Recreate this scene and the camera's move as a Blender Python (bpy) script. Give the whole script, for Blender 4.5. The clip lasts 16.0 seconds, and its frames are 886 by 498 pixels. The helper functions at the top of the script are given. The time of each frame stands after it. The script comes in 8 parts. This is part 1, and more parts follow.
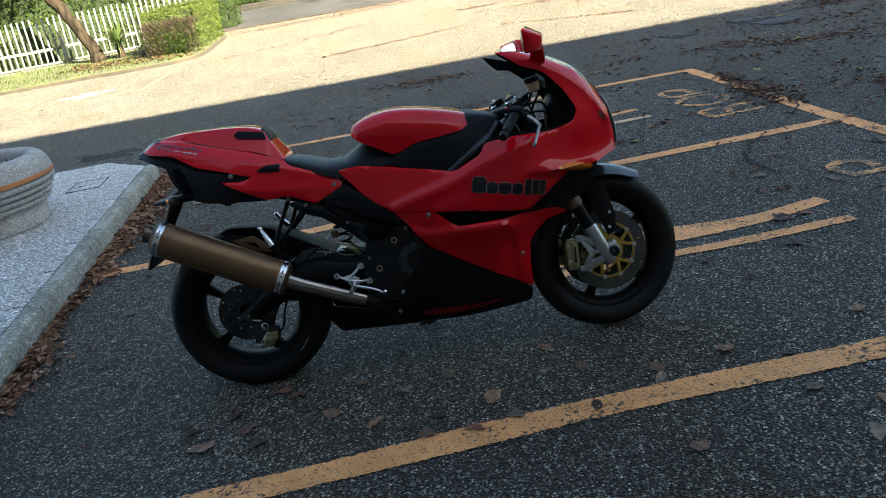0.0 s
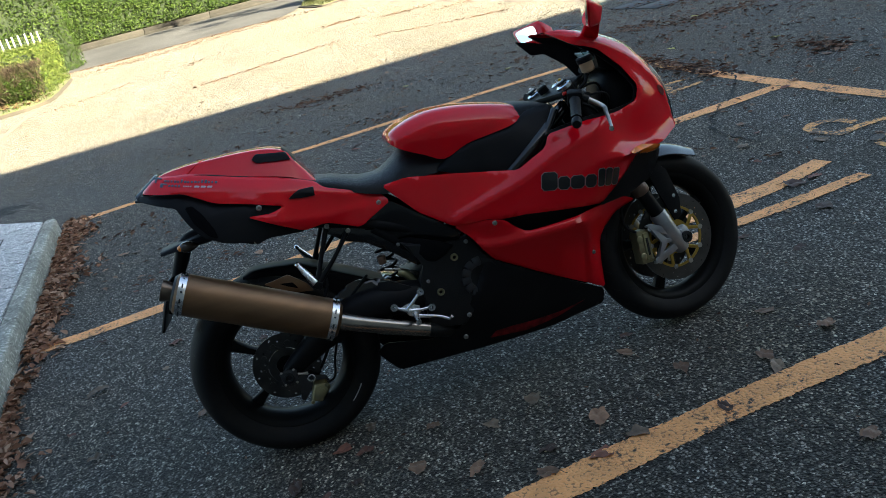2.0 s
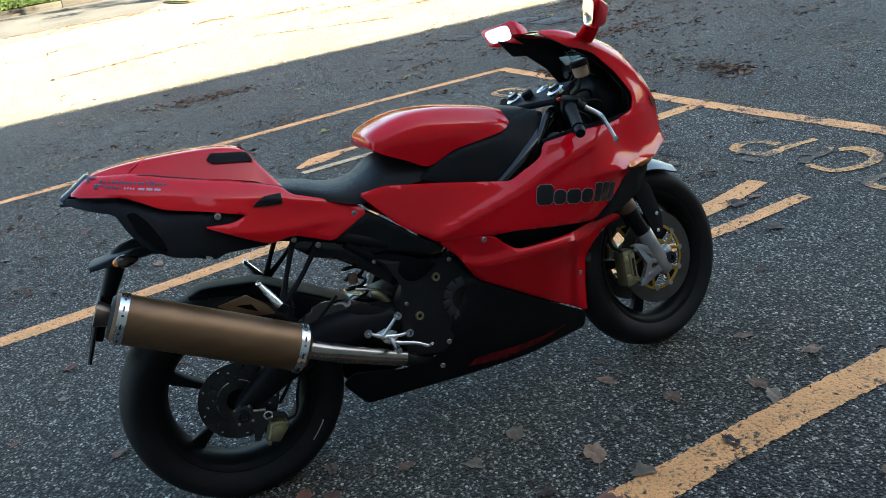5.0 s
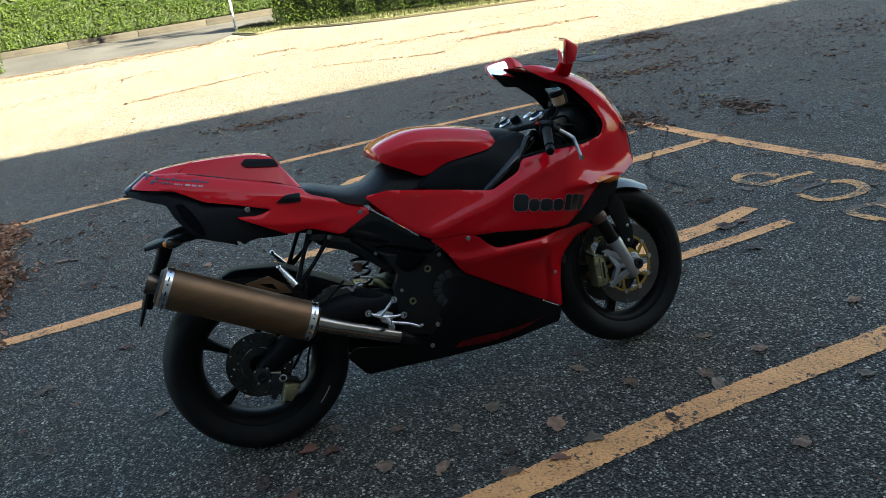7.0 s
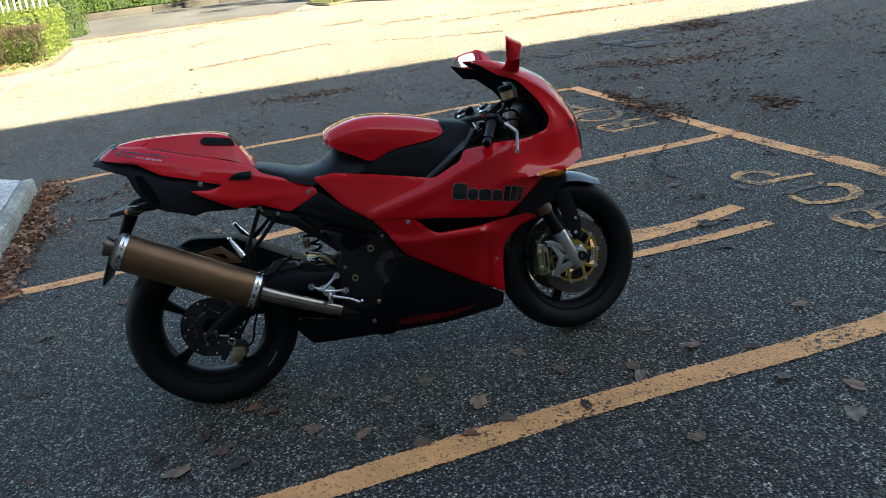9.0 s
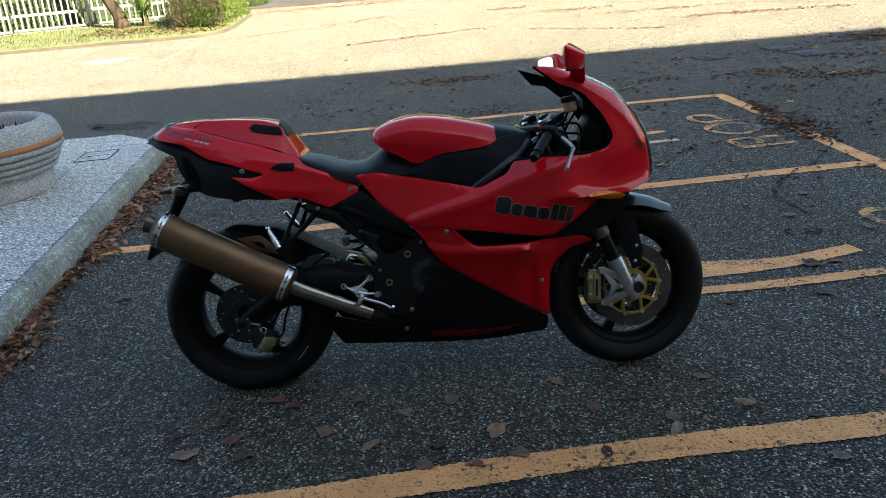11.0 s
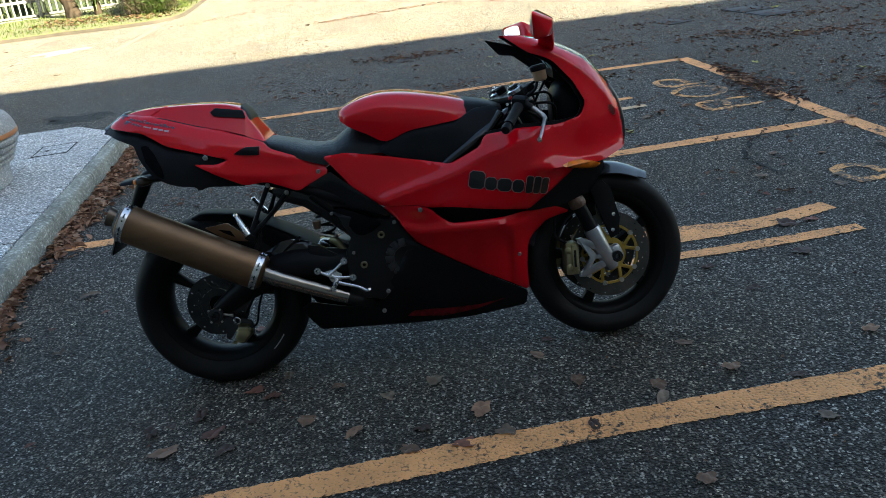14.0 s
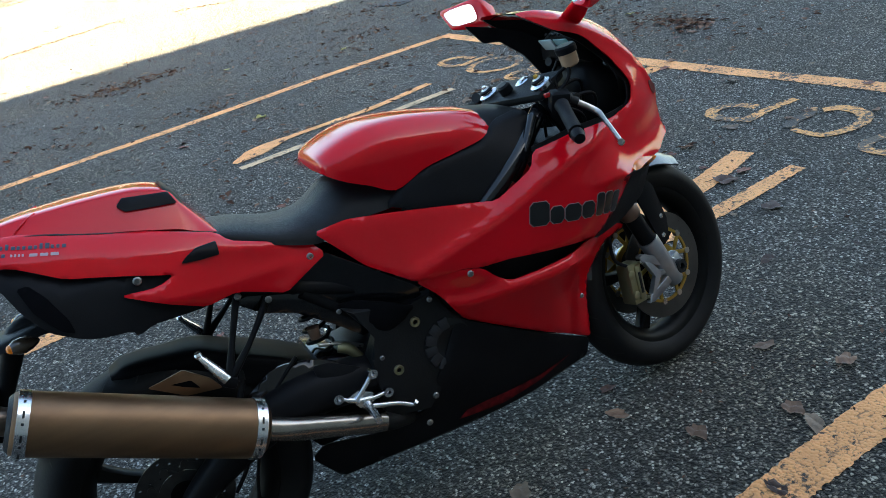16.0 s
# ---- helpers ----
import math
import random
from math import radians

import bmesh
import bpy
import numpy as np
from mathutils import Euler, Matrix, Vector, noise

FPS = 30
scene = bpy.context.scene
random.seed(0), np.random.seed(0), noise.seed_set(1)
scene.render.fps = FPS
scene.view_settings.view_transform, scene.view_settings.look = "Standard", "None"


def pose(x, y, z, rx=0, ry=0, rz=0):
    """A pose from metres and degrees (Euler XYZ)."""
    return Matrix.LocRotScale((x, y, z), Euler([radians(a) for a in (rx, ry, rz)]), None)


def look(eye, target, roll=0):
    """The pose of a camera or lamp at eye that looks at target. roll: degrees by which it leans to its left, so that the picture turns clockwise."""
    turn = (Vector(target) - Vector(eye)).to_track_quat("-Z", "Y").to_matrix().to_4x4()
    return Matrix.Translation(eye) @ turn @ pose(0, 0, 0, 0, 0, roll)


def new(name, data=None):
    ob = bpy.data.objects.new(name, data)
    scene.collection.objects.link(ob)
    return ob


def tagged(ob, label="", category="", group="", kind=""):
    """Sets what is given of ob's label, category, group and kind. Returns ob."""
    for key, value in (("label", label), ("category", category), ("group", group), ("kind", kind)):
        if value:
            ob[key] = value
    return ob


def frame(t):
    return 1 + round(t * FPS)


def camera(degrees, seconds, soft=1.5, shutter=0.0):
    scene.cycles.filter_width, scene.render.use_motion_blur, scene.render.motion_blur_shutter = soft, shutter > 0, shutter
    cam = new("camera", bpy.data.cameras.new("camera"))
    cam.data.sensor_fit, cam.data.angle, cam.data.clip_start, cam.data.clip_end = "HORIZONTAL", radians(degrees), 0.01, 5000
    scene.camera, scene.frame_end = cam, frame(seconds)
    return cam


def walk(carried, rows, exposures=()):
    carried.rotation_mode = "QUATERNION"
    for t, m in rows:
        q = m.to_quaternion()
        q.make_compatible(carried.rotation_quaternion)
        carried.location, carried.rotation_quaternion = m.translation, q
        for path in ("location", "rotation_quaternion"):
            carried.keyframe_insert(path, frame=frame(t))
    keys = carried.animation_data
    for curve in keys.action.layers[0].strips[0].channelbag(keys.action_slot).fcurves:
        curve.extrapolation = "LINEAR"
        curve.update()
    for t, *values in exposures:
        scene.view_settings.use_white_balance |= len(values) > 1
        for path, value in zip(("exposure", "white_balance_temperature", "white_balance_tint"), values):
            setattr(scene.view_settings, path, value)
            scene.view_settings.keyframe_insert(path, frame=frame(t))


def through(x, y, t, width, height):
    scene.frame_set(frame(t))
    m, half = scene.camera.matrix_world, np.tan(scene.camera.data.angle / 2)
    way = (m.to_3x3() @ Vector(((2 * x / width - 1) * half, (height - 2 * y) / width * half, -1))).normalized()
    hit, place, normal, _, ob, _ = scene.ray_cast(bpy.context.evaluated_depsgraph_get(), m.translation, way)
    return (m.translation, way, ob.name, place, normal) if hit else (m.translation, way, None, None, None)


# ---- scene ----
cam = camera(56.0, 16.0, 0.7)
PATH = [
    (0, (0.981, -3.007, 1.488), (0.869, -1.126, 0.818), -10.1),
    (0.5, (0.853, -2.928, 1.464), (0.760, -1.068, 0.736), -11.0),
    (1, (0.691, -2.749, 1.446), (0.581, -0.907, 0.675), -12.7),
    (1.5, (0.546, -2.673, 1.466), (0.513, -0.808, 0.746), -13.9),
    (2, (0.333, -2.588, 1.488), (0.539, -0.725, 0.789), -14.6),
    (2.5, (0.187, -2.441, 1.466), (0.533, -0.620, 0.713), -13.7),
    (3, (0.153, -2.233, 1.449), (0.489, -0.421, 0.672), -13.0),
    (3.5, (0.139, -2.096, 1.448), (0.473, -0.292, 0.651), -11.9),
    (4, (0.105, -2.111, 1.467), (0.546, -0.329, 0.673), -10.5),
    (4.2, (0.074, -2.118, 1.471), (0.580, -0.346, 0.694), -10.6),
    (6.3, (0.033, -2.5, 1.478), (0.541, -0.697, 0.776), -8.7),
    (6.5, (0.066, -2.549, 1.48), (0.554, -0.732, 0.8), -8.6),
    (7, (0.096, -2.72, 1.497), (0.522, -0.877, 0.847), -9.1),
    (7.5, (0.117, -2.877, 1.503), (0.521, -1.027, 0.858), -9.2),
    (8, (0.207, -2.934, 1.509), (0.613, -1.086, 0.859), -8.9),
    (8.5, (0.397, -3.0, 1.513), (0.747, -1.142, 0.863), -7.5),
    (9, (0.521, -2.97, 1.514), (0.767, -1.106, 0.833), -7.5),
    (9.5, (0.593, -2.843, 1.512), (0.756, -0.979, 0.805), -6.6),
    (9.7, (0.624, -2.801, 1.515), (0.751, -0.937, 0.801), -5.6),
    (11.8, (1.045, -2.887, 1.508), (0.853, -1.004, 0.862), -5.7),
    (12, (1.038, -2.903, 1.513), (0.858, -1.016, 0.874), -5.4),
    (12.5, (1.064, -2.887, 1.502), (0.916, -0.988, 0.892), -5.8),
    (13, (1.048, -2.877, 1.508), (0.922, -0.98, 0.888), -6.3),
    (13.5, (1.021, -2.838, 1.501), (0.897, -0.958, 0.829), -5.5),
    (14, (0.926, -2.762, 1.492), (0.865, -0.903, 0.757), -7.1),
    (14.5, (0.738, -2.623, 1.499), (0.8, -0.782, 0.719), -8.6),
    (15, (0.573, -2.414, 1.468), (0.788, -0.583, 0.693), -9.0),
    (15.5, (0.381, -2.102, 1.484), (0.775, -0.307, 0.696), -11.1),
    (16, (0.147, -1.756, 1.497), (0.764, -0.055, 0.645), -12.9),
]
walk(cam, [(t, look(eye, target, roll)) for t, eye, target, roll in PATH], [(0, 3.99, 6300, 0), (0.5, 4.1, 6250, 0), (1, 4.3, 6300, 0), (2, 4.16, 6350, 0), (2.5, 4.36, 6350, 0), (3, 4.55, 6350, 0), (4, 4.8, 6450, 0), (6.3, 4.57, 6500, 0), (7, 4.3, 6500, -1), (9.5, 4.36, 6450, 0), (11.8, 3.95, 6400, 0), (13, 3.95, 6450, 0), (14, 4.13, 6350, 0), (15, 4.57, 6250, 0), (16, 4.82, 6350, 0)])

# ---- world, sun, exposure ----
world = bpy.data.worlds.new("sky")
scene.world = world
world.use_nodes = True
SUN_EL, SUN_AZ = radians(26), radians(138)  # azimuth clockwise from +y
_wn = world.node_tree.nodes
_sky = _wn.new("ShaderNodeTexSky")
_sky.sky_type, _sky.sun_disc, _sky.sun_elevation, _sky.sun_rotation = "NISHITA", False, SUN_EL, SUN_AZ
_sky.air_density, _sky.dust_density, _sky.ozone_density = 1.0, 2.6, 0.6
world.node_tree.links.new(_sky.outputs[0], _wn["Background"].inputs[0])
_wn["Background"].inputs[1].default_value = 0.028
sun_data = bpy.data.lights.new("sun", "SUN")
sun_data.energy, sun_data.angle, sun_data.color = 5.0, radians(0.6), (1.0, 0.83, 0.585)
sun = new("sun", sun_data)
SUN_TO = Vector((math.sin(SUN_AZ) * math.cos(SUN_EL), math.cos(SUN_AZ) * math.cos(SUN_EL), math.sin(SUN_EL)))
sun.matrix_world = look(SUN_TO * 60, (0, 0, 0))

# ---- helpers for building ----
rng = random.Random(7)


def mat(name, color, rough=0.5, metal=0.0, color2=None, scale=20.0, bump=0.0, bump_scale=None, coat=0.0, detail=6.0, rand=0.0, spec=0.5, stretch=None, trans=0.0, rough_var=0.0):
    """A procedural material: two-tone noise, fine relief, and a random shade for each object."""
    m = bpy.data.materials.new(name)
    m.use_nodes = True
    nt = m.node_tree
    p = nt.nodes["Principled BSDF"]
    p.inputs["Roughness"].default_value, p.inputs["Metallic"].default_value = rough, metal
    p.inputs["Coat Weight"].default_value, p.inputs["Coat Roughness"].default_value, p.inputs["Coat IOR"].default_value = coat, 0.04, 1.4
    p.inputs["Specular IOR Level"].default_value = spec
    p.inputs["Transmission Weight"].default_value = trans
    co = nt.nodes.new("ShaderNodeTexCoord")
    vec = co.outputs["Object"]
    if stretch:
        mp = nt.nodes.new("ShaderNodeMapping")
        mp.inputs["Scale"].default_value = stretch
        nt.links.new(vec, mp.inputs["Vector"])
        vec = mp.outputs["Vector"]
    c2 = color2 or tuple(c * 0.75 for c in color)
    n1 = nt.nodes.new("ShaderNodeTexNoise")
    n1.inputs["Scale"].default_value, n1.inputs["Detail"].default_value = scale, detail
    nt.links.new(vec, n1.inputs["Vector"])
    ramp = nt.nodes.new("ShaderNodeValToRGB")
    ramp.color_ramp.elements[0].position, ramp.color_ramp.elements[1].position = 0.35, 0.65
    ramp.color_ramp.elements[0].color, ramp.color_ramp.elements[1].color = (*c2, 1), (*color, 1)
    nt.links.new(n1.outputs["Fac"], ramp.inputs["Fac"])
    out = ramp.outputs["Color"]
    if rand:
        info = nt.nodes.new("ShaderNodeObjectInfo")
        hsv = nt.nodes.new("ShaderNodeHueSaturation")
        mr = nt.nodes.new("ShaderNodeMapRange")
        mr.inputs["To Min"].default_value, mr.inputs["To Max"].default_value = 1 - rand, 1 + rand
        nt.links.new(info.outputs["Random"], mr.inputs["Value"])
        nt.links.new(mr.outputs["Result"], hsv.inputs["Value"])
        nt.links.new(out, hsv.inputs["Color"])
        out = hsv.outputs["Color"]
    nt.links.new(out, p.inputs["Base Color"])
    if rough_var:
        mr2 = nt.nodes.new("ShaderNodeMapRange")
        mr2.inputs["To Min"].default_value, mr2.inputs["To Max"].default_value = rough - rough_var, rough + rough_var
        nt.links.new(n1.outputs["Fac"], mr2.inputs["Value"])
        nt.links.new(mr2.outputs["Result"], p.inputs["Roughness"])
    if bump:
        n2 = nt.nodes.new("ShaderNodeTexNoise")
        n2.inputs["Scale"].default_value, n2.inputs["Detail"].default_value = bump_scale or scale * 4, 8
        nt.links.new(vec, n2.inputs["Vector"])
        b = nt.nodes.new("ShaderNodeBump")
        b.inputs["Strength"].default_value, b.inputs["Distance"].default_value = bump, 0.004
        nt.links.new(n2.outputs["Fac"], b.inputs["Height"])
        nt.links.new(b.outputs["Normal"], p.inputs["Normal"])
    return m


def aggregate(name, binder, stones, cell, share, rough, patch, patch_scale=0.8, dist=0.004, fleck=None, grit=0.0, dust=None, mottle=0.0):
    """Asphalt or washed concrete: pale and dark stones in a binder, larger stains over them."""
    m = mat(name, binder, rough, color2=tuple(c * 0.7 for c in binder), scale=60, spec=0.3)
    nt = m.node_tree
    p = nt.nodes["Principled BSDF"]
    src = p.inputs["Base Color"].links[0].from_socket
    co = nt.nodes.new("ShaderNodeTexCoord")
    vor = nt.nodes.new("ShaderNodeTexVoronoi")
    vor.inputs["Scale"].default_value = 1 / cell
    vor.inputs["Randomness"].default_value = 1
    # stones are broken, not round: their outlines are bent by a fine noise
    bend = nt.nodes.new("ShaderNodeTexNoise")
    bend.inputs["Scale"].default_value, bend.inputs["Detail"].default_value = 0.75 / cell, 2
    nt.links.new(co.outputs["Object"], bend.inputs["Vector"])
    shift = nt.nodes.new("ShaderNodeVectorMath")
    shift.operation = "MULTIPLY_ADD"
    shift.inputs[1].default_value = (cell * 1.7,) * 3
    nt.links.new(bend.outputs["Color"], shift.inputs[0])
    nt.links.new(co.outputs["Object"], shift.inputs[2])
    nt.links.new(shift.outputs[0], vor.inputs["Vector"])
    sep = nt.nodes.new("ShaderNodeSeparateColor")
    nt.links.new(vor.outputs["Color"], sep.inputs[0])
    pick = nt.nodes.new("ShaderNodeMath")
    pick.operation, pick.inputs[1].default_value = "LESS_THAN", share
    nt.links.new(sep.outputs[0], pick.inputs[0])
    inner = nt.nodes.new("ShaderNodeMapRange")
    inner.inputs["From Min"].default_value, inner.inputs["From Max"].default_value = 0.62, 0.38
    nt.links.new(vor.outputs["Distance"], inner.inputs["Value"])
    fac = nt.nodes.new("ShaderNodeMath")
    fac.operation = "MULTIPLY"
    nt.links.new(pick.outputs[0], fac.inputs[0])
    nt.links.new(inner.outputs[0], fac.inputs[1])
    ramp = nt.nodes.new("ShaderNodeValToRGB")
    els = ramp.color_ramp.elements
    els[0].color, els[1].color = (*stones[0], 1), (*stones[-1], 1)
    for k, c in enumerate(stones[1:-1]):
        els.new((k + 1) / (len(stones) - 1)).color = (*c, 1)
    nt.links.new(sep.outputs[1], ramp.inputs["Fac"])
    mix = nt.nodes.new("ShaderNodeMix")
    mix.data_type = "RGBA"
    nt.links.new(fac.outputs[0], mix.inputs[0])
    nt.links.new(src, mix.inputs[6])
    nt.links.new(ramp.outputs["Color"], mix.inputs[7])
    if fleck:
        colour, size, part_of = fleck
        v2 = nt.nodes.new("ShaderNodeTexVoronoi")
        v2.distance, v2.inputs["Scale"].default_value = "MANHATTAN", 1 / size
        nt.links.new(co.outputs["Object"], v2.inputs["Vector"])
        s2 = nt.nodes.new("ShaderNodeSeparateColor")
        nt.links.new(v2.outputs["Color"], s2.inputs[0])
        few = nt.nodes.new("ShaderNodeMath")
        few.operation, few.inputs[1].default_value = "LESS_THAN", part_of
        nt.links.new(s2.outputs[0], few.inputs[0])
        reach = nt.nodes.new("ShaderNodeMapRange")
        reach.inputs["From Min"].default_value, reach.inputs["From Max"].default_value = 0.0, 1.0
        reach.inputs["To Min"].default_value, reach.inputs["To Max"].default_value = 0.1, 0.6
        nt.links.new(s2.outputs[1], reach.inputs["Value"])
        near = nt.nodes.new("ShaderNodeMath")
        near.operation = "LESS_THAN"
        nt.links.new(v2.outputs["Distance"], near.inputs[0])
        nt.links.new(reach.outputs[0], near.inputs[1])
        both = nt.nodes.new("ShaderNodeMath")
        both.operation = "MULTIPLY"
        nt.links.new(few.outputs[0], both.inputs[0])
        nt.links.new(near.outputs[0], both.inputs[1])
        amount = nt.nodes.new("ShaderNodeMath")
        amount.operation = "MULTIPLY"
        nt.links.new(both.outputs[0], amount.inputs[0])
        nt.links.new(s2.outputs[2], amount.inputs[1])
        over = nt.nodes.new("ShaderNodeMix")
        over.data_type = "RGBA"
        over.inputs[7].default_value = (*colour, 1)
        nt.links.new(amount.outputs[0], over.inputs[0])
        nt.links.new(mix.outputs[2], over.inputs[6])
        mix = over
    big = nt.nodes.new("ShaderNodeTexNoise")
    big.inputs["Scale"].default_value, big.inputs["Detail"].default_value, big.inputs["Roughness"].default_value = patch_scale, 9, 0.62
    nt.links.new(co.outputs["Object"], big.inputs["Vector"])
    br = nt.nodes.new("ShaderNodeMapRange")
    br.inputs["From Min"].default_value, br.inputs["From Max"].default_value = 0.3, 0.7
    br.inputs["To Min"].default_value, br.inputs["To Max"].default_value = 1 - patch, 1 + patch
    nt.links.new(big.outputs["Fac"], br.inputs["Value"])
    value = br.outputs[0]
    if grit:
        gn = nt.nodes.new("ShaderNodeTexNoise")
        gn.inputs["Scale"].default_value, gn.inputs["Detail"].default_value, gn.inputs["Roughness"].default_value = 34, 7, 0.85
        nt.links.new(co.outputs["Object"], gn.inputs["Vector"])
        gm = nt.nodes.new("ShaderNodeMapRange")
        gm.inputs["From Min"].default_value, gm.inputs["From Max"].default_value = 0.3, 0.7
        gm.inputs["To Min"].default_value, gm.inputs["To Max"].default_value = 1 - grit, 1 + grit
        nt.links.new(gn.outputs["Fac"], gm.inputs["Value"])
        mul = nt.nodes.new("ShaderNodeMath")
        mul.operation = "MULTIPLY"
        nt.links.new(value, mul.inputs[0])
        nt.links.new(gm.outputs[0], mul.inputs[1])
        value = mul.outputs[0]
    if mottle:
        mn = nt.nodes.new("ShaderNodeTexNoise")
        mn.inputs["Scale"].default_value, mn.inputs["Detail"].default_value, mn.inputs["Roughness"].default_value = 13, 3, 0.6
        nt.links.new(co.outputs["Object"], mn.inputs["Vector"])
        mq = nt.nodes.new("ShaderNodeMapRange")
        mq.inputs["From Min"].default_value, mq.inputs["From Max"].default_value = 0.36, 0.64
        mq.inputs["To Min"].default_value, mq.inputs["To Max"].default_value = 1 - mottle, 1 + mottle
        nt.links.new(mn.outputs["Fac"], mq.inputs["Value"])
        mm = nt.nodes.new("ShaderNodeMath")
        mm.operation = "MULTIPLY"
        nt.links.new(value, mm.inputs[0])
        nt.links.new(mq.outputs[0], mm.inputs[1])
        value = mm.outputs[0]
    hsv = nt.nodes.new("ShaderNodeHueSaturation")
    nt.links.new(value, hsv.inputs["Value"])
    nt.links.new(mix.outputs[2], hsv.inputs["Color"])
    final = hsv.outputs[0]
    if dust:
        dn = nt.nodes.new("ShaderNodeTexNoise")
        dn.inputs["Scale"].default_value, dn.inputs["Detail"].default_value, dn.inputs["Roughness"].default_value = 0.9, 6, 0.6
        nt.links.new(co.outputs["Object"], dn.inputs["Vector"])
        dm = nt.nodes.new("ShaderNodeMapRange")
        dm.inputs["From Min"].default_value, dm.inputs["From Max"].default_value = 0.42, 0.68
        nt.links.new(dn.outputs["Fac"], dm.inputs["Value"])
        tint = nt.nodes.new("ShaderNodeMix")
        tint.data_type, tint.blend_type = "RGBA", "MULTIPLY"
        tint.inputs[7].default_value = (*dust, 1)
        nt.links.new(dm.outputs[0], tint.inputs[0])
        nt.links.new(final, tint.inputs[6])
        final = tint.outputs[2]
    nt.links.new(final, p.inputs["Base Color"])
    b = nt.nodes.new("ShaderNodeBump")
    b.inputs["Strength"].default_value, b.inputs["Distance"].default_value = 0.9, dist
    inv = nt.nodes.new("ShaderNodeMath")
    inv.operation, inv.inputs[0].default_value = "SUBTRACT", 1.0
    nt.links.new(vor.outputs["Distance"], inv.inputs[1])
    nt.links.new(inv.outputs[0], b.inputs["Height"])
    nt.links.new(b.outputs["Normal"], p.inputs["Normal"])
    return m


def worn_paint(name, color, under, wear=0.5):
    """Road paint, cracked and worn through to the stones."""
    m = mat(name, color, 0.75, color2=tuple(c * 0.8 for c in color), scale=9)
    nt = m.node_tree
    p = nt.nodes["Principled BSDF"]
    src = p.inputs["Base Color"].links[0].from_socket
    co = nt.nodes.new("ShaderNodeTexCoord")
    fine = nt.nodes.new("ShaderNodeTexNoise")
    fine.inputs["Scale"].default_value, fine.inputs["Detail"].default_value, fine.inputs["Roughness"].default_value = 38, 10, 0.72
    wide = nt.nodes.new("ShaderNodeTexNoise")
    wide.inputs["Scale"].default_value, wide.inputs["Detail"].default_value = 3.5, 4
    for n in (fine, wide):
        nt.links.new(co.outputs["Object"], n.inputs["Vector"])
    add = nt.nodes.new("ShaderNodeMath")
    add.operation = "MULTIPLY_ADD"
    add.inputs[1].default_value = 0.55
    nt.links.new(wide.outputs["Fac"], add.inputs[0])
    nt.links.new(fine.outputs["Fac"], add.inputs[2])
    mr = nt.nodes.new("ShaderNodeMapRange")
    mr.inputs["From Min"].default_value, mr.inputs["From Max"].default_value = 0.4 + wear * 0.55, 0.47 + wear * 0.55
    nt.links.new(add.outputs[0], mr.inputs["Value"])
    mix = nt.nodes.new("ShaderNodeMix")
    mix.data_type = "RGBA"
    nt.links.new(mr.outputs[0], mix.inputs[0])
    mix.inputs[6].default_value = (*under, 1)
    nt.links.new(src, mix.inputs[7])
    # stones press through the paint, and it has gone from the gaps between some of them
    vor = nt.nodes.new("ShaderNodeTexVoronoi")
    vor.inputs["Scale"].default_value = 1 / 0.0098
    nt.links.new(co.outputs["Object"], vor.inputs["Vector"])
    gap = nt.nodes.new("ShaderNodeMath")
    gap.operation = "MULTIPLY"
    nt.links.new(vor.outputs["Distance"], gap.inputs[0])
    nt.links.new(fine.outputs["Fac"], gap.inputs[1])
    gm = nt.nodes.new("ShaderNodeMapRange")
    gm.inputs["From Min"].default_value, gm.inputs["From Max"].default_value = 0.33, 0.42
    gm.inputs["To Min"].default_value, gm.inputs["To Max"].default_value = 0.0, 0.6
    nt.links.new(gap.outputs[0], gm.inputs["Value"])
    mix2 = nt.nodes.new("ShaderNodeMix")
    mix2.data_type = "RGBA"
    nt.links.new(gm.outputs[0], mix2.inputs[0])
    nt.links.new(mix.outputs[2], mix2.inputs[6])
    mix2.inputs[7].default_value = (*under, 1)
    nt.links.new(mix2.outputs[2], p.inputs["Base Color"])
    b = nt.nodes.new("ShaderNodeBump")
    b.inputs["Strength"].default_value, b.inputs["Distance"].default_value = 0.8, 0.009
    inv = nt.nodes.new("ShaderNodeMath")
    inv.operation = "SUBTRACT"
    nt.links.new(fine.outputs["Fac"], inv.inputs[0])
    nt.links.new(vor.outputs["Distance"], inv.inputs[1])
    nt.links.new(inv.outputs[0], b.inputs["Height"])
    nt.links.new(b.outputs["Normal"], p.inputs["Normal"])
    return m


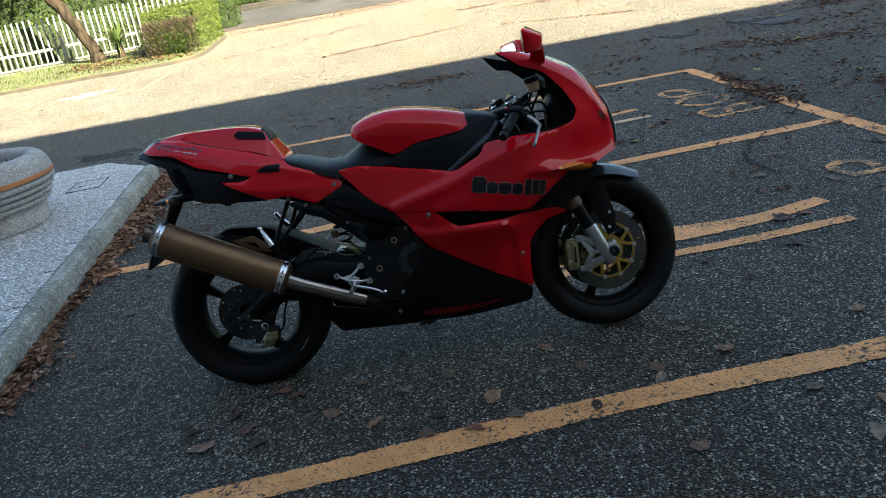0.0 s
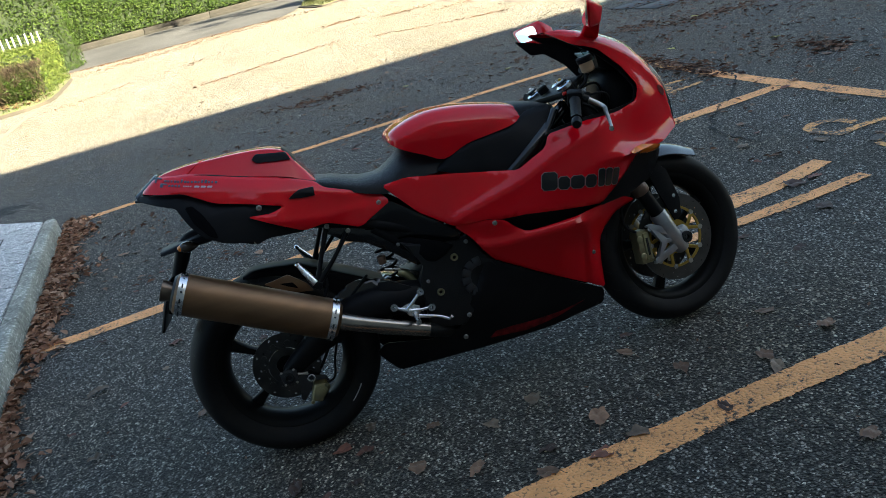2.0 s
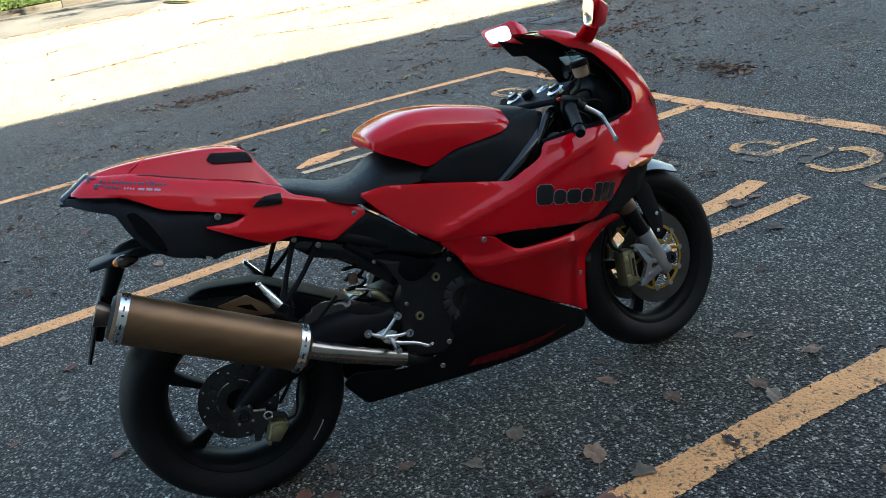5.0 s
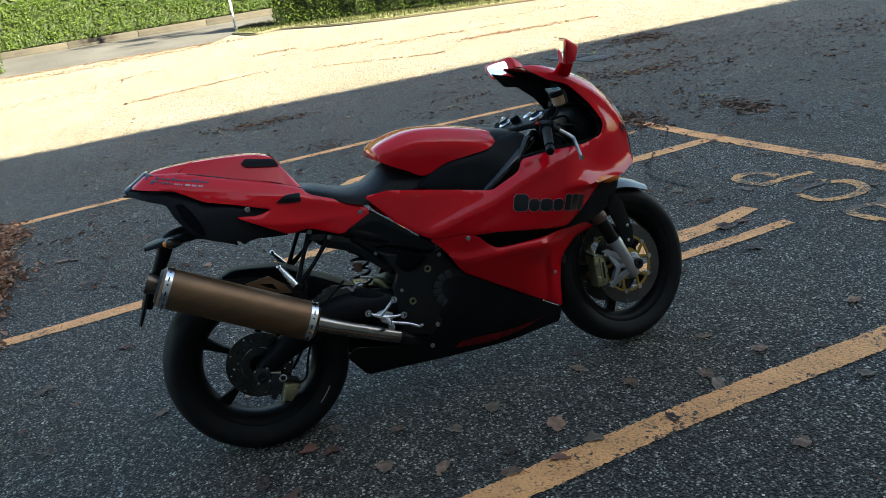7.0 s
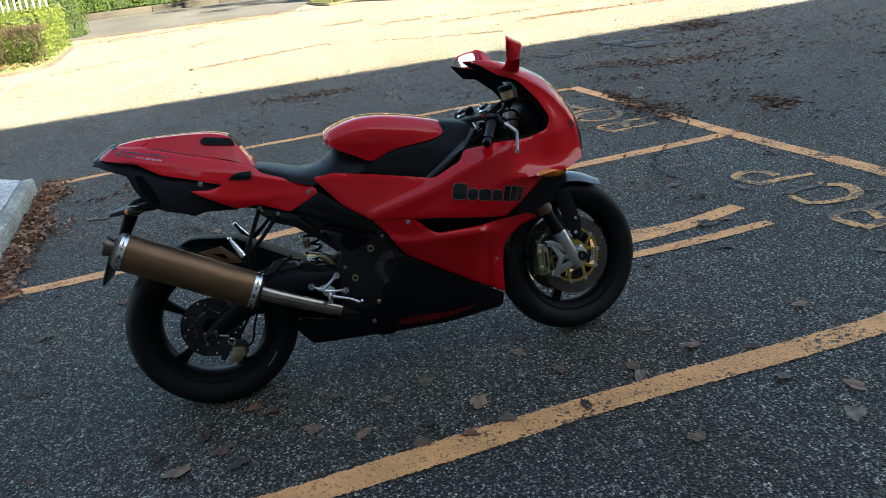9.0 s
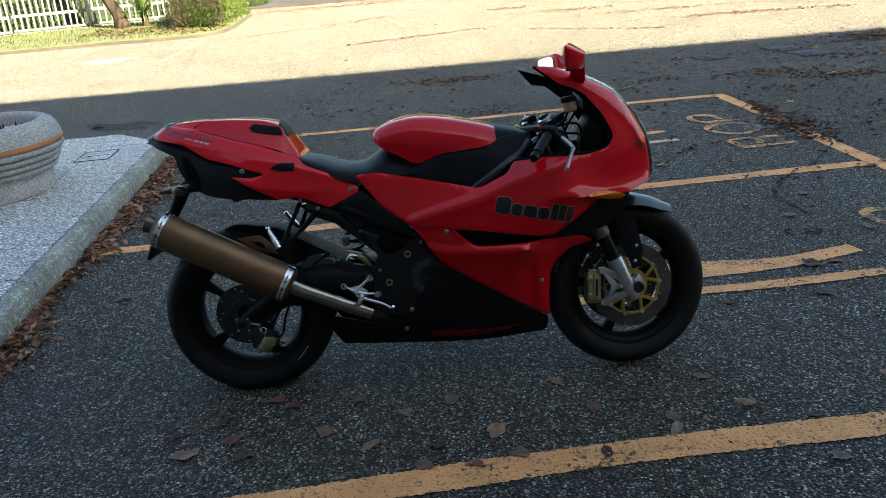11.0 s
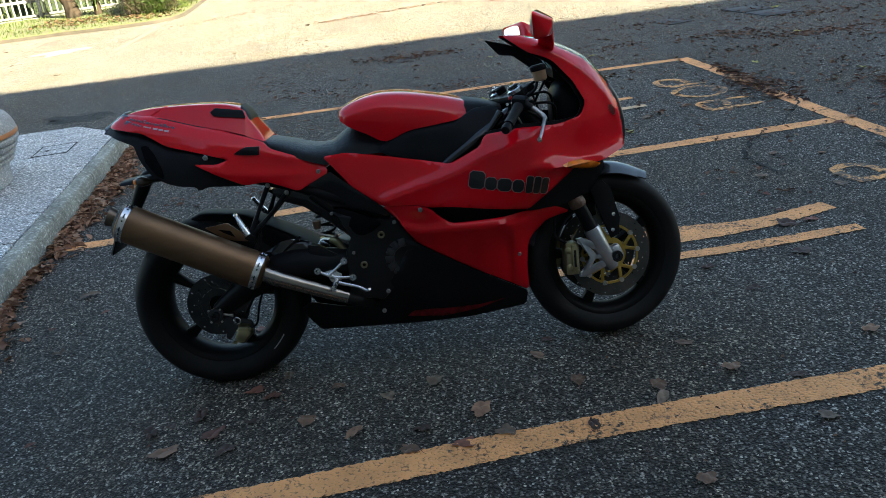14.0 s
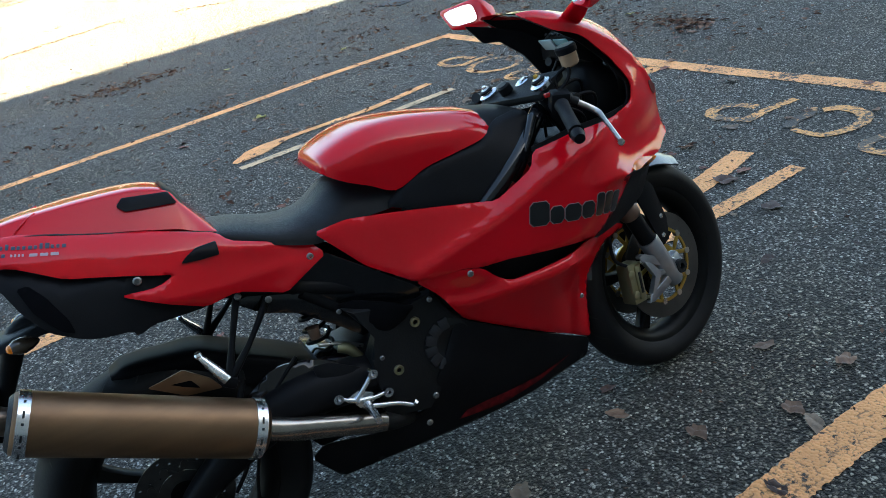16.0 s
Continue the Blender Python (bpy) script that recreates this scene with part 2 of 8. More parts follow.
def leafy(name, tones, rough=0.5, through=0.25):
    """Leaves: a shade for each loose leaf, some light let through."""
    m = bpy.data.materials.new(name)
    m.use_nodes = True
    nt = m.node_tree
    p = nt.nodes["Principled BSDF"]
    p.inputs["Roughness"].default_value, p.inputs["Specular IOR Level"].default_value = rough, 0.12
    geo = nt.nodes.new("ShaderNodeNewGeometry")
    ramp = nt.nodes.new("ShaderNodeValToRGB")
    els = ramp.color_ramp.elements
    els[0].color, els[1].color = (*tones[0], 1), (*tones[-1], 1)
    for k, c in enumerate(tones[1:-1]):
        els.new((k + 1) / (len(tones) - 1)).color = (*c, 1)
    nt.links.new(geo.outputs["Random Per Island"], ramp.inputs["Fac"])
    nt.links.new(ramp.outputs["Color"], p.inputs["Base Color"])
    tr = nt.nodes.new("ShaderNodeBsdfTranslucent")
    nt.links.new(ramp.outputs["Color"], tr.inputs["Color"])
    mx = nt.nodes.new("ShaderNodeMixShader")
    mx.inputs[0].default_value = through
    nt.links.new(p.outputs[0], mx.inputs[1])
    nt.links.new(tr.outputs[0], mx.inputs[2])
    nt.links.new(mx.outputs[0], nt.nodes["Material Output"].inputs[0])
    return m


def mesh_of(name, bm, material, smooth=35):
    bmesh.ops.recalc_face_normals(bm, faces=bm.faces)
    me = bpy.data.meshes.new(name)
    bm.to_mesh(me)
    bm.free()
    me.materials.append(material)
    if smooth:
        me.shade_smooth()
        me.set_sharp_from_angle(angle=radians(smooth))
    return me


def part(name, bm, material, parent=None, label="", smooth=35):
    ob = new(name, mesh_of(name, bm, material, smooth))
    if parent is not None:
        ob.parent = parent
    return tagged(ob, label)


def empty(name, m, label="", category="", group="", kind=""):
    ob = new(name)
    ob.empty_display_size = 0.1
    ob.matrix_world = m
    return tagged(ob, label, category, group, kind)


def catmull(pts, n):
    """n points along a smooth line through pts."""
    p = np.array(pts, float)
    p = np.vstack([2 * p[0] - p[1], p, 2 * p[-1] - p[-2]])
    out = []
    for s in np.linspace(0, len(pts) - 1, n):
        k = min(int(s), len(pts) - 2)
        u = s - k
        a, b, c, d = p[k : k + 4]
        out.append(0.5 * (2 * b + (c - a) * u + (2 * a - 5 * b + 4 * c - d) * u**2 + (3 * b - a - 3 * c + d) * u**3))
    return np.array(out)


def grid_faces(bm, rows, closed=False):
    vs = [[bm.verts.new(tuple(c)) for c in row] for row in rows]
    for a, b in zip(vs, vs[1:]):
        n = len(a)
        for k in range(n if closed else n - 1):
            bm.faces.new((a[k], a[(k + 1) % n], b[(k + 1) % n], b[k]))
    return vs


def half_loft(stations, across=9, along=4):
    """A body symmetrical about y = 0 from half sections: (x, [(half width, height), ...] from the centre out and down)."""
    secs = [catmull(s, across) for _, s in stations]
    xs = [x for x, _ in stations]
    n = (len(stations) - 1) * along + 1
    full = catmull([np.r_[x, s.ravel()] for x, s in zip(xs, secs)], n)
    bm = bmesh.new()
    rows = []
    for r in full:
        s = r[1:].reshape(-1, 2)
        right = [(r[0], -max(v, 0), w) for v, w in s[::-1]]
        left = [(r[0], max(v, 0), w) for v, w in s[1:]]
        rows.append(right + left)
    vs = grid_faces(bm, rows, closed=True)
    bm.faces.new(vs[0])
    bm.faces.new(vs[-1])
    return bm


def tube(path, radius, sides=10, bm=None, smooth=True, n=None):
    """A round bar along a path; radius may be one number or one for each point."""
    bm = bm or bmesh.new()
    radii = list(radius) if isinstance(radius, (list, tuple)) else [radius] * len(path)
    pts = np.c_[np.array(path, float), radii]
    if smooth and len(path) > 2:
        pts = catmull(pts, n or (len(path) - 1) * 5 + 1)
    rows, ref = [], Vector((0.31, 0.2, 0.93))
    for k, p in enumerate(pts):
        d = Vector(pts[min(k + 1, len(pts) - 1)][:3]) - Vector(pts[max(k - 1, 0)][:3])
        d.normalize()
        a = d.cross(ref).normalized()
        b = d.cross(a)
        rows.append([Vector(p[:3]) + float(p[3]) * (math.cos(t) * a + math.sin(t) * b) for t in [2 * math.pi * q / sides for q in range(sides)]])
    vs = grid_faces(bm, rows, closed=True)
    bm.faces.new(vs[0])
    bm.faces.new(vs[-1])
    return bm


def revolve(profile, sides=48, m=None, bm=None):
    """A closed profile of (radius, along) turned about the z axis, then moved by m."""
    bm = bm or bmesh.new()
    rows = []
    for k in range(sides):
        t = 2 * math.pi * k / sides
        rows.append([(m or Matrix()) @ Vector((r * math.cos(t), r * math.sin(t), h)) for r, h in profile])
    rows.append(None)
    vs = [[bm.verts.new(c) for c in row] for row in rows[:-1]]
    n = len(profile)
    for k in range(sides):
        a, b = vs[k], vs[(k + 1) % sides]
        for q in range(n):
            bm.faces.new((a[q], a[(q + 1) % n], b[(q + 1) % n], b[q]))
    return bm


def box(size, m=None, bevel=0.0, bm=None):
    bm = bm or bmesh.new()
    r = bmesh.ops.create_cube(bm, size=1.0)
    bmesh.ops.scale(bm, vec=size, verts=r["verts"])
    if bevel:
        es = list({e for v in r["verts"] for e in v.link_edges})
        r2 = bmesh.ops.bevel(bm, geom=es, offset=bevel, segments=2, affect="EDGES", profile=0.5)
        vs = list({v for v in r["verts"] if v.is_valid} | set(r2["verts"]))
    else:
        vs = r["verts"]
    if m is not None:
        bmesh.ops.transform(bm, matrix=m, verts=vs)
    return bm


def slab(outline, z0, z1, bm=None, axis="z", bevel=0.0):
    """A flat piece of the given outline between two levels (axis y: outline in x and z)."""
    bm = bm or bmesh.new()
    put = (lambda x, y, z: (x, y, z)) if axis == "z" else (lambda x, y, z: (x, z, y))
    lo = [bm.verts.new(put(x, y, z0)) for x, y in outline]
    hi = [bm.verts.new(put(x, y, z1)) for x, y in outline]
    bm.faces.new(lo)
    top = bm.faces.new(hi)
    for k in range(len(lo)):
        q = (k + 1) % len(lo)
        bm.faces.new((lo[k], lo[q], hi[q], hi[k]))
    if bevel:
        bmesh.ops.bevel(bm, geom=list(top.edges), offset=bevel, segments=2, affect="EDGES", profile=0.5)
    return bm


def surface(points):
    """A smooth sheet z(x, y) through a few points: a thin plate spline."""
    p = np.array(points, float)
    xy, h = p[:, :2], p[:, 2]

    def phi(a, b):
        r2 = ((a[:, None] - b[None]) ** 2).sum(-1)
        return r2 * np.log(r2 + 1e-12) / 2

    n = len(p)
    A = np.zeros((n + 3, n + 3))
    A[:n, :n] = phi(xy, xy) + 2e-3 * np.eye(n)
    A[:n, n:] = np.c_[np.ones(n), xy]
    A[n:, :n] = A[:n, n:].T
    c = np.linalg.solve(A, np.r_[h, 0, 0, 0])

    def at(q):
        q = np.atleast_2d(np.array(q, float))
        return phi(q, xy) @ c[:n] + np.c_[np.ones(len(q)), q] @ c[n:]

    return at


def inside(q, poly):
    x, y = q
    hit = False
    for (x0, y0), (x1, y1) in zip(poly, poly[1:] + poly[:1]):
        if (y0 > y) != (y1 > y) and x < (x1 - x0) * (y - y0) / (y1 - y0) + x0:
            hit = not hit
    return hit


def resample(outline, step, soften=1, corner=0.012):
    p = [Vector(q) for q in outline]
    for _ in range(soften):
        q = []
        for a, b in zip(p, p[1:] + p[:1]):
            e = min(0.25, corner / max((b - a).length, 1e-6))
            q += [a.lerp(b, e), a.lerp(b, 1 - e)]
        p = q
    out = []
    for a, b in zip(p, p[1:] + p[:1]):
        k = max(1, int((b - a).length / step))
        out += [tuple(a.lerp(b, j / k)) for j in range(k)]
    return out


def shell(outline, height, side=-1, step=0.016, thick=0.005, edge=0.003, out=0.0, corner=0.009):
    """A body panel: its outline seen from the side, bowed out from the middle plane by height(x, z), with a rolled edge and a thickness."""
    from mathutils.geometry import delaunay_2d_cdt

    poly = resample(outline, step, 1, corner)
    xs, ys = [q[0] for q in poly], [q[1] for q in poly]
    pts = list(poly)
    ring = np.array(poly)
    for i in range(int((max(xs) - min(xs)) / step) + 1):
        for j in range(int((max(ys) - min(ys)) / step) + 1):
            q = (min(xs) + (i + 0.5 * (j % 2)) * step, min(ys) + j * step)
            if inside(q, poly) and np.min(np.hypot(*(ring - q).T)) > 0.55 * step:
                pts.append(q)
    n = len(poly)
    vs, _, fs, orig, *_ = delaunay_2d_cdt([Vector(q) for q in pts], [], [list(range(n))], 1, 1e-6)
    P = np.array([tuple(v) for v in vs])
    h = height(P)
    rim = np.array([np.min(np.hypot(*(ring - q).T)) < 1e-5 for q in P])
    h = h + out - edge * rim
    bm = bmesh.new()
    a = [bm.verts.new((x, side * d, z)) for (x, z), d in zip(P, h)]
    b = [bm.verts.new((x, side * (d - thick), z)) for (x, z), d in zip(P, h)]
    count = {}
    for t in fs:
        bm.faces.new([a[k] for k in t])
        bm.faces.new([b[k] for k in reversed(t)])
        for p, q in zip(t, list(t[1:]) + [t[0]]):
            count[(p, q)] = count.get((p, q), 0) + 1
    for p, q in count:
        if (q, p) not in count:
            bm.faces.new((a[q], a[p], b[p], b[q]))
    return bm


def ground_z(y):
    return 0.025 * max(0.0, min(y, 45) - 12)

# ---- materials ----
ASPHALT = aggregate("asphalt", (0.008, 0.0077, 0.0073), [(0.01, 0.0097, 0.0092), (0.042, 0.0404, 0.038), (0.098, 0.094, 0.088), (0.18, 0.172, 0.157), (0.46, 0.44, 0.4)], 0.0092, 0.93, 0.78, 0.26, 0.7, dist=0.018, mottle=0.2, fleck=((0.6, 0.58, 0.53), 0.012, 0.11), grit=0.95, dust=(1.0, 0.9, 0.74))
DAMP = aggregate("damp_asphalt", (0.006, 0.005, 0.005), [(0.01, 0.009, 0.008), (0.035, 0.03, 0.027), (0.1, 0.09, 0.08)], 0.0092, 0.9, 0.7, 0.4, 2.0, dist=0.02, grit=0.6)
_ap = ASPHALT.node_tree.nodes["Principled BSDF"]
# a weak warm sheen makes the asphalt paler at low viewing angles
_ap.inputs["Sheen Weight"].default_value, _ap.inputs["Sheen Roughness"].default_value, _ap.inputs["Sheen Tint"].default_value = 0.055, 0.5, (1.0, 0.88, 0.74, 1)
ROAD = aggregate("road_asphalt", (0.03, 0.03, 0.033), [(0.035, 0.035, 0.037), (0.055, 0.055, 0.058)], 0.02, 0.4, 0.8, 0.45, 0.5)
WASHED = aggregate("washed_concrete", (0.38, 0.38, 0.38), [(0.04, 0.04, 0.04), (0.32, 0.32, 0.315), (0.85, 0.84, 0.82), (0.95, 0.94, 0.91)], 0.0125, 0.88, 0.75, 0.16, 1.5, dist=0.004)
DAMP_WALL = mat("damp_wall_concrete", (0.0145, 0.0125, 0.0098), 0.9, color2=(0.0065, 0.0056, 0.0045), scale=3, bump=0.6, rand=0.08)
OLD_KERB = mat("old_kerb_concrete", (0.024, 0.019, 0.013), 0.9, color2=(0.013, 0.01, 0.007), scale=5, bump=0.6)
KERBSTONE = aggregate("kerb_concrete", (0.25, 0.255, 0.225), [(0.1, 0.11, 0.085), (0.34, 0.34, 0.3), (0.5, 0.5, 0.46)], 0.012, 0.5, 0.85, 0.4, 4.0, 0.005, grit=0.4)
CONCRETE = aggregate("planter_concrete", (0.36, 0.36, 0.355), [(0.14, 0.14, 0.14), (0.45, 0.45, 0.44), (0.6, 0.6, 0.58)], 0.009, 0.5, 0.85, 0.18, 2.0, 0.003)
COPPER_BAND = mat("copper_band_paint", (0.45, 0.17, 0.055), 0.45, color2=(0.38, 0.15, 0.06), scale=12, bump=0.2)
YELLOW_PAINT = worn_paint("yellow_road_paint", (0.86, 0.395, 0.145), (0.045, 0.034, 0.024), 0.44)
FADED_PAINT = worn_paint("faded_yellow_road_paint", (0.8, 0.39, 0.125), (0.08, 0.065, 0.05), 0.6)
THIN_PAINT = worn_paint("thin_yellow_road_paint", (0.7, 0.36, 0.13), (0.06, 0.052, 0.044), 0.78)
BUFF_PAINT = worn_paint("bleached_buff_road_paint", (0.66, 0.46, 0.27), (0.1, 0.085, 0.065), 0.42)
GHOST_PAINT = worn_paint("bleached_yellow_road_paint", (0.125, 0.108, 0.07), (0.085, 0.078, 0.063), 0.78)
PALE_PAINT = worn_paint("pale_road_paint", (0.19, 0.22, 0.23), (0.09, 0.09, 0.085), 0.6)
STUCCO = mat("plaster", (0.3, 0.27, 0.23), 0.9, scale=3, bump=0.3)
WHITE_METAL = mat("white_fence_paint", (0.105, 0.108, 0.104), 0.5, color2=(0.075, 0.078, 0.074), scale=8)
GREY_RAIL = mat("fence_rail", (0.07, 0.072, 0.07), 0.6, scale=8)
BARK = mat("bark", (0.024, 0.0185, 0.0135), 0.95, color2=(0.0035, 0.0028, 0.002), scale=9, spec=0.1, bump=1.0, bump_scale=22, stretch=(1, 1, 0.25))
SOIL = mat("soil", (0.055, 0.04, 0.028), 0.95, color2=(0.03, 0.022, 0.016), scale=14, bump=1.0)
PEBBLE = mat("pebble", (0.5, 0.49, 0.46), 0.7, scale=20, rand=0.3)
GRASS = leafy("grass_blade", [(0.014, 0.026, 0.005), (0.028, 0.045, 0.008), (0.056, 0.066, 0.015)], 0.6)
# grass tones darkened to stand for the shade on the verge
SHADED_GRASS = leafy("shaded_grass_blade", [(0.008, 0.012, 0.003), (0.016, 0.021, 0.006), (0.03, 0.032, 0.011)], 0.7)
GRASS_SOIL = mat("turf", (0.05, 0.062, 0.016), 0.95, color2=(0.035, 0.032, 0.014), scale=3, bump=0.8)
HEDGE = leafy("hedge_leaf", [(0.007, 0.015, 0.002), (0.013, 0.026, 0.0035), (0.021, 0.037, 0.005), (0.031, 0.05, 0.0075)], 0.6, 0.32)
# dark green that stands for the shade deep between the leaves
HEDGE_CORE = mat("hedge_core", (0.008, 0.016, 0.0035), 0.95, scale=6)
BRIGHT_LEAF = leafy("variegated_leaf", [(0.02, 0.034, 0.006), (0.045, 0.064, 0.012), (0.088, 0.102, 0.026)], 0.5, 0.32)
SHRUB_LEAF = leafy("shrub_leaf", [(0.008, 0.016, 0.003), (0.016, 0.03, 0.005), (0.03, 0.048, 0.009), (0.075, 0.09, 0.02)], 0.6)
TWIG = leafy("dry_twig", [(0.01, 0.007, 0.006), (0.022, 0.015, 0.012), (0.04, 0.028, 0.021), (0.02, 0.034, 0.009)], 0.8, 0.1)
YUCCA = leafy("spiky_leaf", [(0.02, 0.035, 0.012), (0.05, 0.075, 0.024), (0.09, 0.12, 0.045)], 0.45)
DRY_LEAF = leafy("dry_leaf", [(0.07, 0.035, 0.02), (0.2, 0.1, 0.06), (0.3, 0.165, 0.105), (0.42, 0.29, 0.21)], 0.7)
LITTER = leafy("leaf_litter", [(0.03, 0.014, 0.009), (0.075, 0.036, 0.022), (0.13, 0.068, 0.043), (0.21, 0.14, 0.1)], 0.75, 0.15)
# dry leaf browns, darkened for the shade under bush and tree
SHADED_LEAF = leafy("shaded_leaf", [(0.012, 0.008, 0.005), (0.03, 0.019, 0.011), (0.055, 0.031, 0.018), (0.1, 0.06, 0.035)], 0.8, 0.1)
LEAVES = [mat(n, c, 0.65, color2=tuple(q * 0.55 for q in c), scale=30, bump=0.4, rand=0.35) for n, c in (("brown_leaf", (0.24, 0.135, 0.08)), ("rust_leaf", (0.17, 0.066, 0.042)), ("grey_brown_leaf", (0.2, 0.14, 0.092)), ("yellow_leaf", (0.42, 0.38, 0.1)), ("dark_leaf", (0.055, 0.026, 0.016)))]
GALV = mat("galvanised_pole", (0.5, 0.5, 0.5), 0.45, 0.6, scale=12)
CRACK = mat("crack_filler", (0.014, 0.013, 0.012), 0.9, scale=30)

# ---- the ground ----
bm = bmesh.new()
ys = [-120, -60, -30, -12, -6, 0, 6, 9, 12, 14, 17, 20, 23, 26, 30, 35, 45, 80, 400, 1500]
xs = [-1500, -300, -80, -40, -20, -10, -5, 0, 5, 10, 20, 40, 80, 300, 1500]
grid_faces(bm, [[(x, y, ground_z(y)) for x in xs] for y in ys])
tagged(part("ground", bm, ASPHALT), "old grey asphalt of a car park strewn with leaves", "ground", kind="structure")

road_edge = [(-60, 22.7), (-3, 22.5), (0.3, 22.4), (1.0, 24.5), (1.4, 27.2), (60, 27.6), (60, 31), (-60, 31)]
bm = bmesh.new()
vs = [bm.verts.new((x, y, ground_z(y) + 0.012)) for x, y in road_edge]
bm.faces.new(vs)
tagged(part("road", bm, ROAD), "smooth grey asphalt road beyond the car park", "road", kind="structure")


def stripe(name, pts, width, material, label, z=0.0035):
    """A painted line along pts, its ends and edges a little uneven; width may be one number or one for each point."""
    r = random.Random(len(pts) * 17 + int(abs(pts[0][0]) * 100))
    run = sum(math.dist(u, v) for u, v in zip(pts, pts[1:]))
    count = int(min(run / 0.012, 400)) + 8
    p = catmull(pts, count) if len(pts) > 2 else np.array([np.array(pts[0]) + (np.array(pts[1]) - np.array(pts[0])) * s for s in np.linspace(0, 1, count)])
    ww = np.interp(np.linspace(0, 1, len(p)), np.linspace(0, 1, len(width)), width) if isinstance(width, (list, tuple)) else [width] * len(p)
    rows = []
    for k in range(len(p)):
        d = p[min(k + 1, len(p) - 1)] - p[max(k - 1, 0)]
        d = d / np.hypot(*d)
        nx = np.array([-d[1], d[0]])
        a, b = ww[k] / 2 + r.uniform(-0.005, 0.003) + 0.003 * math.sin(k * 0.07), ww[k] / 2 + r.uniform(-0.005, 0.003) + 0.003 * math.sin(k * 0.05 + 2)
        rows.append([(*(p[k] + nx * s), ground_z(p[k][1]) + z) for s in (a, a * 0.3, -b * 0.3, -b)])
    bm = bmesh.new()
    grid_faces(bm, rows)
    ob = part(name, bm, material, None, label)
    return tagged(ob, label, "road marking", "painted parking lines", "structure")


stripe("marking_line_1", [(-0.1, -0.835), (0.45, -0.74), (1.25, -0.605), (2.2, -0.49), (3.6, -0.27)], 0.125, YELLOW_PAINT, "yellow painted bay line, edges worn and cracked")
stripe("marking_line_2", [(-1.42, 1.655), (-0.9, 1.72), (0.4, 1.97), (1.68, 2.25), (3.35, 2.49)], 0.12, YELLOW_PAINT, "yellow painted bay line, faded near the kerb")
stripe("marking_line_3", [(-1.75, 4.47), (-0.9, 4.65), (0.45, 4.81), (1.9, 5.04), (3.1, 5.16)], 0.11, YELLOW_PAINT, "yellow painted bay line in worn paint")
stripe("marking_line_4", [(3.13, 5.2), (3.2, 4.6), (3.24, 4.25)], 0.12, YELLOW_PAINT, "yellow line closing the bays at their head")
stripe("marking_line_5", [(3.24, 4.22), (3.27, 3.85), (3.31, 3.5)], 0.1, FADED_PAINT, "nearly worn-off stretch of the yellow head line")
stripe("marking_line_6", [(3.31, 3.48), (3.42, 2.5), (3.63, 1.15), (3.85, -0.3)], 0.125, YELLOW_PAINT, "yellow line closing the bays at their head")
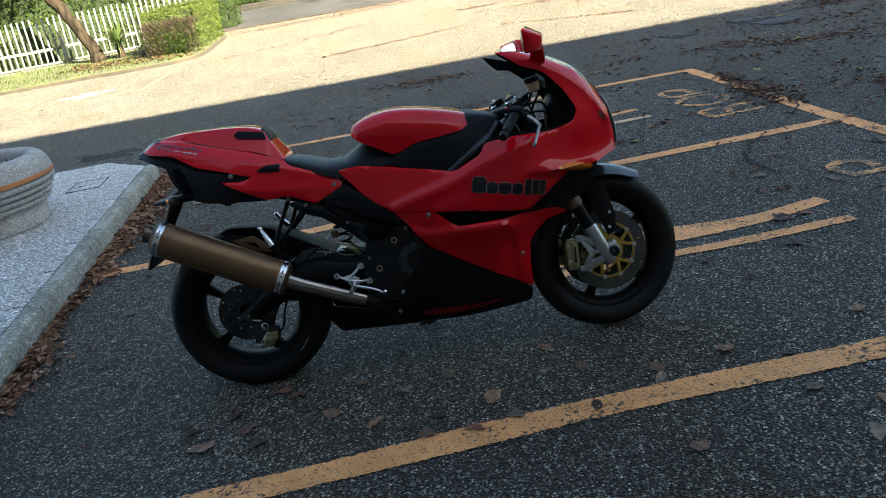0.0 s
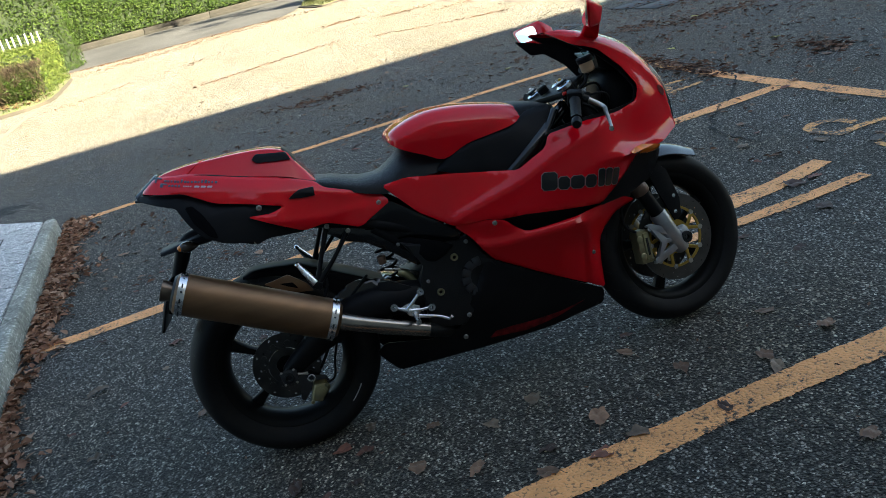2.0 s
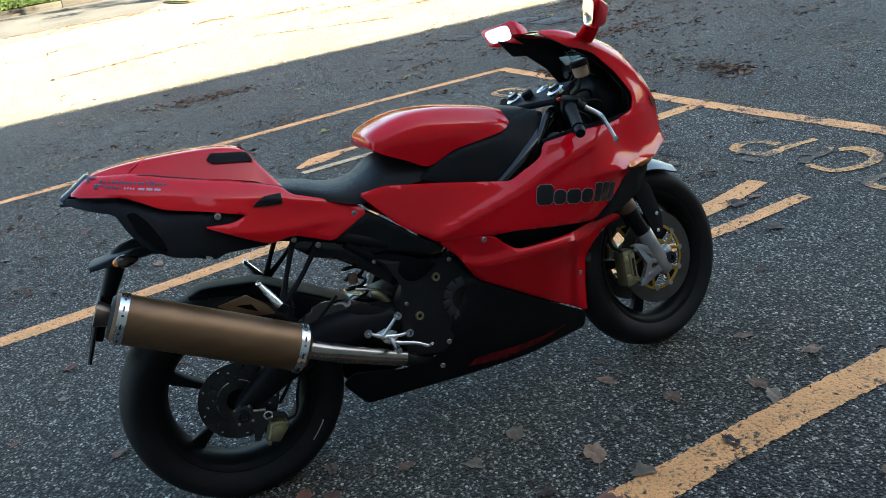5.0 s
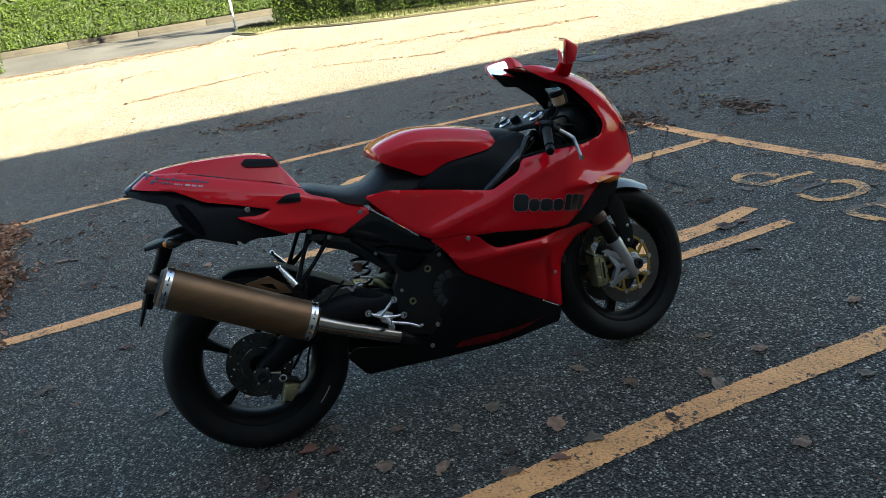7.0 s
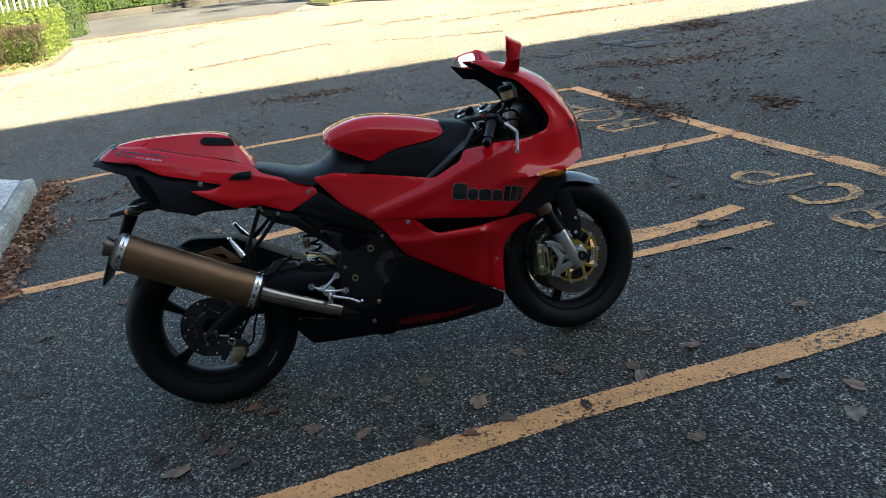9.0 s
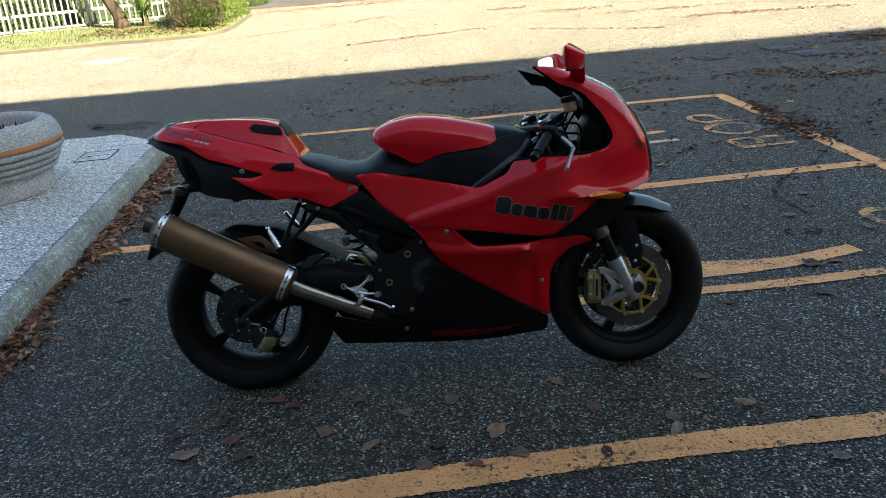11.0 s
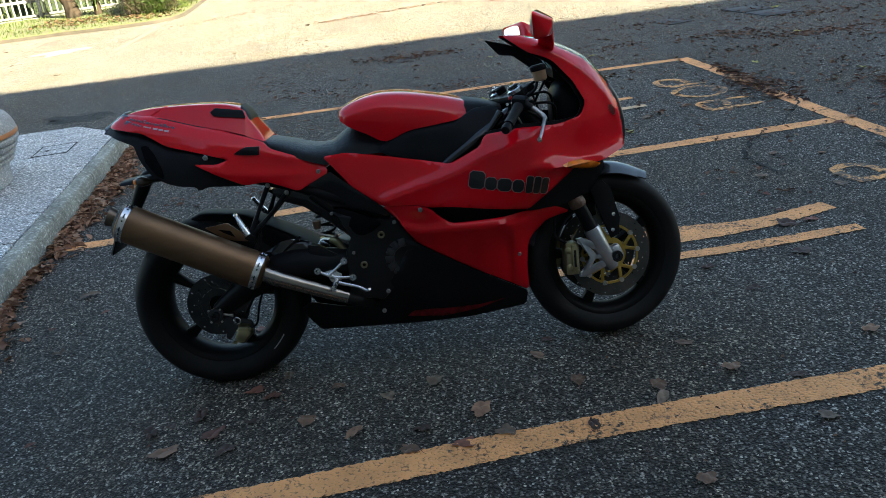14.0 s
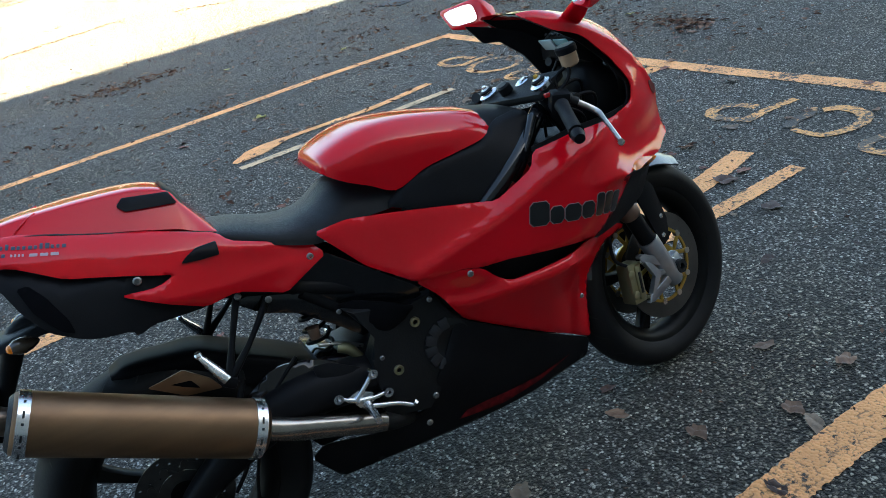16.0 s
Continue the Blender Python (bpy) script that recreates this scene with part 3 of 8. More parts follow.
# long forked marks, and worn letters at the head of each bay
MARKS = [
    ("marking_arrow", [(1.1, 0.64), (1.28, 0.74), (1.42, 0.81), (1.55, 0.855), (1.9, 0.86), (2.28, 0.885), (2.67, 1.02)], [0.05, 0.2, 0.17, 0.12, 0.2, 0.12, 0.105], YELLOW_PAINT, "upper stroke of a forked yellow road mark, broad at its root"),
    ("marking_arrow", [(1.08, 0.54), (1.5, 0.585), (2.15, 0.635), (2.68, 0.715)], [0.07, 0.08, 0.082, 0.075], YELLOW_PAINT, "lower stroke of a forked yellow road mark"),
    ("marking_arrow", [(0.79, 3.42), (0.95, 3.51), (1.07, 3.57), (1.22, 3.61), (1.55, 3.635), (1.85, 3.655), (2.34, 3.8)], [0.05, 0.19, 0.16, 0.08, 0.07, 0.075, 0.08], YELLOW_PAINT, "upper stroke of a forked yellow road mark, broad at its root"),
    ("marking_arrow", [(0.8, 3.27), (1.34, 3.335), (1.9, 3.41), (2.38, 3.475)], [0.07, 0.08, 0.08, 0.075], BUFF_PAINT, "lower stroke of a forked road mark, bleached to buff"),
    ("marking_letter_p", [(3.13, 1.41), (3.1, 1.525), (3.0, 1.57), (2.925, 1.515), (2.925, 1.41), (2.96, 1.335)], 0.062, FADED_PAINT, "bowl of a worn yellow letter P painted on the asphalt"),
    ("marking_letter_p", [(2.94, 1.312), (3.07, 1.328), (3.16, 1.335), (3.31, 1.33)], [0.07, 0.06, 0.055, 0.05], FADED_PAINT, "stem of a worn yellow letter P"),
    ("marking_letter_o", [(3.25, 1.105), (3.315, 1.05), (3.305, 0.93), (3.23, 0.857), (3.11, 0.84), (3.01, 0.875), (2.985, 0.95), (2.985, 1.04)], [0.05, 0.07, 0.07, 0.06, 0.06, 0.055, 0.05, 0.045], FADED_PAINT, "worn yellow letter O painted on the asphalt"),
    ("marking_letter_o", [(2.99, 1.07), (3.08, 1.12), (3.17, 1.12), (3.25, 1.17)], [0.05, 0.07, 0.06, 0.05], THIN_PAINT, "nearly worn-off side of a letter O"),
    ("marking_letter_r", [(3.0, 0.43), (3.18, 0.455), (3.38, 0.48)], 0.055, FADED_PAINT, "stem of a worn yellow letter R"),
    ("marking_letter_r", [(3.0, 0.46), (2.97, 0.61), (3.04, 0.67), (3.16, 0.64), (3.14, 0.5)], 0.055, FADED_PAINT, "bowl of a worn yellow letter R"),
    ("marking_letter_r", [(3.16, 0.635), (3.24, 0.69), (3.37, 0.695)], 0.05, FADED_PAINT, "leg of a worn yellow letter R"),
    ("marking_letter_p", [(2.87, 4.1), (2.835, 4.24), (2.735, 4.3), (2.645, 4.24), (2.65, 4.08), (2.71, 4.03)], 0.06, FADED_PAINT, "bowl of a worn yellow letter P painted on the asphalt"),
    ("marking_letter_p", [(2.7, 4.0), (2.86, 4.035), (3.02, 4.03)], 0.06, FADED_PAINT, "stem of a worn yellow letter P"),
    ("marking_letter_o", [(2.69, 3.83), (2.79, 3.915), (2.95, 3.905), (3.05, 3.77), (2.99, 3.6), (2.86, 3.54), (2.72, 3.62), (2.675, 3.74), (2.69, 3.82)], 0.055, FADED_PAINT, "worn yellow letter O painted on the asphalt"),
    ("marking_letter_r", [(2.75, 3.1), (2.94, 3.135), (3.15, 3.16)], 0.058, FADED_PAINT, "stem of a worn yellow letter R"),
    ("marking_letter_r", [(2.755, 3.13), (2.73, 3.3), (2.8, 3.36), (2.92, 3.33), (2.9, 3.18)], 0.058, FADED_PAINT, "bowl of a worn yellow letter R"),
    ("marking_letter_r", [(2.92, 3.33), (3.0, 3.39), (3.12, 3.385)], 0.05, FADED_PAINT, "leg of a worn yellow letter R"),
]
for k, (nm, pts, wide, mt, word) in enumerate(MARKS):
    stripe(nm, pts, wide, mt, word, 0.0032 + 0.0006 * (k % 4))
# bays on the sunlit side
stripe("marking_line_7", [(-7.0, 11.3), (-7.09, 13.2), (-7.18, 15.2)], 0.14, GHOST_PAINT, "faint yellow bay line in the sun", 0.008)
stripe("marking_line_8", [(-4.77, 12.0), (-4.84, 13.6), (-4.93, 15.5)], 0.14, GHOST_PAINT, "faint yellow bay line in the sun", 0.008)



def crack(pts, width, r):
    p = catmull(pts, len(pts) * 10)
    rows = []
    for q in p:
        c = q + np.array([r.uniform(-0.02, 0.02), r.uniform(-0.02, 0.02)])
        w = width * r.uniform(0.3, 1.0)
        rows.append([(c[0] - w, c[1], ground_z(c[1]) + 0.0062), (c[0] + w, c[1] + w * 0.5, ground_z(c[1]) + 0.0062)])
    bm = bmesh.new()
    grid_faces(bm, rows)
    return bm


for pts, w in (([(2.66, 1.6), (2.6, 1.83), (2.6, 1.98), (2.72, 2.21), (2.88, 2.41), (3.05, 2.58), (3.29, 2.94), (3.39, 3.28), (3.36, 3.6)], 0.015), ([(3.15, 4.1), (3.5, 3.9), (4.2, 3.8), (5.0, 4.1)], 0.012), ([(3.3, 3.5), (3.35, 3.9), (3.22, 4.4)], 0.012)):
    tagged(part("crack", crack(pts, w, rng), CRACK, None, smooth=0), "dark crack wandering through the asphalt", "crack", "asphalt cracks", "structure")


def blotch(x, y, rx, ry, r, material, z):
    n = 36
    ph = [r.uniform(0, 6.28) for _ in range(5)]
    out = []
    for k in range(n):
        t = 2 * math.pi * k / n
        s = 1 + sum(0.16 * math.sin((j + 2) * t + ph[j]) for j in range(5)) + r.uniform(-0.12, 0.12)
        out.append((x + rx * s * math.cos(t), y + ry * s * math.sin(t)))
    bm = bmesh.new()
    bm.faces.new([bm.verts.new((a, b, ground_z(b) + z)) for a, b in out])
    bmesh.ops.triangulate(bm, faces=bm.faces)
    return bm


for x, y, rx, ry in ((-2.93, 5.82, 0.4, 0.2), (5.85, 8.25, 0.5, 0.2)):
    tagged(part("ground_stain", blotch(x, y, rx, ry, rng, DAMP, 0.003), DAMP, None, smooth=0), "dark damp patch of leaf mould on the asphalt", "stain", "ground stains", "structure")

COVER_IRON = mat("worn_iron_cover", (0.05, 0.052, 0.056), 0.7, 0.2, color2=(0.028, 0.028, 0.03), scale=9, bump=0.4)
for x, y, wx, wy, rz in ((3.69, 7.64, 0.34, 0.44, 22), (4.7, 7.96, 0.42, 0.5, 10), (4.82, 7.42, 0.42, 0.5, 10)):
    cover = empty("access_cover", pose(x, y, ground_z(y), 0, 0, rz), "dark worn iron access cover set in the asphalt", "cover", "access covers", "structure")
    part("plate", box((wx - 0.05, wy - 0.05, 0.016), pose(0, 0, 0), 0.003), COVER_IRON, cover)
    for s in (-1, 1):
        part("rim", box((wx, 0.02, 0.02), pose(0, s * (wy / 2 - 0.01), 0), 0.003), COVER_IRON, cover)
        part("rim", box((0.02, wy - 0.042, 0.02), pose(s * (wx / 2 - 0.01), 0, 0), 0.003), COVER_IRON, cover)

tagged(part("marking_patch", blotch(-6.02, 12.72, 0.37, 0.36, random.Random(8), PALE_PAINT, 0.007), PALE_PAINT, None, smooth=0), "pale painted patch between bay lines", "road marking", kind="structure")

# ---- the raised pavement with its kerb ----
K0, K1 = Vector((-1.015, -1.2)), Vector((-1.847, 4.27))  # outer foot of the kerb
kd = (K1 - K0).normalized()
kn = Vector((-kd.y, kd.x))  # towards the pavement
pavement = empty("pavement", Matrix(), "raised pavement of washed-concrete slabs with a stone kerb", "pavement", kind="structure")
bed = [K0 + kn * 0.09, K1 + kn * 0.09 - kd * 0.02, Vector((-2.47, 4.7)), Vector((-6.5, 4.15)), Vector((-6.5, -3.0))]
part("bed", slab([tuple(q) for q in bed], 0.0, 0.105), SOIL, pavement, "mortar bed seen in the joints", 0)


def kerb_stone(length, r):
    """One kerb stone: chamfered front edge, small chips."""
    bm = bmesh.new()
    prof = [(0.0, 0.0), (0.004, 0.1), (0.01, 0.117), (0.022, 0.124), (0.086, 0.126), (0.09, 0.0)]
    rows = []
    n = 9
    for k in range(n):
        u = length * k / (n - 1)
        rows.append([(u, a + (r.uniform(-0.0015, 0.0015) if j < 4 else 0), h + (r.uniform(-0.0015, 0.0008) if 0 < j < 5 else 0)) for j, (a, h) in enumerate(prof)])
    vs = grid_faces(bm, rows, closed=True)
    bm.faces.new(vs[0])
    bm.faces.new(vs[-1])
    return bm


def flat_pose(p, d, z=0.0):
    m = Matrix.Identity(4)
    m[0][0], m[1][0] = d.x, d.y
    m[0][1], m[1][1] = -d.y, d.x
    m[0][3], m[1][3], m[2][3] = p.x, p.y, z
    return m


run = (K1 - K0).length
lengths = [1.16, 1.0, 1.02, 0.98, 0.87, 0.5]
s = 0.0
for L in lengths:
    st = part("kerb_stone", kerb_stone(L - 0.006, rng), KERBSTONE, pavement, smooth=50)
    st.matrix_basis = flat_pose(K0 + kd * s, kd)
    s += L


def paving(w, d):
    return mesh_of("paving_slab", slab([(0, 0), (w, 0), (w, d), (0, d)], 0.09, 0.124, bevel=0.003), WASHED, 30)


tile = paving(0.536, 0.488)
side = [tuple(q) for q in bed]
for i in range(13):
    for j in range(13):
        p = K0 + kn * (0.106 + j * 0.5) + kd * (i * 0.55 - 0.55)
        cells = [p, p + kd * 0.538, p + kn * 0.49, p + kd * 0.538 + kn * 0.49]
        ok = [inside(tuple(c), side) for c in cells]
        if not any(ok) or p.x < -6.3:
            continue
        if all(ok):
            ob = new("paving_slab", tile)
            ob.matrix_basis = flat_pose(p, kd)
        else:
            # cut to the pavement's edge
            loc = [(p + kd * a * 0.538 + kn * b * 0.49) for a, b in ((0, 0), (1, 0), (1, 1), (0, 1))]
            clip = loc
            for a, b in zip(bed, bed[1:] + bed[:1]):
                e = b - a
                keep = []
                for c, d in zip(clip, clip[1:] + clip[:1]):
                    sc, sd = e.cross(c - a), e.cross(d - a)
                    if sc >= 0:
                        keep.append(c)
                    if sc * sd < 0:
                        keep.append(c.lerp(d, sc / (sc - sd)))
                clip = keep
                if len(clip) < 3:
                    break
            if len(clip) < 3:
                continue
            ob = new("paving_slab", mesh_of("paving_slab", slab([tuple(c) for c in clip], 0.09, 0.124), WASHED, 30))
        ob.parent = pavement
cover = empty("manhole_cover", flat_pose(Vector((-2.29, 3.8)), kd, 0.1255), "square inspection cover set flush in the pavement", "manhole cover")
for a, b, w, d in ((0, -0.135, 0.35, 0.009), (0, 0.135, 0.35, 0.009), (-0.171, 0, 0.009, 0.261), (0.171, 0, 0.009, 0.261), (0, 0, 0.007, 0.261)):
    part("rim", box((w, d, 0.004), pose(a, b, 0.0005)), CRACK, cover, "dark iron rim", 0)
part("plate", box((0.33, 0.258, 0.003)), WASHED, cover, smooth=0)
part("lifting_eye", box((0.035, 0.022, 0.006), pose(-0.02, 0.05, 0.003), 0.002), CRACK, cover)

# ---- the round planter ----
planter = empty("planter", pose(-2.66, 2.75, 0.124) @ Matrix.Diagonal((1.02, 1.02, 0.945, 1)), "round ribbed concrete planter with an orange-brown band", "planter")
prof = [(0.0, 0.0), (0.462, 0.0), (0.47, 0.008), (0.48, 0.15), (0.478, 0.158)]
for k in range(4):
    z, r0 = 0.16 + 0.047 * k, 0.496 + 0.021 * k
    prof += [(r0, z), (r0 + 0.02, z + 0.005), (r0 + 0.03, z + 0.018), (r0 + 0.031, z + 0.034), (r0 + 0.024, z + 0.042), (r0 + 0.012, z + 0.045)]
prof += [(0.575, 0.352), (0.587, 0.358), (0.588, 0.392), (0.584, 0.42), (0.57, 0.462), (0.548, 0.496), (0.515, 0.52), (0.478, 0.527), (0.45, 0.518), (0.435, 0.498), (0.43, 0.46), (0.425, 0.38), (0.0, 0.38)]
part("bowl", revolve(prof, 96), CONCRETE, planter, smooth=40)
part("band", revolve([(0.58, 0.357), (0.5905, 0.36), (0.5925, 0.375), (0.5905, 0.391), (0.58, 0.393)], 96), COPPER_BAND, planter, "orange-brown painted band")
part("soil", revolve([(0.0, 0.385), (0.43, 0.385), (0.428, 0.415), (0.3, 0.43), (0.0, 0.435)], 40), SOIL, planter)
for k in range(46):
    a, r = rng.uniform(0, 6.28), 0.39 * math.sqrt(rng.random())
    bm = bmesh.new()
    bmesh.ops.create_icosphere(bm, subdivisions=1, radius=rng.uniform(0.018, 0.04))
    for v in bm.verts:
        v.co *= rng.uniform(0.8, 1.15)
        v.co.z *= 0.6
    o = part("pebble", bm, PEBBLE, planter)
    o.location = (r * math.cos(a), r * math.sin(a), 0.438 - 0.03 * r)
bm = bmesh.new()
for k in range(160):
    a, r = rng.uniform(0, 6.28), 0.37 * math.sqrt(rng.random())
    p = Vector((r * math.cos(a), r * math.sin(a), 0.42))
    q = p + Vector((rng.uniform(-0.05, 0.05), rng.uniform(-0.05, 0.05), rng.uniform(0.03, 0.09)))
    d = Vector((rng.uniform(-1, 1), rng.uniform(-1, 1), 0)).normalized() * 0.008
    bm.faces.new([bm.verts.new(c) for c in (p - d, p + d, q)])
tuft = bmesh.new()
for k in range(60):
    a, r = rng.uniform(0, 6.28), 0.1 * math.sqrt(rng.random())
    p = Vector((-0.3 + r * math.cos(a), -0.12 + r * math.sin(a), 0.41))
    q = p + Vector((rng.uniform(-0.09, 0.09), rng.uniform(-0.09, 0.09), rng.uniform(0.14, 0.3)))
    d = Vector((rng.uniform(-1, 1), rng.uniform(-1, 1), 0)).normalized() * 0.009
    tuft.faces.new([tuft.verts.new(c) for c in (p - d, p + d, q)])
tagged(part("grass_tuft", tuft, YUCCA, planter, "tuft of long green blades", 0), kind="stuff")
tagged(part("withered_tuft", bm, TWIG, planter, "small withered plants", 0), kind="stuff")


# ---- fallen leaves ----
def leaf_mesh(k, size, r):
    """A dry, crumpled broad leaf: ragged outline, pressed-up folds, a stalk."""
    rings, n = 4, 18
    bm = bmesh.new()
    ph = [r.uniform(0, 6.28) for _ in range(6)]
    long = 1.1 + 0.2 * (k % 3)
    edge = [1 + 0.13 * math.sin(3 * t + ph[0]) + 0.1 * math.sin(5 * t + ph[1]) + r.uniform(-0.13, 0.1) for t in (2 * math.pi * j / n for j in range(n))]
    fold, cup = r.uniform(0.1, 0.22), r.uniform(0.05, 0.3)

    def height(x, y):
        q = (x / size, y / size)
        h = fold * abs(math.sin(4.2 * q[0] + 2.0 * q[1] + ph[2])) + fold * 0.8 * abs(math.sin(6.5 * q[1] - 2.4 * q[0] + ph[3]))
        return size * (h + cup * (q[0] ** 2 * math.sin(ph[4]) + 1.6 * q[1] ** 2) + 0.08 * abs(q[1]) + r.uniform(0, 0.035))

    rows = []
    for i in range(1, rings + 1):
        row = []
        for j in range(n):
            t = 2 * math.pi * j / n
            rad = size * 0.5 * (i / rings) * (1 + (edge[j] - 1) * (i / rings) ** 2)
            x, y = rad * long * math.cos(t), rad * 0.85 * math.sin(t) * (1 - 0.25 * math.cos(t))
            row.append([x, y, height(x, y)])
        rows.append(row)
    centre = [0, 0, height(0, 0)]
    low = min(min(c[2] for row in rows for c in row), centre[2])
    for c in [centre] + [c for row in rows for c in row]:
        c[2] += 0.002 - low
    vs = [[bm.verts.new(c) for c in row] for row in rows]
    hub = bm.verts.new(centre)
    for j in range(n):
        j2 = (j + 1) % n
        bm.faces.new((hub, vs[0][j], vs[0][j2]))
        for i in range(rings - 1):
            bm.faces.new((vs[i][j], vs[i + 1][j], vs[i + 1][j2], vs[i][j2]))
    st = rows[-1][n // 2]
    tube([tuple(st), (st[0] - size * 0.2, st[1] + 0.003, 0.004), (st[0] - size * 0.38, st[1] + size * 0.08, 0.003)], 0.0011, 4, bm, n=4)
    return bm


LEAF_BANK = {}
for mi, lm in enumerate(LEAVES):
    LEAF_BANK[mi] = [mesh_of("fallen_leaf", leaf_mesh(k + mi * 7, 0.06, random.Random(k * 5 + mi)), lm, 30) for k in range(5)]
LEAF_TEXT = {0: "curled dry brown leaf lying on the asphalt", 1: "rust-red dry leaf lying on the asphalt", 2: "pale grey-brown dry leaf lying on the asphalt", 3: "fallen yellow leaf lying on the asphalt", 4: "dark rotting leaf lying on the asphalt"}


def fallen_leaf(x, y, kind, size=1.0, z=0.0):
    ob = new("fallen_leaf", rng.choice(LEAF_BANK[kind]))
    ob.matrix_basis = pose(x, y, ground_z(y) + z, rng.uniform(-6, 6), rng.uniform(-6, 6), rng.uniform(0, 360)) @ Matrix.Diagonal((size, size, size * rng.uniform(0.5, 1), 1))
    tagged(ob, LEAF_TEXT[kind], "leaf", "fallen leaves")
    return ob


SPOTS = [(0.76, -0.23, 2, 1.0), (0.91, -0.44, 0, 1.2), (1.24, -0.33, 0, 0.9), (0.33, -0.4, 0, 1.1), (0.11, -0.17, 1, 0.9), (1.25, -0.59, 4, 0.7), (1.93, -0.67, 2, 1.0), (1.49, -0.41, 0, 0.9), (1.49, -0.48, 2, 0.8), (2.28, -0.2, 0, 1.0), (1.13, -0.13, 0, 0.8), (0.22, -0.08, 2, 0.7), (2.34, 0.52, 4, 1.3), (2.4, 0.84, 4, 1.5), (2.52, 0.86, 1, 1.0), (2.85, 1.3, 2, 1.1), (2.55, 1.55, 2, 1.1), (2.75, 1.93, 0, 0.9), (3.36, 2.42, 1, 0.9), (3.47, 2.5, 0, 0.9), (3.66, 1.2, 1, 1.0), (3.35, 1.85, 2, 1.2), (3.1, 0.45, 2, 1.4), (2.9, 0.15, 2, 1.1), (1.65, -0.15, 0, 0.8), (-0.05, -0.3, 4, 0.9), (0.02, -0.42, 1, 1.0), (-0.12, -0.5, 0, 1.2), (0.08, -0.52, 4, 1.0), (0.18, -0.22, 1, 0.8), (-0.2, -0.38, 4, 0.8), (0.42, -0.2, 0, 0.7), (0.6, -0.3, 2, 0.9), (0.68, -0.62, 0, 0.9), (0.85, -0.62, 1, 1.0), (0.98, -0.58, 2, 0.9), (0.72, -0.52, 4, 0.7), (0.5, -0.5, 0, 0.8), (-0.9, 0.9, 2, 1.0), (-0.6, 1.2, 1, 0.9), (-1.0, 1.5, 4, 0.8), (-0.4, 0.4, 0, 0.8), (-0.8, 0.3, 2, 0.8), (2.1, 2.75, 3, 1.0), (2.3, 3.1, 2, 1.2), (1.9, 2.9, 4, 1.2), (1.2, 4.35, 3, 1.2), (2.4, 5.9, 3, 1.2), (3.6, 4.6, 3, 1.0), (4.2, 3.9, 3, 1.1), (4.5, 5.9, 3, 1.2), (1.4, 6.6, 3, 1.1), (5.0, 7.8, 3, 1.2), (0.4, 5.3, 2, 1.1), (-0.6, 3.2, 1, 1.0), (0.15, 2.7, 2, 1.1), (-0.2, 2.2, 0, 1.0), (-1.05, 3.0, 2, 1.2), (0.2, 1.3, 4, 0.9), (1.85, 1.4, 2, 1.0), (2.0, -0.95, 2, 1.2), (2.1, -0.8, 0, 1.0), (1.5, -0.9, 0, 0.9), (1.75, -0.35, 0, 1.0)]
for x, y, k, sz in SPOTS:
    fallen_leaf(x, y, k, sz)
for _ in range(80):
    x, y = rng.uniform(-1.2, 7.5), rng.uniform(2.5, 9.5)
    fallen_leaf(x, y, rng.choice([0, 0, 1, 1, 2, 4]), rng.uniform(0.7, 1.2))
for _ in range(70):
    x, y = rng.uniform(-1.0, 4.0), rng.uniform(-1.1, 2.4)
    fallen_leaf(x, y, rng.choice([0, 1, 2, 4, 4]), rng.uniform(0.4, 0.75))
# drift along the kerb
drift = bmesh.new()
for k in range(2600):
    u = rng.uniform(0.5, run + 0.25)
    if u < 3.4 and math.sin(u * 4.3) + 0.6 * math.sin(u * 11.0) < rng.uniform(-2.2, 0.5):
        continue
    wide = 0.09 + 0.09 * (u > 3.2) + 0.05 * math.sin(u * 5)
    w = abs(rng.gauss(0, 1)) * wide * 0.58 + 0.02
    p = K0 + kd * u - kn * w
    size = rng.uniform(0.018, 0.046)
    m = pose(p.x, p.y, 0.004 + 0.02 * rng.random() * max(0, 1 - w / 0.35), rng.uniform(-30, 30), rng.uniform(-30, 30), rng.uniform(0, 360))
    n = 6
    arch = rng.uniform(0.1, 0.3)
    rows = [[], [], []]
    for j in range(n):
        t = j / (n - 1)
        hw = size * 0.42 * math.sin(math.pi * (0.06 + 0.9 * t)) * rng.uniform(0.75, 1.2)
        for row, sgn in zip(rows, (1, 0, -1)):
            row.append(m @ Vector((size * (t - 0.5) * 1.2, sgn * hw, arch * size * (1 if sgn else 0.2) * (0.4 + math.sin(math.pi * t)))))
    low = min(c.z for row in rows for c in row)
    for row in rows:
        for c in row:
            c.z += max(0, 0.003 - low)
    grid_faces(drift, rows)
tagged(part("leaf_litter", drift, DRY_LEAF, None, smooth=60), "drift of dry brown leaves heaped against the kerb", "leaf litter", kind="stuff")
litter = bmesh.new()
PILES = ((0.45, 7.35, 0.35, 0.12), (5.95, 8.4, 0.3, 0.3), (6.1, 8.5, 0.25, 0.25), (4.6, 5.75, 0.3, 0.1), (3.9, 6.2, 0.3, 0.14), (5.3, 7.0, 0.55, 0.2), (7.8, 5.9, 0.6, 0.3), (4.6, 14.2, 0.9, 0.1), (2.8, 15.4, 0.5, 0.14), (5.4, 12.7, 0.55, 0.15), (8.8, 15.5, 1.8, 0.14), (3.3, 3.7, 0.14, 0.35), (4.16, 3.2, 0.08, 0.2), (3.3, 4.1, 0.05, 0.3))
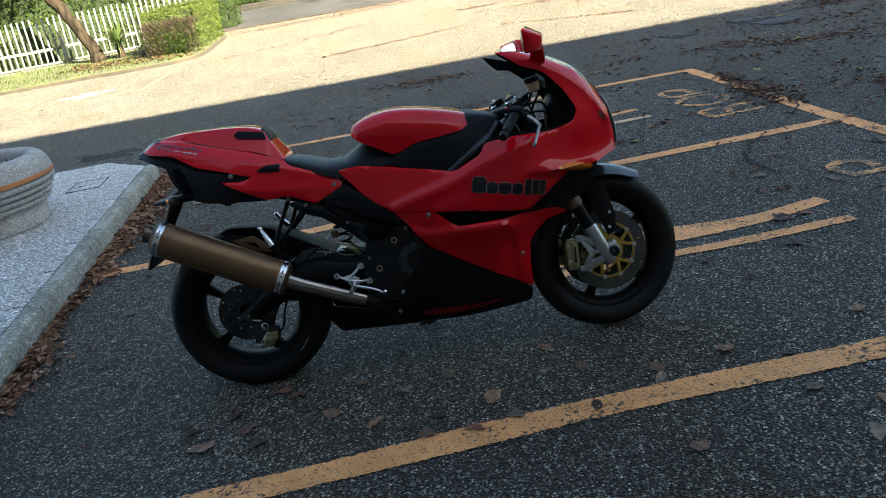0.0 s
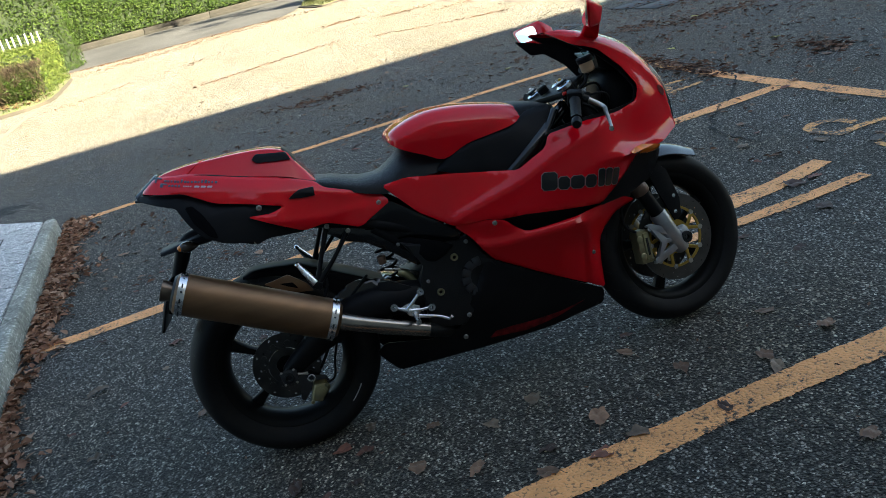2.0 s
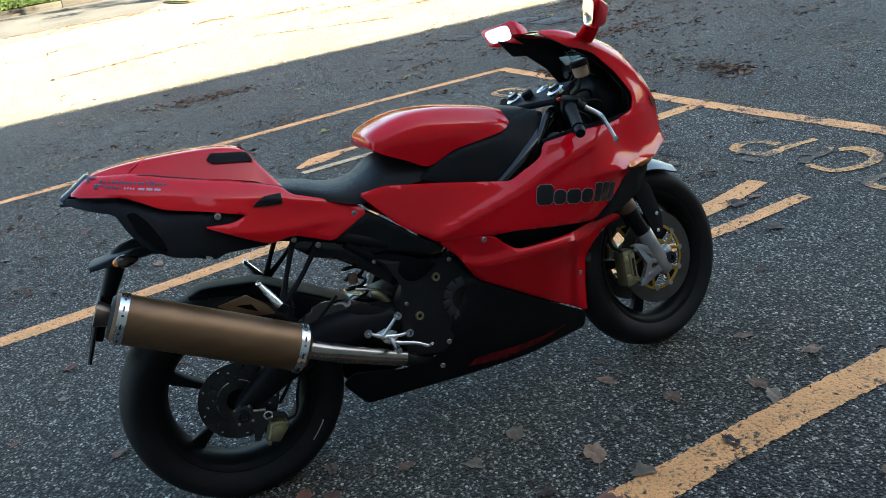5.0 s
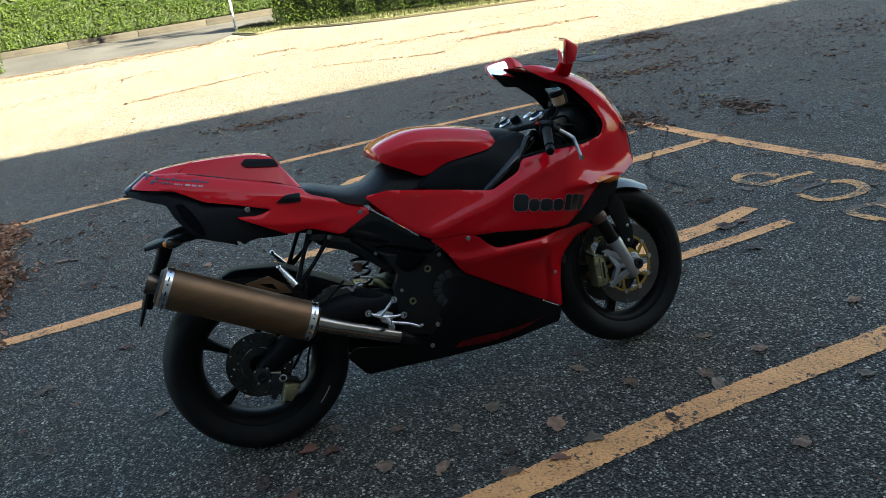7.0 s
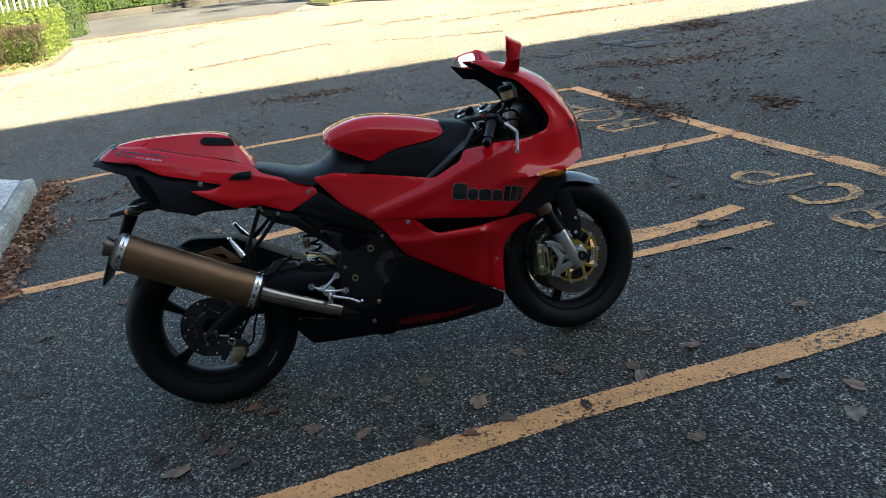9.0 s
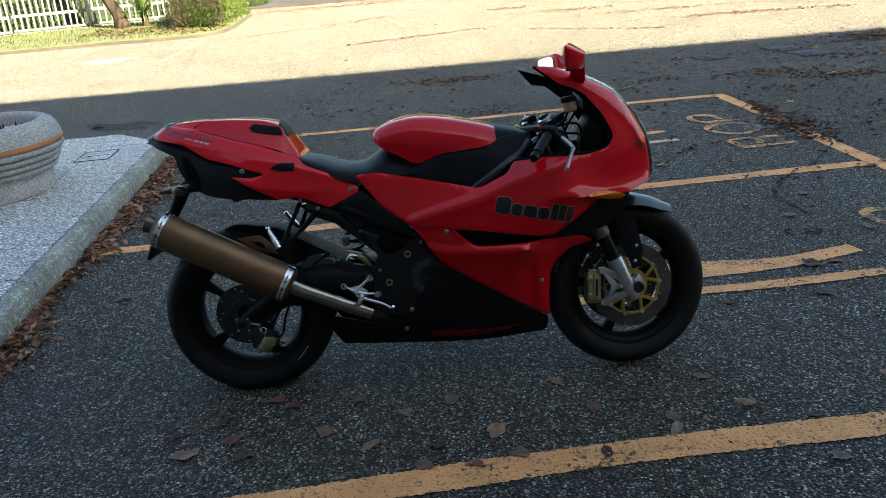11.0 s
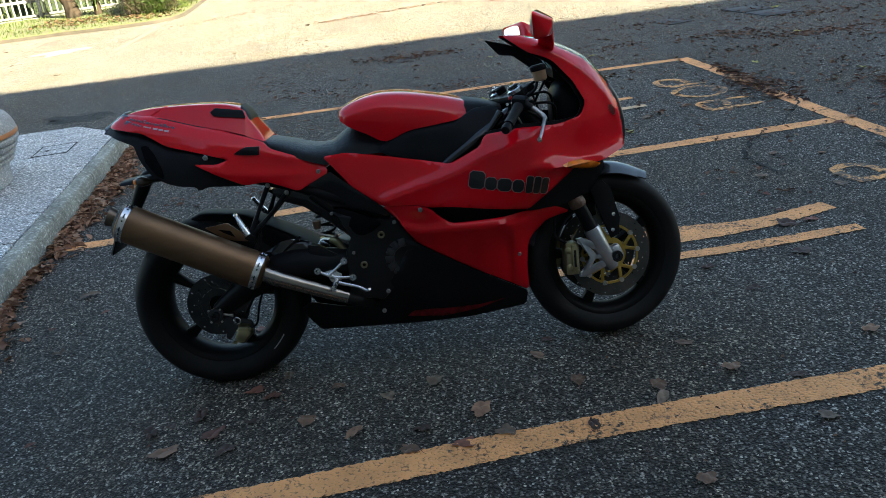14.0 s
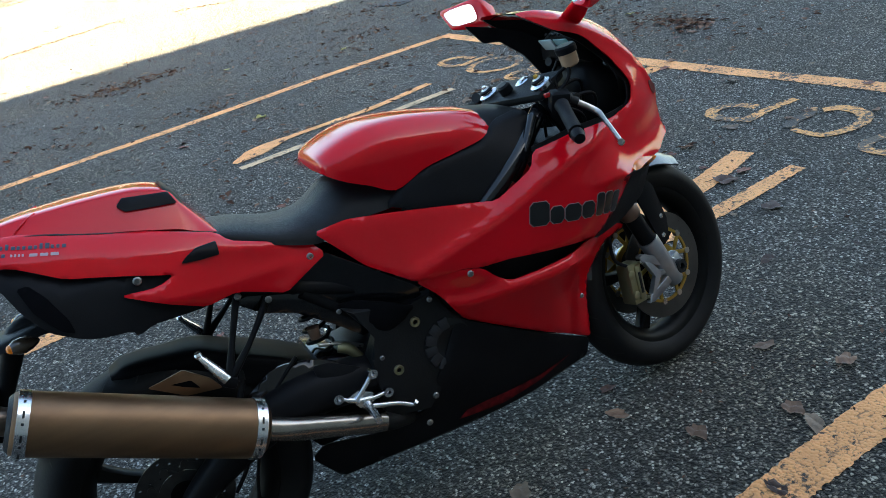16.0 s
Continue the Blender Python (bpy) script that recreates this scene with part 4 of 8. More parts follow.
for k in range(2800):
    if k >= 900:
        px, py, sx, sy = PILES[k % len(PILES)]
        x, y = rng.gauss(px, sx), rng.gauss(py, sy)
    elif k < 420:
        x = rng.uniform(-12, 14)
        y = rng.uniform(9.5, 20)
    else:
        x, y = rng.gauss(5.5, 2.0), rng.gauss(6.6, 1.6)
    sz = rng.uniform(0.015, 0.045)
    m = pose(x, y, ground_z(y) + 0.006, rng.uniform(-12, 12), rng.uniform(-12, 12), rng.uniform(0, 360))
    litter.faces.new([litter.verts.new(m @ Vector(c)) for c in ((-sz, 0, 0.002), (0, sz * 0.55, 0.012), (sz, 0, 0.004), (0, -sz * 0.55, 0.01))])
for k in range(2600):
    x, y = (rng.uniform(-1.3, 9.0), rng.uniform(2.0, 10.0)) if k < 1700 else (rng.uniform(-1.2, 4.5), rng.uniform(-1.2, 2.4))
    sz = rng.uniform(0.006, 0.022) if k < 1700 else rng.uniform(0.003, 0.011)
    m = pose(x, y, ground_z(y) + 0.004, rng.uniform(-20, 20), rng.uniform(-20, 20), rng.uniform(0, 360))
    wd = rng.uniform(0.2, 0.7)
    litter.faces.new([litter.verts.new(m @ Vector(c)) for c in ((-sz, 0, 0.002), (0, sz * wd, sz * 0.2), (sz, 0, 0.003), (0, -sz * wd, sz * 0.25))])
for k in range(2600):
    x, y = rng.uniform(-1.4, 8.0), 2.2 + 7.0 * rng.random() ** 1.2
    sz = rng.uniform(0.012, 0.034)
    m = pose(x, y, ground_z(y) + 0.005, rng.uniform(-14, 14), rng.uniform(-14, 14), rng.uniform(0, 360))
    wd = rng.uniform(0.35, 0.7)
    litter.faces.new([litter.verts.new(m @ Vector(c)) for c in ((-sz, 0, 0.002), (0, sz * wd, sz * 0.25), (sz, 0, 0.003), (0, -sz * wd, sz * 0.3))])
for a, b, n, wide in (((-1.5, 12.3), (1.1, 13.4), 170, 0.05), ((1.2, 16.6), (1.9, 16.6), 110, 0.12), ((4.7, 12.8), (7.4, 12.5), 220, 0.1), ((1.8, 12.7), (3.9, 11.3), 120, 0.05), ((-4.5, 14.5), (-1.0, 17.0), 120, 0.15), ((-9.0, 22.45), (0.4, 22.25), 900, 0.16), ((-6.0, 20.6), (-1.2, 21.3), 420, 0.3), ((-1.5, 21.4), (1.6, 22.0), 260, 0.2)):
    for k in range(n):
        t = rng.random()
        x, y = a[0] + (b[0] - a[0]) * t + rng.gauss(0, wide), a[1] + (b[1] - a[1]) * t + rng.gauss(0, wide)
        sz = rng.uniform(0.015, 0.045)
        m = pose(x, y, ground_z(y) + 0.006, rng.uniform(-14, 14), rng.uniform(-14, 14), rng.uniform(0, 360))
        litter.faces.new([litter.verts.new(m @ Vector(c)) for c in ((-sz, 0, 0.002), (0, sz * 0.55, 0.012), (sz, 0, 0.004), (0, -sz * 0.55, 0.01))])
# loose clusters of crumbled leaves in the bays
for cx, cy, wide, n in ((4.5, 5.8, 0.4, 60), (3.8, 5.25, 0.3, 60), (3.27, 3.85, 0.15, 16), (3.7, 3.63, 0.2, 36), (4.2, 4.2, 0.25, 30), (5.2, 5.3, 0.4, 70), (4.6, 7.85, 0.3, 50), (2.53, 1.24, 0.1, 9), (2.4, 1.7, 0.1, 7), (0.95, 5.2, 0.22, 46), (0.62, 7.25, 0.3, 70), (2.72, 6.3, 0.3, 55), (3.6, 7.6, 0.3, 60), (2.08, 2.8, 0.09, 14), (2.44, 3.2, 0.12, 12), (2.35, 4.8, 0.15, 16), (2.36, 5.66, 0.2, 22), (-0.4, 5.6, 0.3, 40), (-1.0, 3.6, 0.25, 30)):
    for k in range(n):
        x, y = rng.gauss(cx, wide), rng.gauss(cy, wide * 0.45)
        sz = rng.uniform(0.01, 0.034)
        m = pose(x, y, ground_z(y) + 0.006, rng.uniform(-22, 22), rng.uniform(-22, 22), rng.uniform(0, 360))
        litter.faces.new([litter.verts.new(m @ Vector(c)) for c in ((-sz, 0, 0.003), (-sz * 0.2, sz * 0.5, 0.012), (sz, sz * 0.1, 0.004), (sz * 0.1, -sz * 0.55, 0.011))])
tagged(part("scattered_leaves", litter, LITTER, None, smooth=0), "small dry leaves scattered over the car park", "leaves", kind="stuff")

# ---- the building behind the camera, whose shadow lies over the bays ----
hall = empty("building_behind", pose(12, -4.2, 0, 0, 0, 4.5), "plain plastered building that shades the bays", "building", kind="structure")
part("wall", box((90, 0.4, 8.52), pose(0, -0.2, 4.26)), STUCCO, hall, smooth=0)
part("end_wall", box((0.4, 12, 8.52), pose(-44.8, -6.4, 4.26)), STUCCO, hall, smooth=0)
part("end_wall", box((0.4, 12, 8.52), pose(44.8, -6.4, 4.26)), STUCCO, hall, smooth=0)
part("roof", box((90, 12.4, 0.3), pose(0, -6.2, 8.37)), STUCCO, hall, smooth=0)


# ---- greenery ----
def leaf_cloud(bm, count, size, where, r):
    """count small folded leaves at places and directions given by where()."""
    for _ in range(count):
        p, nrm = where()
        nrm = (nrm + Vector((r.uniform(-0.7, 0.7), r.uniform(-0.7, 0.7), r.uniform(-0.4, 0.9)))).normalized()
        a = nrm.orthogonal().normalized()
        a.rotate(Matrix.Rotation(r.uniform(0, 6.28), 3, nrm))
        b = nrm.cross(a)
        s = size * r.uniform(0.6, 1.3)
        bm.faces.new([bm.verts.new(p + c) for c in (-a * s, b * s * 0.45 + nrm * s * 0.15, a * s, -b * s * 0.45 + nrm * s * 0.15)])
    return bm


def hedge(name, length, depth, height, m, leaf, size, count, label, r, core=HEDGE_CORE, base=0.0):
    """A clipped hedge: a core box, coloured dark for the shade inside, under a shaggy coat of leaves with an uneven
    face.
    """
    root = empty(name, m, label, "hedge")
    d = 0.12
    part("shade_core", box((length - 2 * d, depth - 2 * d, height - base - d), pose(0, 0, base + (height - base - d) / 2), 0.05), core, root, smooth=0)

    def where():
        bump = 0.09 * noise.noise((r.random() * 3, 0, 0))
        f = r.random() * (length + depth + length * depth / height * 0.8 + depth)
        z = base + (height - base) * r.random() ** 0.9
        x, y = r.uniform(-length / 2, length / 2), r.uniform(-depth / 2, depth / 2)
        if f < length:
            off = 0.1 * noise.noise((x * 1.7, z * 1.7, 3.0)) + r.uniform(-0.08, 0.03)
            return Vector((x, -depth / 2 - off, z)), Vector((0, -1, 0.3))
        if f < length + depth:
            return Vector((-length / 2 - r.uniform(-0.08, 0.04), y, z)), Vector((-1, 0, 0.2))
        if f < length + 2 * depth:
            return Vector((length / 2 + r.uniform(-0.08, 0.04), y, z)), Vector((1, 0, 0.2))
        return Vector((x, y, height + r.uniform(-0.1, 0.06) + bump)), Vector((0, 0, 1))

    part("foliage", leaf_cloud(bmesh.new(), count, size, where, r), leaf, root, smooth=0)
    return root


low_wall = empty("roadside_wall", pose(-6, 31.3, ground_z(31.2), 0, 0, -1.5), "low concrete wall along the far side of the road", "wall", kind="structure")
for k in range(24):
    part("wall_block", box((2.48, 0.35, 0.24), pose(-30 + 2.5 * k, 0, 0.12), 0.012), DAMP_WALL, low_wall, smooth=30)
    part("footing", box((2.48, 0.12, 0.09), pose(-30 + 2.5 * k, -0.24, 0.045), 0.01), DAMP_WALL, low_wall, smooth=30)
hedge("roadside_hedge", 46, 1.6, 1.68, pose(-6, 32.4, ground_z(31.2) + 0.1, 0, 0, -1.5), HEDGE, 0.055, 60000, "tall clipped green hedge above the roadside wall", random.Random(3), base=0.16)
hedge("roadside_hedge", 62, 3.0, 4.8, pose(-4, 37.5, ground_z(36) + 0.1, 0, 0, -1.5), HEDGE, 0.13, 26000, "dark high hedge growing further behind the road", random.Random(4))
hd = Vector((7.6 - 2.1, 19.3 - 23.3)).normalized()
ang = math.degrees(math.atan2(hd.y, hd.x))
mid = Vector((2.15, 23.9)) + hd * 5.0 + Vector((-hd.y, hd.x)) * 0.75
hedge("corner_hedge", 10.0, 1.5, 1.9, pose(mid.x, mid.y, ground_z(mid.y), 0, 0, ang), HEDGE, 0.042, 28000, "clipped green hedge at the edge of the car park", random.Random(5), base=0.08)

# an unseen tree added in the hedge, so that its crown shades the road
hedge_tree = empty("hedge_tree", pose(2.75, 23.95, ground_z(24)), "unseen slender tree added in the clipped hedge to shade the road", "tree")
part("trunk", tube([(0, 0, 0), (0.03, 0.02, 1.2), (-0.03, -0.05, 2.3), (0.06, -0.1, 3.6), (0, -0.1, 5.4)], [0.13, 0.1, 0.085, 0.06, 0.03], 12), BARK, hedge_tree, smooth=60)
ht = random.Random(33)
TIPS = [(-0.9, -1.5, 2.9), (0.8, -1.1, 3.2), (-0.5, 0.5, 3.5), (0.5, -0.8, 4.1), (-0.8, -0.6, 4.5), (0.1, -0.1, 5.2), (1.2, -0.2, 3.7)]
for tip in TIPS:
    part("limb", tube([(0, -0.06, tip[2] - 0.8), (tip[0] * 0.5, tip[1] * 0.5, tip[2] - 0.3), tip], [0.05, 0.035, 0.012], 7), BARK, hedge_tree, smooth=60)


def hedge_crown():
    v = Vector((ht.gauss(0, 1), ht.gauss(0, 1), ht.gauss(0, 0.5))).normalized() * ht.uniform(0.15, 0.6)
    return Vector(ht.choice(TIPS)) + v, v


part("crown", leaf_cloud(bmesh.new(), 2600, 0.06, hedge_crown, ht), HEDGE, hedge_tree, smooth=0)

# verge with grass in front of the corner hedge, whose shade is put into the blade colour
def turf(name, outline, label, blades, height, r, z=0.06, grass=GRASS):
    root = empty(name, Matrix(), label, "grass", kind="structure")
    bm = bmesh.new()
    lo = [bm.verts.new((x, y, ground_z(y) - 0.02)) for x, y in outline]
    hi = [bm.verts.new((x, y, ground_z(y) + z)) for x, y in outline]
    bm.faces.new(hi)
    for k in range(len(lo)):
        q = (k + 1) % len(lo)
        bm.faces.new((lo[k], lo[q], hi[q], hi[k]))
    part("turf", bm, GRASS_SOIL, root, smooth=0)
    xs, ys = [q[0] for q in outline], [q[1] for q in outline]
    bm = bmesh.new()
    made = 0
    while made < blades:
        p = (r.uniform(min(xs), max(xs)), r.uniform(min(ys), max(ys)))
        if not inside(p, outline):
            continue
        made += 1
        b = Vector((*p, ground_z(p[1]) + z - 0.005))
        a = r.uniform(0, 6.28)
        w = Vector((math.cos(a), math.sin(a), 0)) * 0.012
        t = b + Vector((r.uniform(-0.04, 0.04), r.uniform(-0.04, 0.04), height * r.uniform(0.5, 1.3)))
        bm.faces.new([bm.verts.new(c) for c in (b - w, b + w, t)])
    tagged(part("grass_blades", bm, grass, root, smooth=0), "short uneven grass", kind="stuff")
    return root


turf("grass_verge", [(0.95, 24.2), (1.5, 22.6), (2.2, 22.9), (3.8, 20.7), (6.0, 19.3), (9.6, 17.7), (9.9, 18.4), (2.6, 24.2), (2.2, 26.650), (1.3, 26.650)], "grass verge between road and hedge, the hedge's shade in its blade colour", 5000, 0.08, random.Random(11), 0.05, SHADED_GRASS)
bm = bmesh.new()
edge_pts = catmull([(0.9, 24.3), (1.4, 22.55), (2.3, 22.6), (3.8, 20.55), (6.0, 19.15), (9.7, 17.5)], 40)
tube([(x, y, ground_z(y) + 0.015) for x, y in edge_pts], 0.035, 6, bm, smooth=False)
tagged(part("verge_edging", bm, OLD_KERB), "low stone edging of the verge", "edging", kind="structure")
sign_post = empty("sign_post", pose(1.1, 26.6, ground_z(26.6)), "thin galvanised post beside the road", "post")
part("pole", tube([(0, 0, 0), (0, 0, 2.6)], 0.04, 10), GALV, sign_post)
part("footing", revolve([(0, 0), (0.1, 0), (0.1, 0.04), (0, 0.05)], 12), KERBSTONE, sign_post)

# ---- the garden strip with fence, tree and bushes ----
GARDEN = [(-22, 14.9), (-12, 15.15), (-9.5, 15.35), (-8.4, 15.45), (-7.4, 15.58), (-6.35, 15.58), (-5.35, 15.7), (-4.88, 16.25), (-4.9, 17.3), (-5.2, 20.1), (-5.5, 21.4), (-22, 21.4)]
turf("garden_strip", GARDEN, "grass strip with dry leaves in front of the fence", 9000, 0.07, random.Random(12), 0.08)
bm = bmesh.new()
kp = catmull(GARDEN[:10], 60)
rows = []
for k, p in enumerate(kp):
    d = kp[min(k + 1, 59)] - kp[max(k - 1, 0)]
    nrm = np.array([d[1], -d[0]]) / np.hypot(*d)
    z = ground_z(p[1])
    rows.append([(*(p + nrm * a), z + h) for a, h in ((0.04, -0.02), (0.036, 0.055), (0.028, 0.068), (-0.012, 0.068), (-0.02, -0.02))])
grid_faces(bm, rows, closed=True)
tagged(part("garden_kerb", bm, OLD_KERB, None, smooth=40), "low curved concrete kerb round the garden strip", "kerb", kind="structure")
bm = bmesh.new()
for k in range(900):
    x = rng.uniform(-8.6, -5.0)
    y = rng.uniform(15.9, 18.6)
    if not inside((x, y), GARDEN) or y > 18.4 + (x + 8.6) * -0.3 or y < 16.2 - (x + 6.4) * 0.25:
        continue
    sz = rng.uniform(0.03, 0.06)
    m = pose(x, y, ground_z(y) + 0.1, rng.uniform(-35, 35), rng.uniform(-35, 35), rng.uniform(0, 360))
    bm.faces.new([bm.verts.new(m @ Vector(c)) for c in ((-sz, 0, 0), (0, sz * 0.6, 0.01), (sz, 0, 0), (0, -sz * 0.6, 0.01))])
tagged(part("garden_leaves", bm, SHADED_LEAF, None, smooth=0), "dry brown leaves under the bush, darkened in colour for its shade", "leaves", kind="stuff")

FENCE_TURN = 18.3
fence_foot = Matrix.Translation((-5.75, 21.08, ground_z(20.6))) @ Matrix.Rotation(radians(FENCE_TURN), 4, "Z")
fence = empty("picket_fence", fence_foot, "white metal picket fence on a low base", "fence")


def fence_z(x):
    """The ground falls away a little towards the camera's end of the fence."""
    return ground_z(21.08 + x * math.sin(radians(FENCE_TURN))) - ground_z(20.6)


picket = mesh_of("picket", box((0.042, 0.022, 1.2), pose(0, 0, 0.68), 0.006), WHITE_METAL, 30)
for k in range(88):
    x = -0.05 - 0.15 * k
    o = new("picket", picket)
    o.parent = fence
    o.matrix_basis = pose(x, 0, fence_z(x) + 0.05, 0, rng.uniform(-0.6, 0.6), 0) @ Matrix.Diagonal((1, 1, rng.uniform(0.985, 1.015), 1))
for k in range(7):
    x0 = -1.95 * k - 0.98
    for z, h in ((0.52, 0.075), (0.15, 0.06)):
        part("rail", box((1.9, 0.035, h), pose(x0, 0.03, fence_z(x0) + z), 0.006), GREY_RAIL, fence, "grey horizontal rail")
    part("base", box((1.94, 0.16, 0.1), pose(x0, 0.02, fence_z(x0) + 0.05), 0.01), GREY_RAIL, fence, "low concrete base")
    if k % 2:
        part("post", box((0.1, 0.1, 0.78), pose(x0 - 0.98, -0.05, fence_z(x0) + 0.4), 0.012), WHITE_METAL, fence, "square white fence post")
hedge("garden_hedge", 15, 1.4, 2.4, pose(-13.2, 23.9, ground_z(22), 0, 0, 1), HEDGE, 0.045, 21000, "loose green hedge growing behind the fence", random.Random(21))
hedge("garden_shrub", 15, 0.7, 1.28, pose(-13.1, 19.8, ground_z(20), 0, 0, FENCE_TURN), SHRUB_LEAF, 0.034, 7000, "sparse yellow-green shrubs just behind the fence", random.Random(22))

tree = empty("garden_tree", pose(-8.17, 18.75, ground_z(18.75) + 0.06), "leaning tree with rough brown bark in the grass strip", "tree")
part("trunk", tube([(0.03, 0, -0.1), (0, 0, 0.05), (-0.05, 0.02, 0.35), (-0.19, -0.03, 0.66), (-0.31, 0.03, 0.95), (-0.45, 0.0, 1.2), (-0.57, 0.05, 1.45), (-0.8, 0.02, 1.75), (-1.05, 0.08, 2.2), (-1.25, 0.1, 3.0), (-1.3, 0.1, 4.2)], [0.27, 0.2, 0.16, 0.145, 0.155, 0.135, 0.15, 0.13, 0.14, 0.12, 0.1], 18), BARK, tree, smooth=60)
for tip, r0 in (((-2.4, 0.3, 4.2), 0.1), ((-0.3, 0.6, 4.8), 0.09), ((-1.9, -0.8, 5.4), 0.08), ((-0.9, -0.5, 5.8), 0.07)):
    part("limb", tube([(-1.05, 0.06, 2.3), ((tip[0] - 1.05) / 2, tip[1] / 2, 3.4), tip], [r0, r0 * 0.75, r0 * 0.35], 8), BARK, tree, smooth=60)
tr = random.Random(31)


def crown_where():
    c = tr.choice([(-2.3, 0.3, 4.3), (-0.4, 0.5, 4.9), (-1.8, -0.7, 5.4), (-0.9, -0.4, 5.9), (-1.3, 0.2, 4.9)])
    v = Vector((tr.gauss(0, 1), tr.gauss(0, 1), tr.gauss(0, 0.7))).normalized() * tr.uniform(0.4, 1.05)
    return Vector(c) + v, v


part("crown", leaf_cloud(bmesh.new(), 2600, 0.075, crown_where, tr), BRIGHT_LEAF, tree, smooth=0)

yucca = empty("spiky_plant", pose(-7.55, 18.75, ground_z(18.75) + 0.06) @ Matrix.Diagonal((1.05, 1.05, 1.05, 1)), "spiky green rosette plant beside the tree", "plant")
bm = bmesh.new()
for k in range(190):
    a, e = rng.uniform(0, 6.28), rng.uniform(-0.1, 1.35)
    L = rng.uniform(0.45, 0.75)
    d = Vector((math.cos(a) * math.cos(e), math.sin(a) * math.cos(e), math.sin(e)))
    s2 = d.cross(Vector((0, 0, 1))).normalized() * 0.015
    b0 = Vector((0, 0, 0.3 + rng.uniform(-0.05, 0.1)))
    m1 = b0 + d * L * 0.55
    t1 = b0 + d * L - Vector((0, 0, 0.1 * math.cos(e)))
    p, q, c, d2 = (bm.verts.new(v) for v in (b0 - s2, b0 + s2, m1 + s2, m1 - s2))
    bm.faces.new((p, q, c, d2))
    bm.faces.new((d2, c, bm.verts.new(t1)))
part("leaves", bm, YUCCA, yucca, smooth=0)
part("stem", tube([(0, 0, -0.02), (0, 0, 0.35)], [0.1, 0.07], 8), BARK, yucca)

br = random.Random(41)
hedge("box_bush", 1.3, 2.9, 1.0, pose(-5.9, 19.2, ground_z(18.5) + 0.06, 0, 0, 4), BRIGHT_LEAF, 0.03, 13000, "clipped yellow-green bush at the corner of the strip", br)
bare = empty("bare_bush", pose(-5.62, 17.3, ground_z(17.3) + 0.06, 0, 0, -6) @ Matrix.Diagonal((0.88, 1, 0.86, 1)), "clipped bush gone brown and bare on its shaded side", "bush")
part("shade_core", box((0.8, 0.3, 0.4), pose(-0.1, 0.05, 0.26), 0.08), HEDGE_CORE, bare, smooth=0)
bm = bmesh.new()
for k in range(900):
    p = Vector((br.gauss(0.1, 0.3), -0.3 + br.uniform(-0.03, 0.1), abs(br.gauss(0.35, 0.16))))
    a = Vector((br.uniform(-1, 1), br.uniform(-0.6, 0.2), br.uniform(-1, 1))).normalized() * 0.035
    b = a.cross(Vector((0, 1, 0.4))).normalized() * 0.018
    bm.faces.new([bm.verts.new(p + c) for c in (-a, b, a, -b)])
part("leaf_clump", bm, HEDGE, bare, "last green leaves inside the bush", 0)
bm = bmesh.new()
for k in range(4200):
    x, z = br.uniform(-0.78, 0.72), br.uniform(0.08, 0.86)
    p = Vector((x, -0.3 + br.uniform(0, 0.14), z * 0.95)) if br.random() < 0.7 else Vector((x, br.uniform(-0.3, 0.3), 0.8 + br.uniform(-0.08, 0.06)))
    q = p + Vector((br.uniform(-0.08, 0.08), br.uniform(-0.08, 0.03), br.uniform(0.03, 0.16)))
    w = Vector((br.uniform(-1, 1), br.uniform(-1, 1), br.uniform(-1, 1))).normalized() * 0.007
    bm.faces.new([bm.verts.new(c) for c in (p - w, p + w, q + w * 0.4, q - w * 0.4)])
part("twig_crown", bm, TWIG, bare, smooth=0)

# ---- the motorcycle ----
RED = mat("red_lacquer", (0.55, 0.0026, 0.0105), 0.5, color2=(0.52, 0.0024, 0.0098), scale=2.0, coat=1.0, spec=0.0, bump=0.004, bump_scale=60)
RED.node_tree.nodes["Principled BSDF"].inputs["Coat Roughness"].default_value = 0.1
SATIN = mat("black_satin_plastic", (0.009, 0.009, 0.01), 0.4, spec=0.07, color2=(0.006, 0.006, 0.007), scale=8, bump=0.08, bump_scale=300)
BLACK = mat("black_lacquer", (0.006, 0.006, 0.007), 0.16, color2=(0.005, 0.005, 0.006), scale=6, spec=0.45)
WHEEL_BLACK = mat("black_wheel_paint", (0.007, 0.007, 0.007), 0.4, color2=(0.005, 0.005, 0.005), scale=10, spec=0.08)
# near-black that stands for the darkness inside hollows and holes
HOLLOW_BLACK = mat("hollow_black", (0.005, 0.005, 0.006), 0.7, spec=0.0, color2=(0.003, 0.003, 0.0035), scale=9)
HUGGER_BLACK = mat("black_mudguard_plastic", (0.005, 0.005, 0.006), 0.38, spec=0.02, color2=(0.0035, 0.0035, 0.004), scale=9)
VINYL = mat("seat_vinyl", (0.009, 0.0095, 0.0105), 0.42, spec=0.17, color2=(0.007, 0.0075, 0.0085), scale=30, bump=0.35, bump_scale=900)
RUBBER = mat("tyre_rubber", (0.008, 0.008, 0.009), 0.6, spec=0.12, color2=(0.014, 0.013, 0.0125), scale=7, bump=0.15, bump_scale=200)
CASTING = mat("dark_engine_casting", (0.012, 0.0125, 0.0135), 0.5, 0.1, spec=0.2, color2=(0.009, 0.009, 0.0095), scale=10, bump=0.3, bump_scale=200)
COVER_GREY = mat("grey_clutch_cover", (0.045, 0.046, 0.052), 0.4, 0.5, color2=(0.03, 0.03, 0.034), scale=14)
